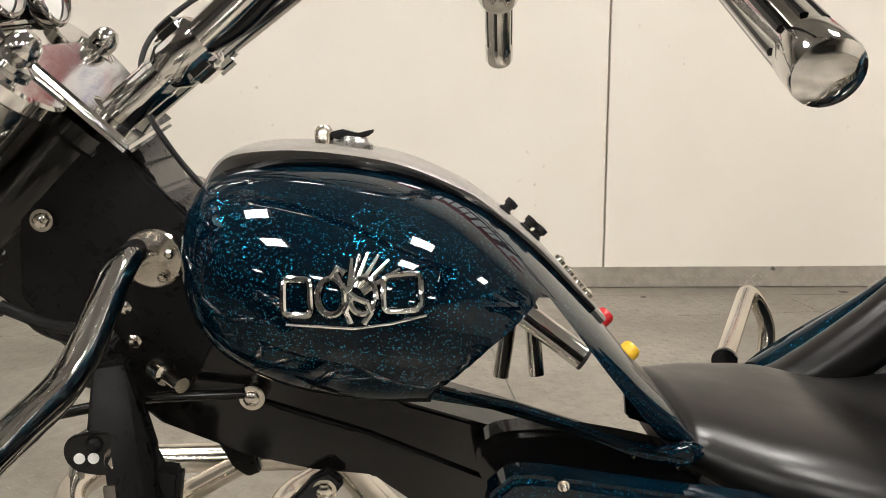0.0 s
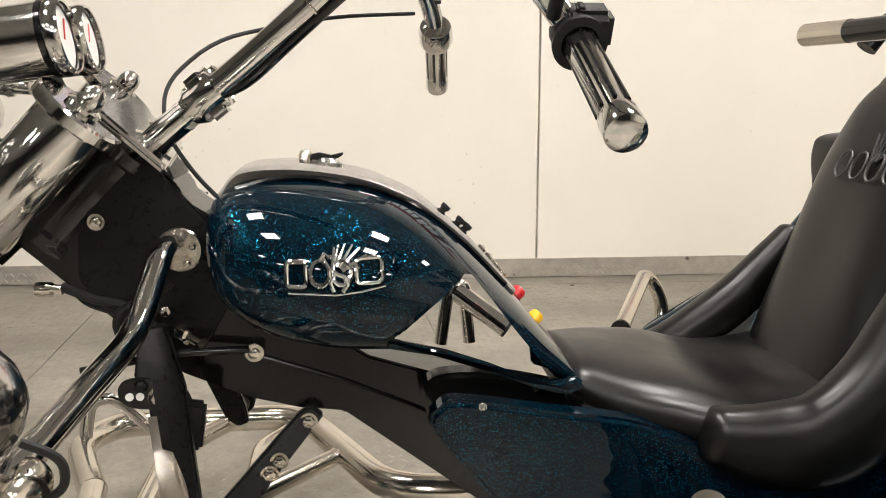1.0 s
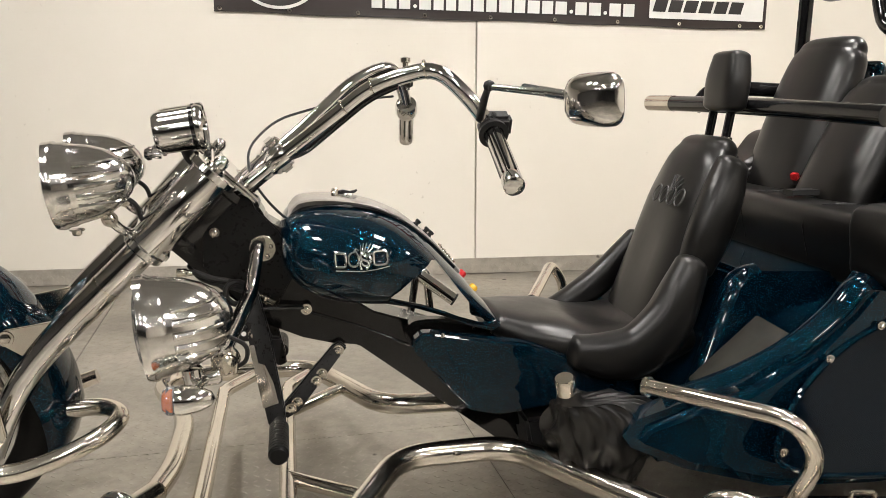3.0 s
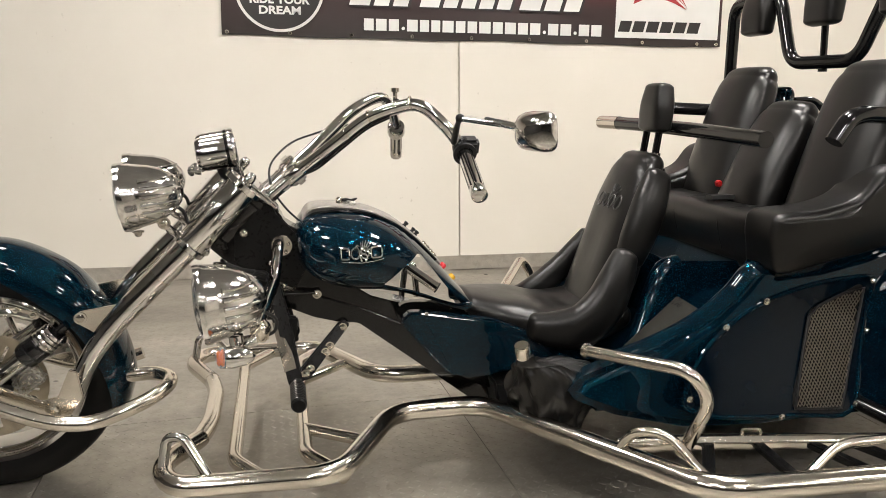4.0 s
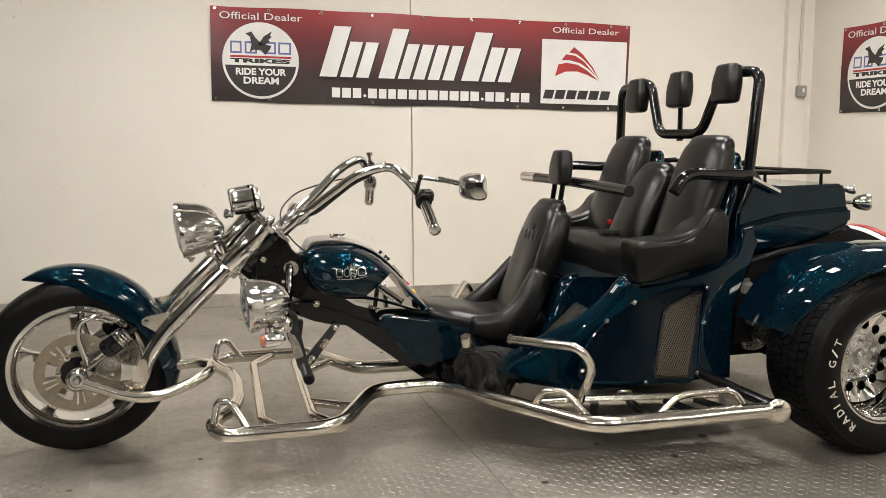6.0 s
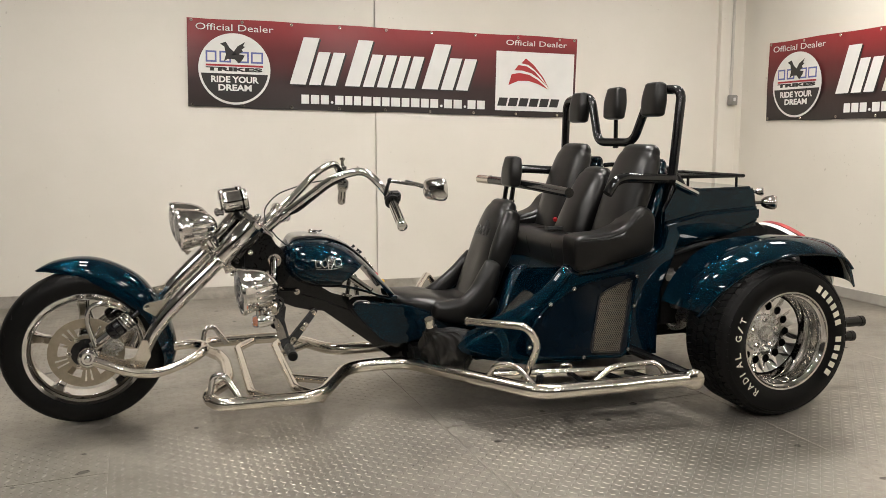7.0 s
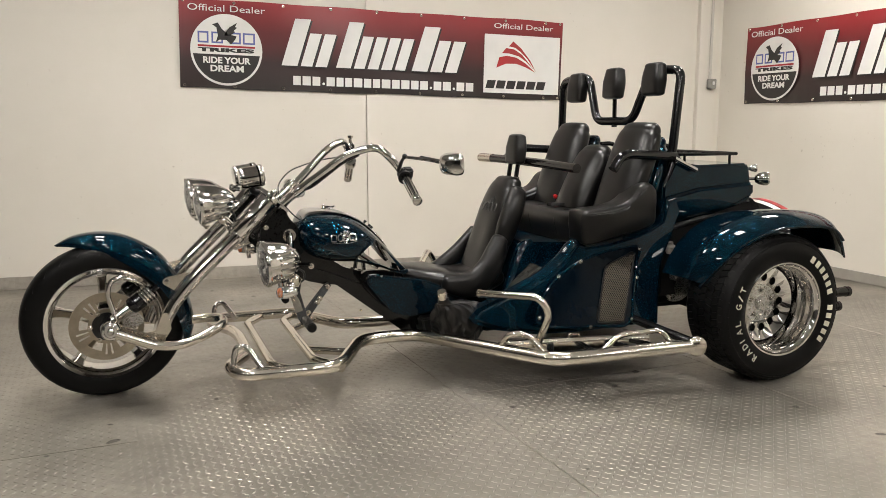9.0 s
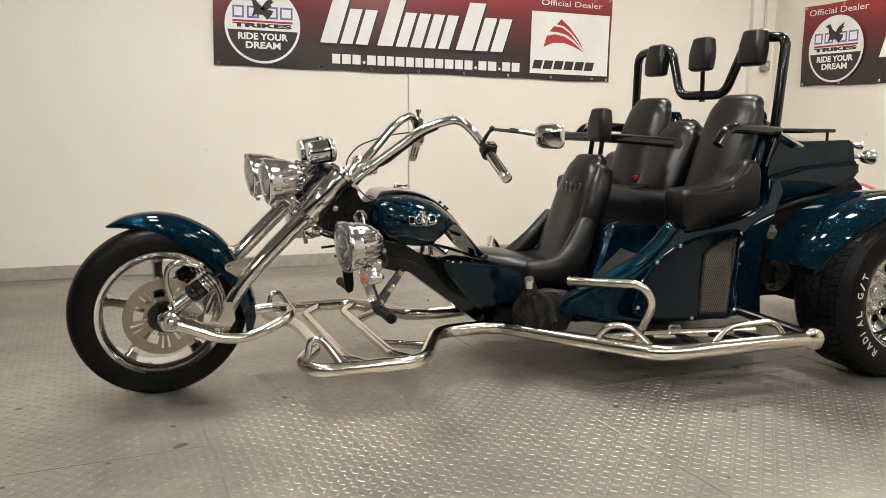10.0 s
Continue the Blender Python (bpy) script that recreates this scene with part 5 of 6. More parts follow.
for t_ in (None, mirrored):
    def put(nm, bm, mat, par=trike, lab=""):
        return part(nm, t_(bm) if t_ else bm, mat, par, lab)
    st = put("side_tube", side_tube(0.055 if t_ else 0.0), M_STEEL, trike, "polished stainless side tube with the running board")
    put("tube_cap", lathe([(0, -0.05), (0.028, -0.05), (0.030, -0.012), (0.040, -0.008), (0.0455, -0.002), (0.0465, 0.006), (0.043, 0.014), (0.032, 0.021), (0.016, 0.025), (0, 0.026)], along((1.405, -0.886, 0.198), (-0.22, -0.975, 0.0)), 44), M_STEEL, st)
    put("front_hoop", tube([(-0.497, -0.425, 0.165), (-0.480, -0.425, 0.258), (-0.440, -0.440, 0.262), (-0.375, -0.490, 0.160)], 0.0125, 0.035, 16), M_CHROME, st)
    put("step_hoop", tube([(0.610, -0.585, 0.185), (0.630, -0.628, 0.262), (0.700, -0.672, 0.262), (0.752, -0.765, 0.190)], 0.0125, 0.04, 16), M_STEEL, st)
    put("step_hoop", tube([(0.965, -0.825, 0.195), (1.075, -0.785, 0.252), (1.275, -0.815, 0.264), (1.305, -0.845, 0.200)], 0.0125, 0.045, 16), M_STEEL, st)
    put("inner_rail", tube([(0.62, -0.56, 0.188), (0.80, -0.572, 0.190), (1.30, -0.672, 0.190)], 0.021, 0.05, 18), M_STEEL, st)
    for (x0, y0), (x1, y1) in (((0.860, -0.575), (0.772, -0.74)), ((0.975, -0.600), (0.955, -0.82)), ((1.10, -0.625), (1.155, -0.84)), ((1.21, -0.65), (1.28, -0.85))):
        put("cross_bar", box(((Vector((x1 - x0, y1 - y0, 0))).length, 0.03, 0.018), pose((x0 + x1) / 2, (y0 + y1) / 2, 0.187, 0, 0, math.degrees(math.atan2(y1 - y0, x1 - x0))), 0.004, 2), M_BLACK, st)
    put("rear_brace", tube([(1.27, -0.54, 0.265), (1.395, -0.85, 0.210)], 0.020, 0, 16), M_GLOSS, st)
    dz = -0.028 if t_ else 0.0
    put("hand_rail", tube([(0.588, -0.418, 0.397 + dz), (0.740, -0.695, 0.424), (0.790, -0.700, 0.35), (0.755, -0.640, 0.190)], 0.0165, 0.05, 20), M_STEEL, st)
    put("rail_cap", lathe([(0, 0), (0.021, 0), (0.021, 0.008), (0, 0.008)], along((0.590, -0.420, 0.397 + dz), (-0.48, 0.87, -0.08)), 24), M_GLOSS if t_ else M_STEEL, st)
    put("clip", tube([(0.94, -0.60, 0.20), (0.94, -0.60, 0.222), (0.985, -0.61, 0.222), (0.985, -0.61, 0.20)], 0.005, 0.008, 8), M_STEEL, st)
    bolts(st, [(0.22, (-0.254 if not t_ else 0.254), 0.205)], (0, 0, 1), 0.006)
part("front_cross_tube", tube([(-0.425, -0.23, 0.165), (-0.405, -0.12, 0.165), (-0.405, 0.12, 0.165), (-0.425, 0.23, 0.165)], 0.0245, 0.08, 24), M_STEEL, trike)
for x in (-0.33, -0.15):
    part("floor_bar", tube([(x + 0.09, -0.490, 0.145), (x, -0.36, 0.152), (x, 0.40, 0.152), (x + 0.09, 0.545, 0.150)], 0.0195, 0.035, 18), M_STEEL, trike, "polished cross tube of the crash bar")
both("diagonal_stay", lambda: tube([(-0.148, -0.195, 0.155), (0.012, -0.335, 0.164)], 0.0165, 0, 16), M_STEEL, trike, "polished tube stay between the crash bars")

# ---- body
FLANK = [(0.560, 0.262), (0.545, 0.285), (0.575, 0.325), (0.66, 0.372), (0.76, 0.415), (0.90, 0.492), (0.985, 0.565), (1.035, 0.625), (1.052, 0.618), (1.08, 0.602), (1.20, 0.612), (1.337, 0.640), (1.41, 0.664), (1.475, 0.70), (1.50, 0.79), (1.56, 0.82),
         (1.60, 0.74), (1.56, 0.64), (1.50, 0.50), (1.455, 0.36), (1.425, 0.225), (1.30, 0.228), (1.00, 0.222), (0.80, 0.222), (0.65, 0.235)]


def flank():
    """Near side of the body: a full-bodied shell, fullest low down, drawn in at the front and the top."""
    bm = slab(FLANK, -0.500, -0.400, 0.0)
    faces = [f for f in bm.faces if len(f.verts) > 10]
    bmesh.ops.bevel(bm, geom=[e for e in bm.edges if abs(e.verts[0].co.y - e.verts[1].co.y) < 1e-6], offset=0.040, segments=7, affect="EDGES", clamp_overlap=True)
    for v in bm.verts:
        x, y, z = v.co
        if y < -0.42:
            low = max(0.0, (0.50 - z) / 0.28)
            fwd = max(0.0, (0.86 - x) / 0.32)
            v.co.y = y - 0.095 * low * (1 - 0.75 * min(1, fwd)) + 0.10 * min(1.0, fwd) ** 1.4
        else:
            v.co.y = y + 0.06 * min(1.0, max(0.0, (0.86 - x) / 0.32))
    return bm


sides = both("body_side", flank, M_BLUE, trike, "dark blue metal-flake body side with a dark recess and a mesh grille")


def on_flank(x, z, off=0.0):
    low = max(0.0, (0.50 - z) / 0.28)
    fwd = max(0.0, (0.86 - x) / 0.32)
    return -0.500 - 0.095 * low * (1 - 0.75 * min(1, fwd)) + 0.10 * min(1.0, fwd) ** 1.4 - off


def flank_sheet(outline, off0, off1, step=0.03):
    """A plate that follows the body side."""
    bm = slab(smooth_loop(outline, 5), -0.01, 0.01, 0.003, 2)
    bmesh.ops.triangulate(bm, faces=[f for f in bm.faces if len(f.verts) > 8])
    bmesh.ops.subdivide_edges(bm, edges=[e for e in bm.edges if e.calc_length() > 0.06], cuts=3, use_grid_fill=False)
    bmesh.ops.triangulate(bm, faces=[f for f in bm.faces if len(f.verts) > 4])
    for v in bm.verts:
        k = (v.co.y + 0.01) / 0.02
        v.co.y = on_flank(v.co.x, v.co.z, off0 + (off1 - off0) * (1 - k))
    return bm


REC = [(0.80, 0.290), (0.822, 0.355), (0.878, 0.430), (1.015, 0.515), (1.16, 0.563), (1.30, 0.580), (1.354, 0.575), (1.350, 0.53), (1.306, 0.39), (1.255, 0.245), (1.12, 0.243), (0.92, 0.252), (0.83, 0.266)]
MESH = [(1.166, 0.486), (1.196, 0.511), (1.262, 0.538), (1.326, 0.553), (1.278, 0.40), (1.224, 0.255), (1.092, 0.262), (1.124, 0.37)]


def mesh_grille():
    """Expanded metal: two families of fine strips, cut to the grille's outline."""
    loop = MESH
    def inside(x, z):
        hit = False
        for (a, b), (c, d) in zip(loop, loop[1:] + loop[:1]):
            if (b > z) != (d > z) and x < (c - a) * (z - b) / (d - b) + a:
                hit = not hit
        return hit
    bm = bmesh.new()
    dx, dz = 0.0100, 0.0075
    for i in range(38):
        for j in range(50):
            x, z = 1.06 + i * dx + (dx / 2 if j % 2 else 0), 0.245 + j * dz
            for sx in (-1, 1):
                a, b = (x, z), (x + sx * dx / 2, z + dz)
                if inside(*a) and inside(*b):
                    n = Vector((-(b[1] - a[1]), 0, b[0] - a[0])).normalized() * 0.0010
                    q = [bm.verts.new((p[0] + s * n.x, on_flank(p[0], p[1], 0.014 + o), p[1] + s * n.z)) for o in (0, 0.002) for p, s in ((a, -1), (a, 1), (b, 1), (b, -1))]
                    for f in ((4, 5, 6, 7), (0, 3, 2, 1), (0, 1, 5, 4), (2, 3, 7, 6), (1, 2, 6, 5), (3, 0, 4, 7)):
                        bm.faces.new([q[k] for k in f])
    return bm


M_RECESS = mottled("recess_lacquer", (0.0010, 0.0034, 0.0068), (0.0016, 0.0046, 0.0086), 6, 0.06, 0.03, spec=0.16)
M_GRILLE = mottled("grille_metal", (0.26, 0.23, 0.19), (0.20, 0.18, 0.145), 30, 0.38, metal=0.9)
for i, side in enumerate(sides):
    t_ = mirrored if i else (lambda b: b)
    sg = -1 if i == 0 else 1
    part("recess", t_(flank_sheet(REC, -0.002, 0.006)), M_RECESS, side)
    # dark sheet on the solid side, painted as the shaded hollow behind the mesh
    part("grille_shade", t_(flank_sheet(MESH, 0.005, 0.010)), M_DARK, side)
    part("grille_mesh", t_(mesh_grille()), M_GRILLE, side, "bronze-grey expanded metal mesh")
    gl = [(x, on_flank(x, z, 0.013), z) for x, z in MESH]
    part("grille_frame", t_(tube(gl, 0.0042, 0, 8, closed=True)), M_PLASTIC, side)
    lp = smooth_loop(REC, 4)
    part("recess_bead", t_(tube([(x, on_flank(x, z, 0.006), z) for x, z in lp], 0.0065, 0, 8, closed=True)), M_BLUE, side)
    bolts(side, [(x, sg * -on_flank(x, z, 0.012), z) for x, z in ((1.042, 0.530), (0.925, 0.470), (1.352, 0.570), (1.330, 0.44), (1.268, 0.262), (1.05, 0.246), (0.81, 0.300))], (0, sg, 0), 0.006)

# footwell between the seat and the side, bench front, tunnel behind the driver
part("footwell", slab([(0.62, 0.235), (0.70, 0.262), (0.78, 0.345), (0.92, 0.462), (1.00, 0.50), (1.12, 0.52), (1.14, 0.57), (1.45, 0.60), (1.45, 0.225), (0.62, 0.215)], -0.40, 0.40, 0.010), M_BLUE, trike, "dark blue metal-flake footwell below the bench")
def tunnel():
    """Wider at its foot, so that its sides lean inwards."""
    bm = slab([(0.72, 0.235), (0.765, 0.262), (0.875, 0.535), (0.905, 0.580), (0.955, 0.585), (1.16, 0.575), (1.16, 0.235)], -0.236, 0.236, 0.060, 8)
    for v in bm.verts:
        v.co.y *= 1 + 0.80 * (0.585 - v.co.z)
    return bm


part("tunnel", tunnel(), M_BLUE, trike, "dark blue metal-flake tunnel behind the driver's seat")

M_MAT = mottled("foot_mat_rubber", (0.034, 0.033, 0.029), (0.022, 0.021, 0.019), 7, 0.15, 0.06, 0.1, 120)
both("foot_mat", lambda: box((0.215, 0.120, 0.008), pose(0.838, -0.334, 0.417, 8, -41, 0), 0.0035, 2), M_MAT, trike, "grey glossy rubber mat in the passenger footwell")

both("tunnel_crest", lambda: tube(smooth_line([(0.752, -0.262, 0.254), (0.808, -0.246, 0.352), (0.870, -0.220, 0.502), (0.903, -0.208, 0.556), (0.945, -0.202, 0.568)], 5), 0.032, 0, 20), M_BLUE, trike)
both("body_crest", lambda: tube(smooth_line([(0.64, -0.396, 0.338), (0.76, -0.432, 0.391), (0.88, -0.452, 0.456), (0.978, -0.456, 0.532), (1.030, -0.456, 0.588), (1.07, -0.456, 0.579)], 5), 0.036, 0, 20), M_BLUE, trike)

# ---- passenger bench
bench = part("bench_seat", cushion(smooth_loop([(1.150, 0.545), (1.120, 0.61), (1.103, 0.680), (1.114, 0.714), (1.16, 0.724), (1.30, 0.720), (1.45, 0.705), (1.47, 0.65), (1.46, 0.57), (1.30, 0.545)], 4), -0.425, 0.425, 0.022, 0.0), M_LEATHER, trike, "black leather passenger bench with three backrests")
for y in (-0.14, 0.14):
    part("bench_seam", tube([(1.126, y, 0.60), (1.104, y, 0.680), (1.116, y, 0.715), (1.18, y, 0.7235), (1.33, y, 0.717)], 0.0048, 0.03, 8), M_LEATHER, bench)
BOLST = [(1.040, 0.665), (1.036, 0.730), (1.062, 0.760), (1.185, 0.770), (1.280, 0.800), (1.336, 0.862), (1.385, 0.876), (1.425, 0.836), (1.428, 0.755), (1.405, 0.675), (1.22, 0.630), (1.065, 0.602)]
both("bench_bolster", lambda: cushion(smooth_loop(BOLST, 5), -0.535, -0.385, 0.022, 0.010), M_LEATHER, bench)


def back(y, top, w, dx, h=0.062):
    k = (top - 0.70) / 0.40
    return [(1.345 + dx, y, 0.70, w, h), (1.395 + dx, y, 0.70 + 0.14 * k, w, h), (1.445 + dx, y, 0.70 + 0.27 * k, w * 0.99, h), (1.475 + dx, y, 0.70 + 0.345 * k, w * 0.93, h * 0.92), (1.488 + dx, y, 0.70 + 0.375 * k, w * 0.82, h * 0.80)]


for y, top, w, dx in ((-0.325, 1.134, 0.160, -0.022), (0.0, 1.012, 0.135, -0.068), (0.295, 1.134, 0.160, -0.036)):
    st = back(y, top, w, dx)
    sb = part("seat_back", pad(st, 36, 2.6, 0.9), M_LEATHER, bench, smooth=1.6)
    for ang in (42, 138):
        part("back_piping", tube(pad_line(st, 2.6, ang, 0.0, 3), 0.0036, 0, 8), M_LEATHER, sb)
for y in (-0.295, 0.295):
    part("seat_shell", pad([(1.43, y, 0.72, 0.165, 0.05), (1.495, y, 0.90, 0.158, 0.055), (1.53, y, 1.00, 0.138, 0.050), (1.545, y, 1.045, 0.105, 0.040)], 32, 2.2, 1.0), M_BLUE, bench)
for y in (0.16, -0.05):
    bk = part("belt_buckle", box((0.022, 0.03, 0.065), pose(1.29, y, 0.735, 0, -20, 10), 0.005, 2), M_PLASTIC, bench)
    part("release_button", box((0.016, 0.024, 0.02), pose(1.272, y - 0.002, 0.762, 0, -20, 10), 0.003, 2), M_RED, bk)
part("lap_belt", strip([(1.30, 0.728), (1.22, 0.733), (1.15, 0.733)], (0.024, 0.024), 0.004), M_PLASTIC, bench)

# hoop with the passenger headrests
hoop = part("headrest_hoop", tube([(1.530, -0.445, 0.84), (1.562, -0.442, 1.00), (1.602, -0.434, 1.392), (1.594, -0.34, 1.402), (1.578, -0.225, 1.398), (1.546, -0.125, 1.158), (1.500, 0.140, 1.158), (1.502, 0.225, 1.392), (1.497, 0.36, 1.392), (1.497, 0.500, 1.380), (1.488, 0.500, 1.0), (1.475, 0.500, 0.84)], 0.0215, 0.055, 24), M_GLOSS, trike, "gloss black tube hoop carrying three headrests")
for x, y, z in ((1.540, -0.308, 1.358), (1.518, 0.008, 1.352), (1.474, 0.302, 1.340)):
    part("headrest", pad([(x - 0.006, y, z - 0.066, 0.070, 0.032), (x, y, z, 0.071, 0.036), (x + 0.006, y, z + 0.062, 0.060, 0.030)], 32, 4.0, 0.5), M_LEATHER, hoop)
part("headrest_post", tube([(1.526, 0.008, 1.15), (1.524, 0.008, 1.30)], 0.011, 0, 14), M_GLOSS, hoop)
part("post_nut", lathe([(0, 0), (0.014, 0), (0.014, 0.02), (0, 0.02)], along((1.526, 0.008, 1.128), (0, 0, 1)), 14), M_PLASTIC, hoop)
both("arm_rest", lambda: tube([(1.562, -0.462, 0.993), (1.255, -0.545, 1.010), (1.205, -0.556, 0.998), (1.165, -0.560, 0.942)], 0.0225, 0.04, 22), M_GLOSS, trike, "gloss black tube armrest with a bent end")
both("hoop_foot", lambda: tube([(1.515, -0.455, 0.845), (1.565, -0.455, 0.985)], 0.016, 0, 16), M_GLOSS, trike)

# ---- trunk, rack, engine bay
part("trunk", slab([(1.49, 0.66), (1.50, 0.86), (1.56, 0.965), (1.70, 0.950), (1.98, 0.955), (1.995, 0.94), (2.015, 0.83), (2.012, 0.775), (1.86, 0.725), (1.68, 0.69)], -0.475, 0.475, 0.03, 4), M_BLUE, trike, "dark blue metal-flake trunk with a sloping lid")
both("trunk_crease", lambda: slab([(1.50, 0.80), (1.70, 0.842), (2.012, 0.862), (2.016, 0.80), (1.86, 0.735), (1.50, 0.68)], -0.498, -0.47, 0.014, 3), M_BLUE, trike)
rack = part("luggage_rack", tube([(1.74, -0.25, 0.992), (2.10, -0.25, 0.992), (2.10, 0.25, 0.992), (1.74, 0.25, 0.992)], 0.009, 0.04, 12, closed=True), M_GLOSS, trike, "gloss black tube luggage rack on the trunk")
for y in (-0.12, 0.0, 0.12):
    part("rack_bar", tube([(1.74, y, 0.985), (2.10, y, 0.985)], 0.006, 0, 10), M_GLOSS, rack)
for x in (1.78, 2.06):
    for y in (-0.25, 0.25):
        part("rack_foot", tube([(x, y, 0.945), (x, y, 0.99)], 0.007, 0, 10), M_GLOSS, rack)
both("rack_loop", lambda: tube([(1.60, -0.25, 1.035), (1.68, -0.25, 1.040), (1.74, -0.25, 0.975), (1.76, -0.25, 0.94)], 0.012, 0.045, 14), M_GLOSS, rack)
both("trunk_stay", lambda: tube([(1.535, -0.50, 0.985), (1.66, -0.50, 0.928)], 0.011, 0, 12), M_CHROME, trike)
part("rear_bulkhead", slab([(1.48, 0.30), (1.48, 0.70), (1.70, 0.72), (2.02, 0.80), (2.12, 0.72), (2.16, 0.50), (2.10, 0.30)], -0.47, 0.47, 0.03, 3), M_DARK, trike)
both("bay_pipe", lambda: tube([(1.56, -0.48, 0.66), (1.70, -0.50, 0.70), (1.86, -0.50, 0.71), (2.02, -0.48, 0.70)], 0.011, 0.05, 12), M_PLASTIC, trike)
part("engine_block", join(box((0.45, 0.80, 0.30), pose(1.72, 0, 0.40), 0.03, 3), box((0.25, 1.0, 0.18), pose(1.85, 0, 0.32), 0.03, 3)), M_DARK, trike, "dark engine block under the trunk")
both("engine_cover", lambda: join(lathe([(0, 0), (0.07, 0), (0.075, 0.02), (0.06, 0.05), (0, 0.06)], along((1.62, -0.42, 0.36), (-0.3, -1, 0)), 24), box((0.05, 0.12, 0.03), pose(1.58, -0.46, 0.42), 0.006, 2)), M_ALU, trike)
part("coolant_bottle", lathe([(0, 0), (0.024, 0), (0.027, 0.008), (0.027, 0.034), (0.016, 0.042), (0.016, 0.054), (0, 0.056)], along((1.555, -0.46, 0.535), (-0.1, -0.2, 1)), 22), M_CONSOLE, trike)
both("rear_axle", lambda: lathe([(0, 0), (0.04, 0), (0.04, 0.3), (0, 0.3)], along((1.824, -0.40, 0.334), (0, -1, 0)), 18), M_DARK, trike)


# ---- rear fenders
def rear_fender():
    top = smooth_line([(1.452, 0.462), (1.490, 0.555), (1.56, 0.648), (1.66, 0.714), (1.79, 0.752), (1.92, 0.762), (2.05, 0.752), (2.138, 0.722), (2.190, 0.655), (2.222, 0.565)], 4)
    n = len(top)
    rings = []
    for i, (x, z) in enumerate(top):
        f = i / (n - 1)
        a, b = top[max(i - 1, 0)], top[min(i + 1, n - 1)]
        t = Vector((b[0] - a[0], 0, b[1] - a[1])).normalized()
        nr = Vector((-t.z, 0, t.x))
        out, inn = [], []
        y_in = -0.525 - 0.06 * min(1, f * 2)
        y_out = -0.80 - 0.13 * min(1.0, math.sin(min(1, f * 1.6) * math.pi / 2))
        for k in range(13):
            u = k / 12
            y = y_in + (y_out - y_in) * u
            drop = 0.060 * max(0.0, (u - 0.55) / 0.45) ** 2.2 + 0.02 * (1 - u) ** 2
            p = Vector((x, y, z)) - nr * drop
            out.append(p)
            inn.append(p - nr * 0.010)
        rings.append(out + inn[::-1])
    return loft(rings)


both("rear_fender", rear_fender, M_BLUE, trike, "wide dark blue metal-flake rear fender", kids=[("fender_edge", lambda: tube([(1.472, -0.80, 0.435), (1.520, -0.85, 0.525), (1.59, -0.90, 0.606), (1.68, -0.925, 0.662), (1.79, -0.93, 0.695), (1.92, -0.93, 0.703), (2.04, -0.93, 0.692), (2.105, -0.93, 0.672), (2.145, -0.93, 0.625)], 0.006, 0.05, 8), M_BLUE)])

# ---- rear wheels
RC = Vector((1.824, -0.797, 0.334))


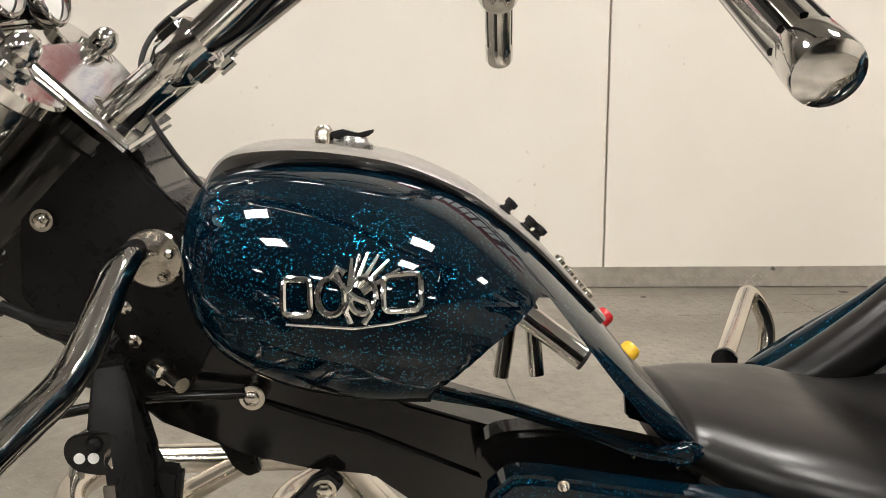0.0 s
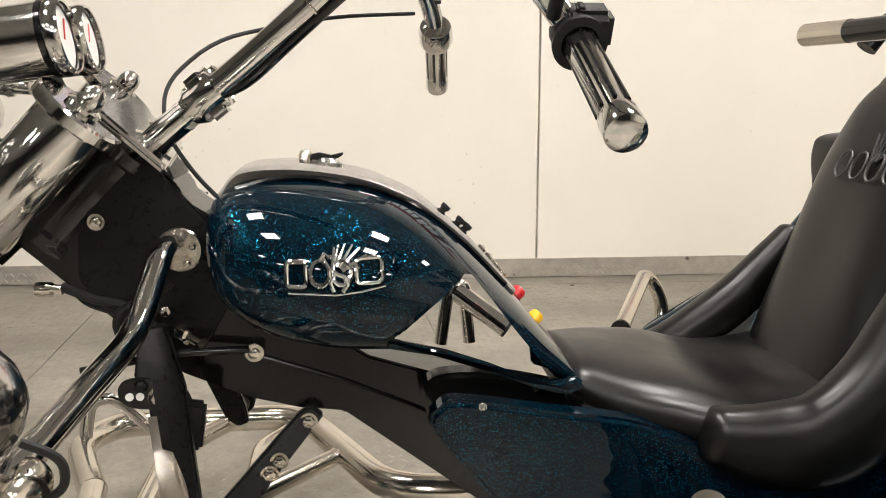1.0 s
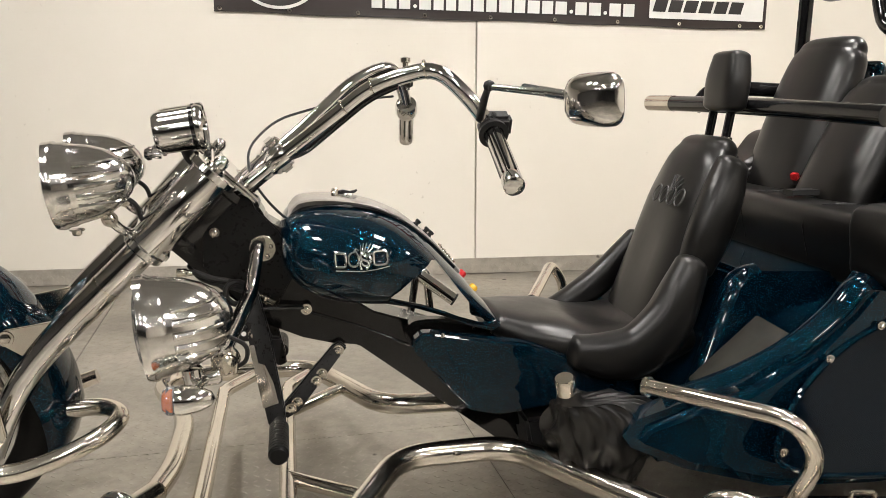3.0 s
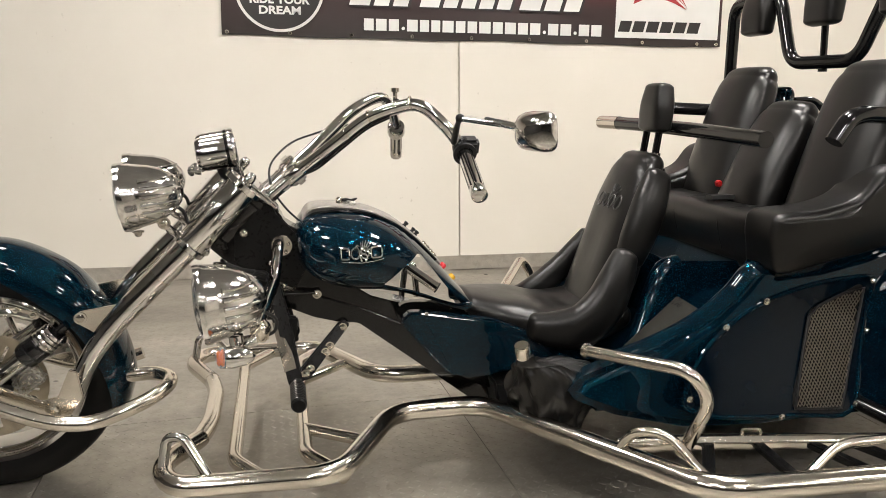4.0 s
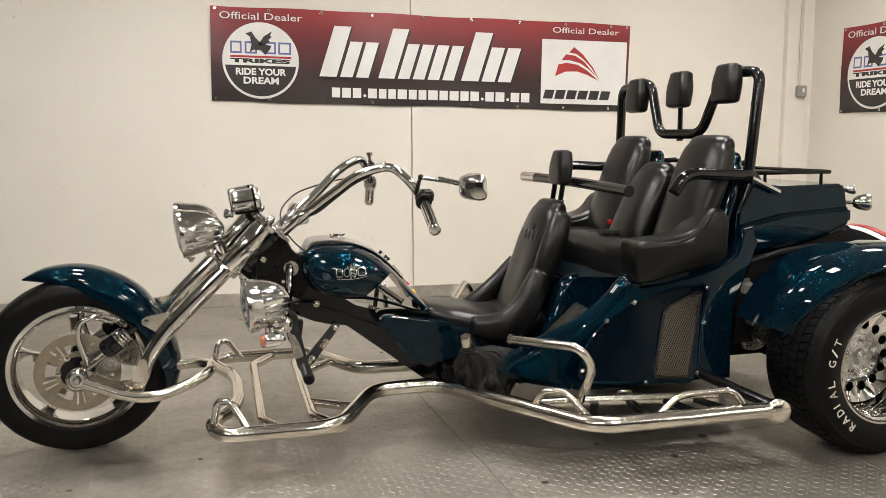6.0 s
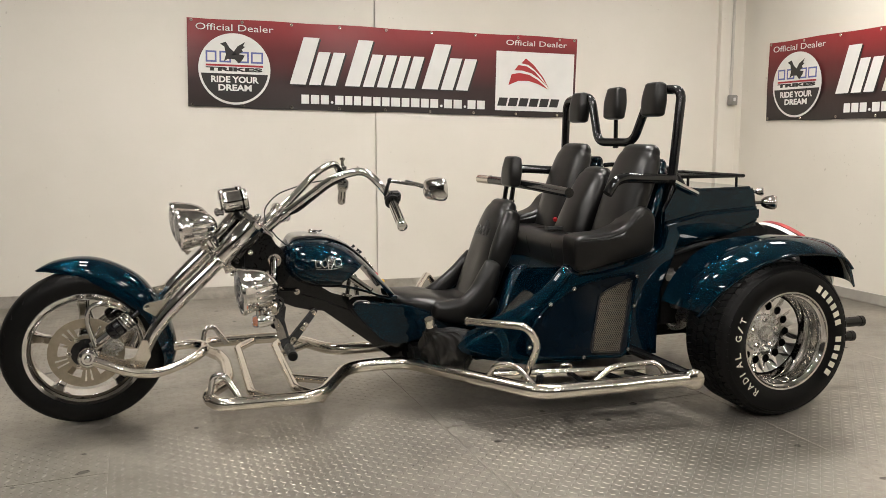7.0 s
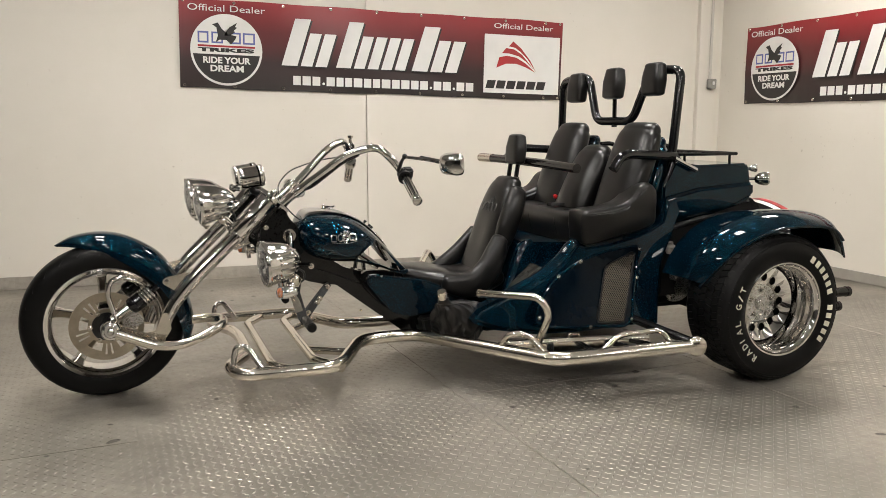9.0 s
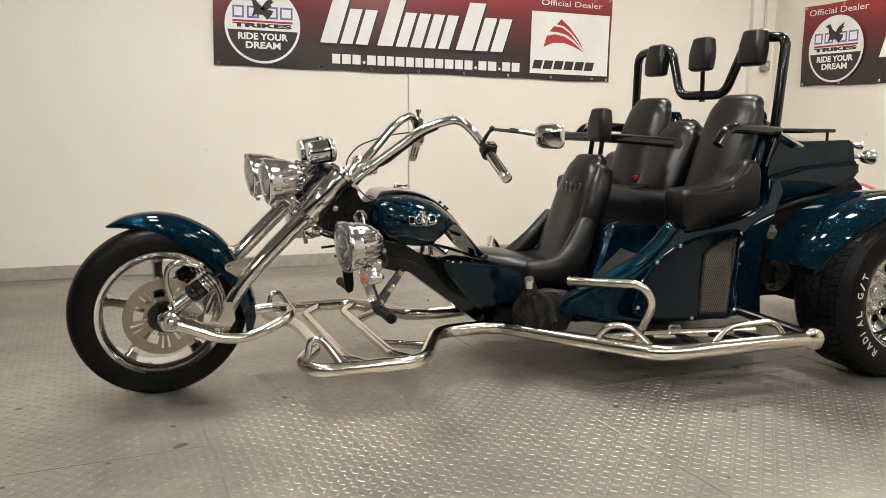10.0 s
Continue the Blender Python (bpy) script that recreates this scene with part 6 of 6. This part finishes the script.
def rear_wheel(turn):
    m = along(RC, (0, -1, 0), (0, 0, 1))

    def put(nm, bm, mat, par, lab=""):
        return part(nm, turn(bm) if turn else bm, mat, par, lab)
    rim = put("rear_wheel", lathe(ring_profile([(0.214, 0.128), (0.210, 0.136), (0.203, 0.135), (0.199, 0.124), (0.191, 0.118), (0.190, 0.092), (0.183, 0.082), (0.179, 0.025), (0.174, -0.015), (0.172, -0.08), (0.186, -0.11), (0.21, -0.13), (0.215, -0.12), (0.20, -0.05), (0.20, 0.08)]), m, 72), M_CHROME, trike, "deep-dish chrome rear wheel with round holes")
    tyre = [(0.208, 0.130), (0.222, 0.140), (0.255, 0.147), (0.285, 0.143), (0.303, 0.131), (0.312, 0.112), (0.314, 0.06), (0.315, 0.0), (0.314, -0.06), (0.312, -0.112), (0.303, -0.131), (0.285, -0.143), (0.255, -0.147), (0.222, -0.140), (0.208, -0.130), (0.19, -0.09), (0.19, 0.09)]
    tyre = [(r + 0.10 * max(0.0, r - 0.208), h) for r, h in tyre]
    put("tyre", lathe(ring_profile(tyre), m, 96), M_RUBBER, rim, "wide black tyre with a block tread and raised pale lettering")
    blocks = bmesh.new()
    rnd = random.Random(5)
    for row, (h0, h1, n, skew) in enumerate(((0.102, 0.140, 62, 0.02), (0.061, 0.099, 66, -0.03), (0.019, 0.058, 66, 0.03), (-0.024, 0.015, 66, -0.03), (-0.065, -0.027, 66, 0.03), (-0.101, -0.068, 66, -0.02), (-0.140, -0.104, 62, 0.02))):
        for k in range(n):
            a0 = 2 * math.pi * (k + 0.08 + 0.04 * rnd.random()) / n
            a1 = a0 + 2 * math.pi * 0.85 / n
            def rad(h):
                return float(np.interp(abs(h), [0, 0.10, 0.118, 0.131, 0.142], [0.334, 0.332, 0.326, 0.317, 0.300]))
            q = []
            for h, s in ((h0, 0), (h1, skew)):
                for a in (a0, a1):
                    for d in (-0.012, 0.0):
                        r = rad(h) + d
                        q.append(blocks.verts.new(m @ Vector((r * math.cos(a + s), r * math.sin(a + s), h))))
            for f in ((1, 3, 7, 5), (0, 1, 5, 4), (2, 6, 7, 3), (0, 2, 3, 1), (4, 5, 7, 6)):
                blocks.faces.new([q[i] for i in f])
    tagged(put("tread", blocks, M_RUBBER, rim), kind="stuff")
    # wheel face with a ring of round holes
    bm = bmesh.new()
    nh, r_mid, r_hole = 14, 0.120, 0.0185
    for k in range(nh):
        a = 2 * math.pi * k / nh
        ac, half = a, math.pi / nh
        outer, hole = [], []
        seq = [(0.172, -1), (0.172, -0.5), (0.172, 0), (0.172, 0.5), (0.172, 1), (r_mid, 1), (0.087, 1), (0.087, 0.5), (0.087, 0), (0.087, -0.5), (0.087, -1), (r_mid, -1)]
        for r, s in seq:
            ang = ac + s * half
            z = -0.020 + 0.02 * max(0.0, (r - 0.15) / 0.022)
            outer.append(bm.verts.new(m @ Vector((r * math.cos(ang), r * math.sin(ang), z))))
            o = Vector((r * math.cos(ang) - r_mid * math.cos(ac), r * math.sin(ang) - r_mid * math.sin(ac), 0)).normalized() * r_hole
            hole.append((bm.verts.new(m @ Vector((r_mid * math.cos(ac) + o.x, r_mid * math.sin(ac) + o.y, -0.022))), bm.verts.new(m @ Vector((r_mid * math.cos(ac) + o.x, r_mid * math.sin(ac) + o.y, -0.040)))))
        n = len(outer)
        for i in range(n):
            j = (i + 1) % n
            bm.faces.new((outer[i], outer[j], hole[j][0], hole[i][0]))
            bm.faces.new((hole[i][0], hole[j][0], hole[j][1], hole[i][1]))
    bmesh.ops.remove_doubles(bm, verts=bm.verts, dist=0.0004)
    put("wheel_face", bm, M_CHROME, rim)
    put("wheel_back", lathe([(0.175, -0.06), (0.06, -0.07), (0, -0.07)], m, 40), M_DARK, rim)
    put("hub_face", lathe([(0.088, -0.022), (0.086, -0.014), (0.080, -0.010), (0.040, -0.008), (0.034, -0.006), (0.033, 0.012), (0.028, 0.017), (0.010, 0.018), (0.008, 0.022), (0, 0.023)], m, 48), M_ALU, rim)
    for k in range(5):
        a = 2 * math.pi * k / 5 + 0.3
        put("wheel_nut", bolt(m @ Vector((0.060 * math.cos(a), 0.060 * math.sin(a), -0.008)), (0, -1, 0), 0.009, 0.016), M_CHROME, rim)
    for k in range(24):
        a = 2 * math.pi * k / 24
        put("rim_rivet", lathe([(0, 0.006), (0.0035, 0.004), (0.005, 0)], m @ Matrix.Translation((0.152 * math.cos(a), 0.152 * math.sin(a), -0.019)), 8), M_CHROME, rim)
    # raised lettering: one legible word, the rest plain bars of its size
    if turn is None:
        def glyph(bm0, a):
            ca = m @ Matrix.Rotation(a, 4, "Z") @ Matrix.Translation((0.243, 0, 0.1465)) @ Matrix.Rotation(-math.pi / 2, 4, "Z")
            bm0.transform(ca)
            return bm0
        for i, ch in enumerate("RADIAL G/T"):
            if ch == " ":
                continue
            a = RAD0 - i * 0.147
            b = text_bm(ch, 0.030, Matrix.Translation((-0.013, 0, 0)), 0.0012, 0.026 if ch != "I" else 0.008)
            put("letter", glyph(b, a), M_LETTER, rim)
        for i in range(12):
            if i != 6:
                put("letter_bar", glyph(box((0.023, 0.030, 0.003), pose(0, 0.013, 0), 0.0012, 1), RAD1 - i * 0.147), M_LETTER, rim)
    return rim


RAD0, RAD1 = math.radians(232), math.radians(57)
rear_wheel(None)
rear_wheel(mirrored)

# ---- tail: lamps, spare wheel cover, exhaust pipes
for tk, tx, tz in ((1.0, 0.045, 0.876), (0.55, 0.008, 0.928)):
    both("tail_lamp", lambda: lathe([(0, 0), (0.016 * tk, 0), (0.028 * tk, 0.018 * tk), (0.034 * tk, 0.045 * tk), (0.033 * tk, 0.060 * tk), (0.026 * tk, 0.068 * tk), (0, 0.072 * tk)], along((1.998 + tx, -0.46, tz), (0.80, -0.55, 0.03)), 28), M_CHROME, trike, "chrome bullet tail lamp")
    both("lamp_stalk", lambda: tube([(1.985, -0.44, tz), (2.01 + tx, -0.465, tz)], 0.008, 0, 10), M_CHROME, trike)
cm = along((2.665, 0.0, 0.555), (0.735, 0, 0.678)) @ Matrix.Diagonal((0.92, 0.92, 0.92, 1))
spare = part("spare_wheel_cover", lathe([(0, -0.22), (0.25, -0.22), (0.285, -0.20), (0.298, -0.16), (0.296, -0.10), (0.284, -0.05), (0.262, -0.01), (0.22, 0.012), (0, 0.016)], cm, 60), M_GLOSS, trike, "black spare wheel cover with a white and red stripe", smooth=1.2)
part("cover_stripe", lathe([(0.2895, -0.064), (0.2855, -0.048), (0.279, -0.036)], cm, 60), M_WHITE, spare)
part("cover_stripe", lathe([(0.2765, -0.031), (0.264, -0.008), (0.245, 0.006)], cm, 60), M_SHINY_RED, spare)
part("spare_carrier", tube([(2.08, 0.0, 0.40), (2.35, 0, 0.36), (2.58, 0, 0.46)], 0.03, 0.08, 16), M_BLACK, trike)
for z, x, py in ((0.318, 2.48, -0.67), (0.222, 2.52, -0.58)):
    both("exhaust_pipe", lambda: join(lathe([(0.022, 0), (0.024, 0.01), (0.024, 0.30), (0.026, 0.30), (0.026, 0.32), (0.018, 0.32), (0.018, 0.2)], along((x - 0.32, py, z), (1, 0, 0)), 22)), M_BLACK, trike, "black exhaust tail pipe")

# ---------------------------------------------------------------- banners
def banner(name, m, title, label):
    """A printed vinyl sheet, u along its width, v up; m puts its lower left corner, with y into the wall."""
    W, H = 2.985, 0.625
    root = thing(name, m, label, "banner")
    n = 40
    rings = []
    for i in range(n + 1):
        u = W * i / n
        sag = 0.004 * math.sin(u * 9) + 0.003 * math.sin(u * 4.1 + 1)
        row = []
        for j in range(9):
            v = H * j / 8
            row.append((u, -0.008 - 0.006 * math.sin(u * 5.3 + v * 6) * math.sin(v / H * math.pi), v + sag * (0.5 - v / H) * 1.4))
        row += [(p[0], p[1] + 0.0015, p[2]) for p in row[::-1]]
        rings.append(row)
    sheet = part("sheet", loft(rings), M_BANNER, root, "vinyl sheet printed red fading to black")
    Y = -0.0185
    FLAT = pose(0, Y, 0, 90, 0, 0)

    def plate(nm, outline, mat, k=0, thick=0.001):
        return part(nm, slab(outline, Y - 0.0012 * k - thick, Y - 0.0012 * k, 0), mat, sheet)

    def disc(cu, cv, r, a0=0, a1=360, n=56):
        return [(cu + r * math.cos(math.radians(a0 + (a1 - a0) * i / n)), cv + r * math.sin(math.radians(a0 + (a1 - a0) * i / n))) for i in range(n + (a1 - a0 < 360))]
    cu, cv = 0.325, 0.275
    plate("disc_white", disc(cu, cv, 0.252), M_WHITE)
    plate("disc_black", [(u, v) for u, v in disc(cu, cv, 0.236, 188, 352)], M_PRINT_BLACK, 1)
    plate("disc_rule", [(cu - 0.20, cv + 0.018), (cu + 0.20, cv + 0.018), (cu + 0.20, cv + 0.032), (cu - 0.20, cv + 0.032)], M_SHINY_RED, 1)

    def words(body, u, v, h, wide, mat, k=2, shear=0.0, bold=0.0):
        for bm in letters(text_bm(body, h, FLAT @ pose(u, v, 0.0012 * k), 0.0005, wide, shear, bold)):
            part("letter", bm, mat, sheet)
    words("RIDE YOUR", cu - 0.168, cv - 0.094, 0.044, 0.336, M_WHITE, bold=0.0022)
    words("DREAM", cu - 0.118, cv - 0.152, 0.044, 0.236, M_WHITE, bold=0.0022)
    words("TRIKES", cu - 0.195, cv - 0.014, 0.026, 0.39, M_PRINT_BLACK, bold=0.0022)
    words("Official Dealer", 0.055, 0.555 - 0.012, 0.048, 0.545, M_WHITE)
    words("Official Dealer", 2.378, 0.548, 0.042, 0.515, M_WHITE)
    # emblem as plain shapes: four blue blocks and a dark winged form
    for u0, w in ((-0.20, 0.075), (-0.105, 0.08), (0.02, 0.08), (0.115, 0.085)):
        o = [(cu + u0, cv + 0.045), (cu + u0 + w, cv + 0.045), (cu + u0 + w, cv + 0.125), (cu + u0, cv + 0.125)]
        plate("emblem_block", o, M_PRINT_BLUE, 1)
        plate("emblem_block", [(cu + u0 + 0.012, cv + 0.057), (cu + u0 + w - 0.012, cv + 0.057), (cu + u0 + w - 0.012, cv + 0.113), (cu + u0 + 0.012, cv + 0.113)], M_WHITE, 2)
    plate("emblem_wing", [(cu - 0.02, cv + 0.10), (cu + 0.02, cv + 0.16), (cu + 0.075, cv + 0.195), (cu + 0.06, cv + 0.165), (cu + 0.075, cv + 0.16), (cu + 0.05, cv + 0.138), (cu + 0.06, cv + 0.128), (cu + 0.02, cv + 0.10)], M_PRINT_BLACK, 3)
    plate("emblem_body", [(cu - 0.10, cv + 0.175), (cu - 0.06, cv + 0.19), (cu - 0.035, cv + 0.15), (cu + 0.01, cv + 0.11), (cu + 0.07, cv + 0.10), (cu + 0.06, cv + 0.075), (cu + 0.03, cv + 0.04), (cu + 0.0, cv + 0.07), (cu - 0.05, cv + 0.07), (cu - 0.075, cv + 0.05), (cu - 0.06, cv + 0.10), (cu - 0.07, cv + 0.155)], M_PRINT_BLACK, 3)
    # name of the shop: slanted blocks, no letters
    sl = 0.30
    for u0, u1, v0, v1 in title:
        o = [(u0, v0), (u1, v0), (u1 + sl * (v1 - v0), v1), (u0 + sl * (v1 - v0), v1)]
        sh = [(u + 0.012, v - 0.010) for u, v in o]
        plate("title_shade", sh, M_PRINT_BLACK, 0)
        plate("title_block", o, M_WHITE, 1)
    u = 0.80
    rnd = random.Random(3)
    for i in range(21):
        w = 0.052 + 0.016 * rnd.random()
        if i in (3, 15, 18):
            plate("address_bar", disc(u + 0.012, 0.062, 0.010, n=12), M_WHITE, 0)
            u += 0.034
            continue
        o = [(u, 0.046), (u + w, 0.046), (u + w, 0.112), (u, 0.112)]
        plate("address_bar", o, M_WHITE, 0)
        u += w + 0.0135
    # white field with a red fan and a dark word bar
    plate("field_white", [(2.305, 0.043), (2.96, 0.043), (2.96, 0.500), (2.305, 0.500)], M_WHITE)
    for o in ([(2.41, 0.24), (2.434, 0.324), (2.50, 0.338), (2.58, 0.326), (2.66, 0.285), (2.75, 0.215), (2.66, 0.255), (2.58, 0.278), (2.49, 0.275)],
              [(2.455, 0.356), (2.49, 0.398), (2.56, 0.390), (2.63, 0.350), (2.735, 0.240), (2.66, 0.302), (2.60, 0.338), (2.52, 0.356)],
              [(2.513, 0.412), (2.55, 0.452), (2.62, 0.400), (2.70, 0.310), (2.755, 0.220), (2.68, 0.316), (2.62, 0.370), (2.57, 0.402)]):
        plate("fan_shape", o, M_SHINY_RED, 1)
    for i in range(6):
        u0 = 2.322 + i * 0.087
        plate("word_bar", [(u0, 0.078), (u0 + 0.072, 0.078), (u0 + 0.088, 0.142), (u0 + 0.016, 0.142)], M_PRINT_BLACK, 1)
    # eyelets
    for u in (0.03, 0.38, 0.73, 1.08, 1.43, 1.78, 2.13, 2.48, 2.83, 2.955):
        for v in (0.018, 0.607):
            part("eyelet", lathe([(0.004, 0.0), (0.009, 0.001), (0.011, 0.003), (0.009, 0.005), (0.004, 0.005)], pose(u, Y + 0.003, v, 90, 0, 0), 12), M_STEEL, sheet)
    return root


TITLE = []
for u0, w, n in ((0.715, 0.110, 3), (1.120, 0.106, 5), (1.710, 0.120, 3)):
    for k in range(n):
        TITLE.append((u0 + w * k + (0.03 if k else 0), u0 + w * (k + 1) - 0.024 + (0.03 if k else 0.03), 0.185, 0.425 if k else 0.525))
banner("banner", pose(-0.465, WALL_Y - 0.003, 1.405, 0, 1.3, 0), TITLE, "long vinyl banner, red fading to black, pinned flat on the wall")
banner("banner", RIGHT @ pose(0.318, -0.003, 1.312), TITLE, "long vinyl banner, red fading to black, pinned on the side wall")

# conduit and switch on the pillar
sx, sy = 3.93, WALL_Y - 0.052
switch = thing("wall_switch", pose(sx, sy, 1.49), "grey metal socket box on the pillar below a thin conduit", "switch")
part("switch_box", box((0.075, 0.045, 0.085), pose(0, -0.023, 0), 0.006, 2), mottled("grey_box", (0.25, 0.24, 0.22), (0.3, 0.29, 0.27), 20, 0.5), switch)
part("rocker", box((0.02, 0.01, 0.03), pose(0.004, -0.048, 0.005), 0.003, 2), M_WHITE, switch)
# conduit toned darker than the wall, in place of the shadows that outline it
part("conduit", tube([(-0.012, -0.013, 0.04), (-0.012, -0.013, 1.48)], 0.012, 0, 14), mottled("conduit_shaded", (0.60, 0.57, 0.51), (0.54, 0.51, 0.46), 9, 0.42), switch)
part("conduit_clip", box((0.034, 0.016, 0.014), pose(-0.012, -0.009, 0.11), 0.002, 1), M_WALL, switch)

# ---------------------------------------------------------------- ceiling lights
def panel_light(size):
    fr = tagged(part("ceiling_light", join(*[box(s, pose(*p), 0.003, 1) for s, p in (((size[0] + 0.04, 0.02, 0.03), (0, size[1] / 2 + 0.01, 0)), ((size[0] + 0.04, 0.02, 0.03), (0, -size[1] / 2 - 0.01, 0)), ((0.02, size[1], 0.03), (size[0] / 2 + 0.01, 0, 0)), ((0.02, size[1], 0.03), (-size[0] / 2 - 0.01, 0, 0)))]), M_WHITE), "flat bright ceiling light panel in a white frame", "ceiling light", "ceiling lights")
    part("diffuser", box((size[0], size[1], 0.01), pose(0, 0, -0.006), 0), M_LAMP, fr)
    return fr


first = None
for y in LIGHT_Y:
    for x in LIGHT_X:
        if (y > 0 and x < -3) or (y == 0.30 and x > 3):       # none in the far corners
            continue
        at = pose(x, y, CEIL_Z - 0.02)
        if first is None:
            first = panel_light(LIGHT_SIZE)
            first.matrix_world = at
        else:
            copy_thing(first, at)


# ---------------------------------------------------------------- tread bars of the floor and kick plate, last
def tread(x0, x1, y0, y1, pitch, l, w, h):
    """Raised lozenges in alternating directions over a flat field, as vertices and faces."""
    rnd = np.random.RandomState(4)
    nx, ny = int((x1 - x0) / pitch), int((y1 - y0) / pitch)
    gx, gy = np.meshgrid(np.arange(nx), np.arange(ny))
    cx, cy = x0 + (gx.ravel() + 0.5) * pitch, y0 + (gy.ravel() + 0.5) * pitch
    ang = np.where((gx.ravel() + gy.ravel()) % 2 == 0, 0.785, -0.785)
    ca, sa = np.cos(ang), np.sin(ang)
    base = np.array([(-l, 0, 0), (0, -w, 0), (l, 0, 0), (0, w, 0), (-l * 0.55, 0, h), (0, -w * 0.4, h), (l * 0.55, 0, h), (0, w * 0.4, h)])
    px = cx[:, None] + base[:, 0] * ca[:, None] - base[:, 1] * sa[:, None]
    py = cy[:, None] + base[:, 0] * sa[:, None] + base[:, 1] * ca[:, None]
    pz = np.broadcast_to(base[:, 2], px.shape)
    verts = np.stack([px, py, pz], -1).reshape(-1, 3)
    quads = np.array([(0, 1, 5, 4), (1, 2, 6, 5), (2, 3, 7, 6), (3, 0, 4, 7), (4, 5, 6, 7)])
    faces = (np.arange(len(cx))[:, None, None] * 8 + quads).reshape(-1, 4)
    return verts, faces


def mesh_from(name, verts, faces, mat):
    me = bpy.data.meshes.new(name)
    me.from_pydata(verts.tolist(), [], faces.tolist())
    me.materials.append(mat)
    return new(name, me)


# floor plates, laid square to the side wall, with narrow open joints; a strip along the back wall closes the field
LAY, PLATE_W, PLATE_L, GAP = math.radians(5.7), 1.285, 2.57, 0.0035
LAID = Matrix.Translation((0.604, 0.5, 0)) @ Matrix.Rotation(LAY, 4, "Z")
ROOM = [(-6.0, -13.0), (5.66, -13.0), (4.084, 3.444), (-6.0, 3.444)]


def clipped(poly, room):
    """The part of a convex outline that lies inside the convex room."""
    for (ax, ay), (bx, by) in zip(room, room[1:] + room[:1]):
        out = []
        for p, q in zip(poly, poly[1:] + poly[:1]):
            dp = (bx - ax) * (p[1] - ay) - (by - ay) * (p[0] - ax)
            dq = (bx - ax) * (q[1] - ay) - (by - ay) * (q[0] - ax)
            if dp >= 0:
                out.append(p)
            if dp * dq < 0:
                k = dp / (dp - dq)
                out.append((p[0] + (q[0] - p[0]) * k, p[1] + (q[1] - p[1]) * k))
        poly = out
        if len(poly) < 3:
            return []
    return poly


def floor_plate(outline):
    bm = bmesh.new()
    top = [bm.verts.new((x, y, -0.002)) for x, y in outline]
    low = [bm.verts.new((x, y, -0.0062)) for x, y in outline]
    bm.faces.new(top)
    for i in range(len(top)):
        k = (i + 1) % len(top)
        bm.faces.new((top[i], low[i], low[k], top[k]))
    return part("floor_plate", bm, M_FLOOR, floor)


for i in range(-6, 7):
    for j in range(-7, 4):
        y0 = (j + (0.38 if i % 2 else 0.0)) * PLATE_L
        cell = [LAID @ Vector((i * PLATE_W + a * (PLATE_W - GAP) + GAP / 2, y0 + b * (PLATE_L - GAP) + GAP / 2, 0)) for a, b in ((0, 0), (1, 0), (1, 1), (0, 1))]
        inside = clipped([(p.x, p.y) for p in cell], ROOM)
        if inside:
            floor_plate(inside)
floor_plate([(-6.0, 3.448), (4.08, 3.448), (4.07, 3.585), (-6.0, 3.585)])

v, f = tread(-3.6, 4.0, -2.6, 3.4, 0.029, 0.0130, 0.0040, 0.0010)
v[:, 0], v[:, 1] = 0.604 + v[:, 0] * math.cos(LAY) - (v[:, 1] - 0.5) * math.sin(LAY), 0.5 + v[:, 0] * math.sin(LAY) + (v[:, 1] - 0.5) * math.cos(LAY)
keep = np.repeat(((v[::8, 1] < 3.43) & (v[::8, 0] < 3.9)), 8)
index = np.cumsum(keep) - 1
f = index[f[keep[f[:, 0]]]]
v = v[keep]
v[:, 2] -= 0.0021
fb = mesh_from("tread_bars", v, f, M_TREAD)
fb.parent = floor
tagged(fb, kind="stuff")
v, f = tread(-3.0, 4.05, 0.004, KICK - 0.004, 0.027, 0.0125, 0.0038, 0.0013)
kv = np.stack([v[:, 0], WALL_Y - 0.007 - v[:, 2], v[:, 1]], -1)
kb = mesh_from("tread_bars", kv, f[:, ::-1], M_KICK)
kb.parent = kick
tagged(kb, kind="stuff")
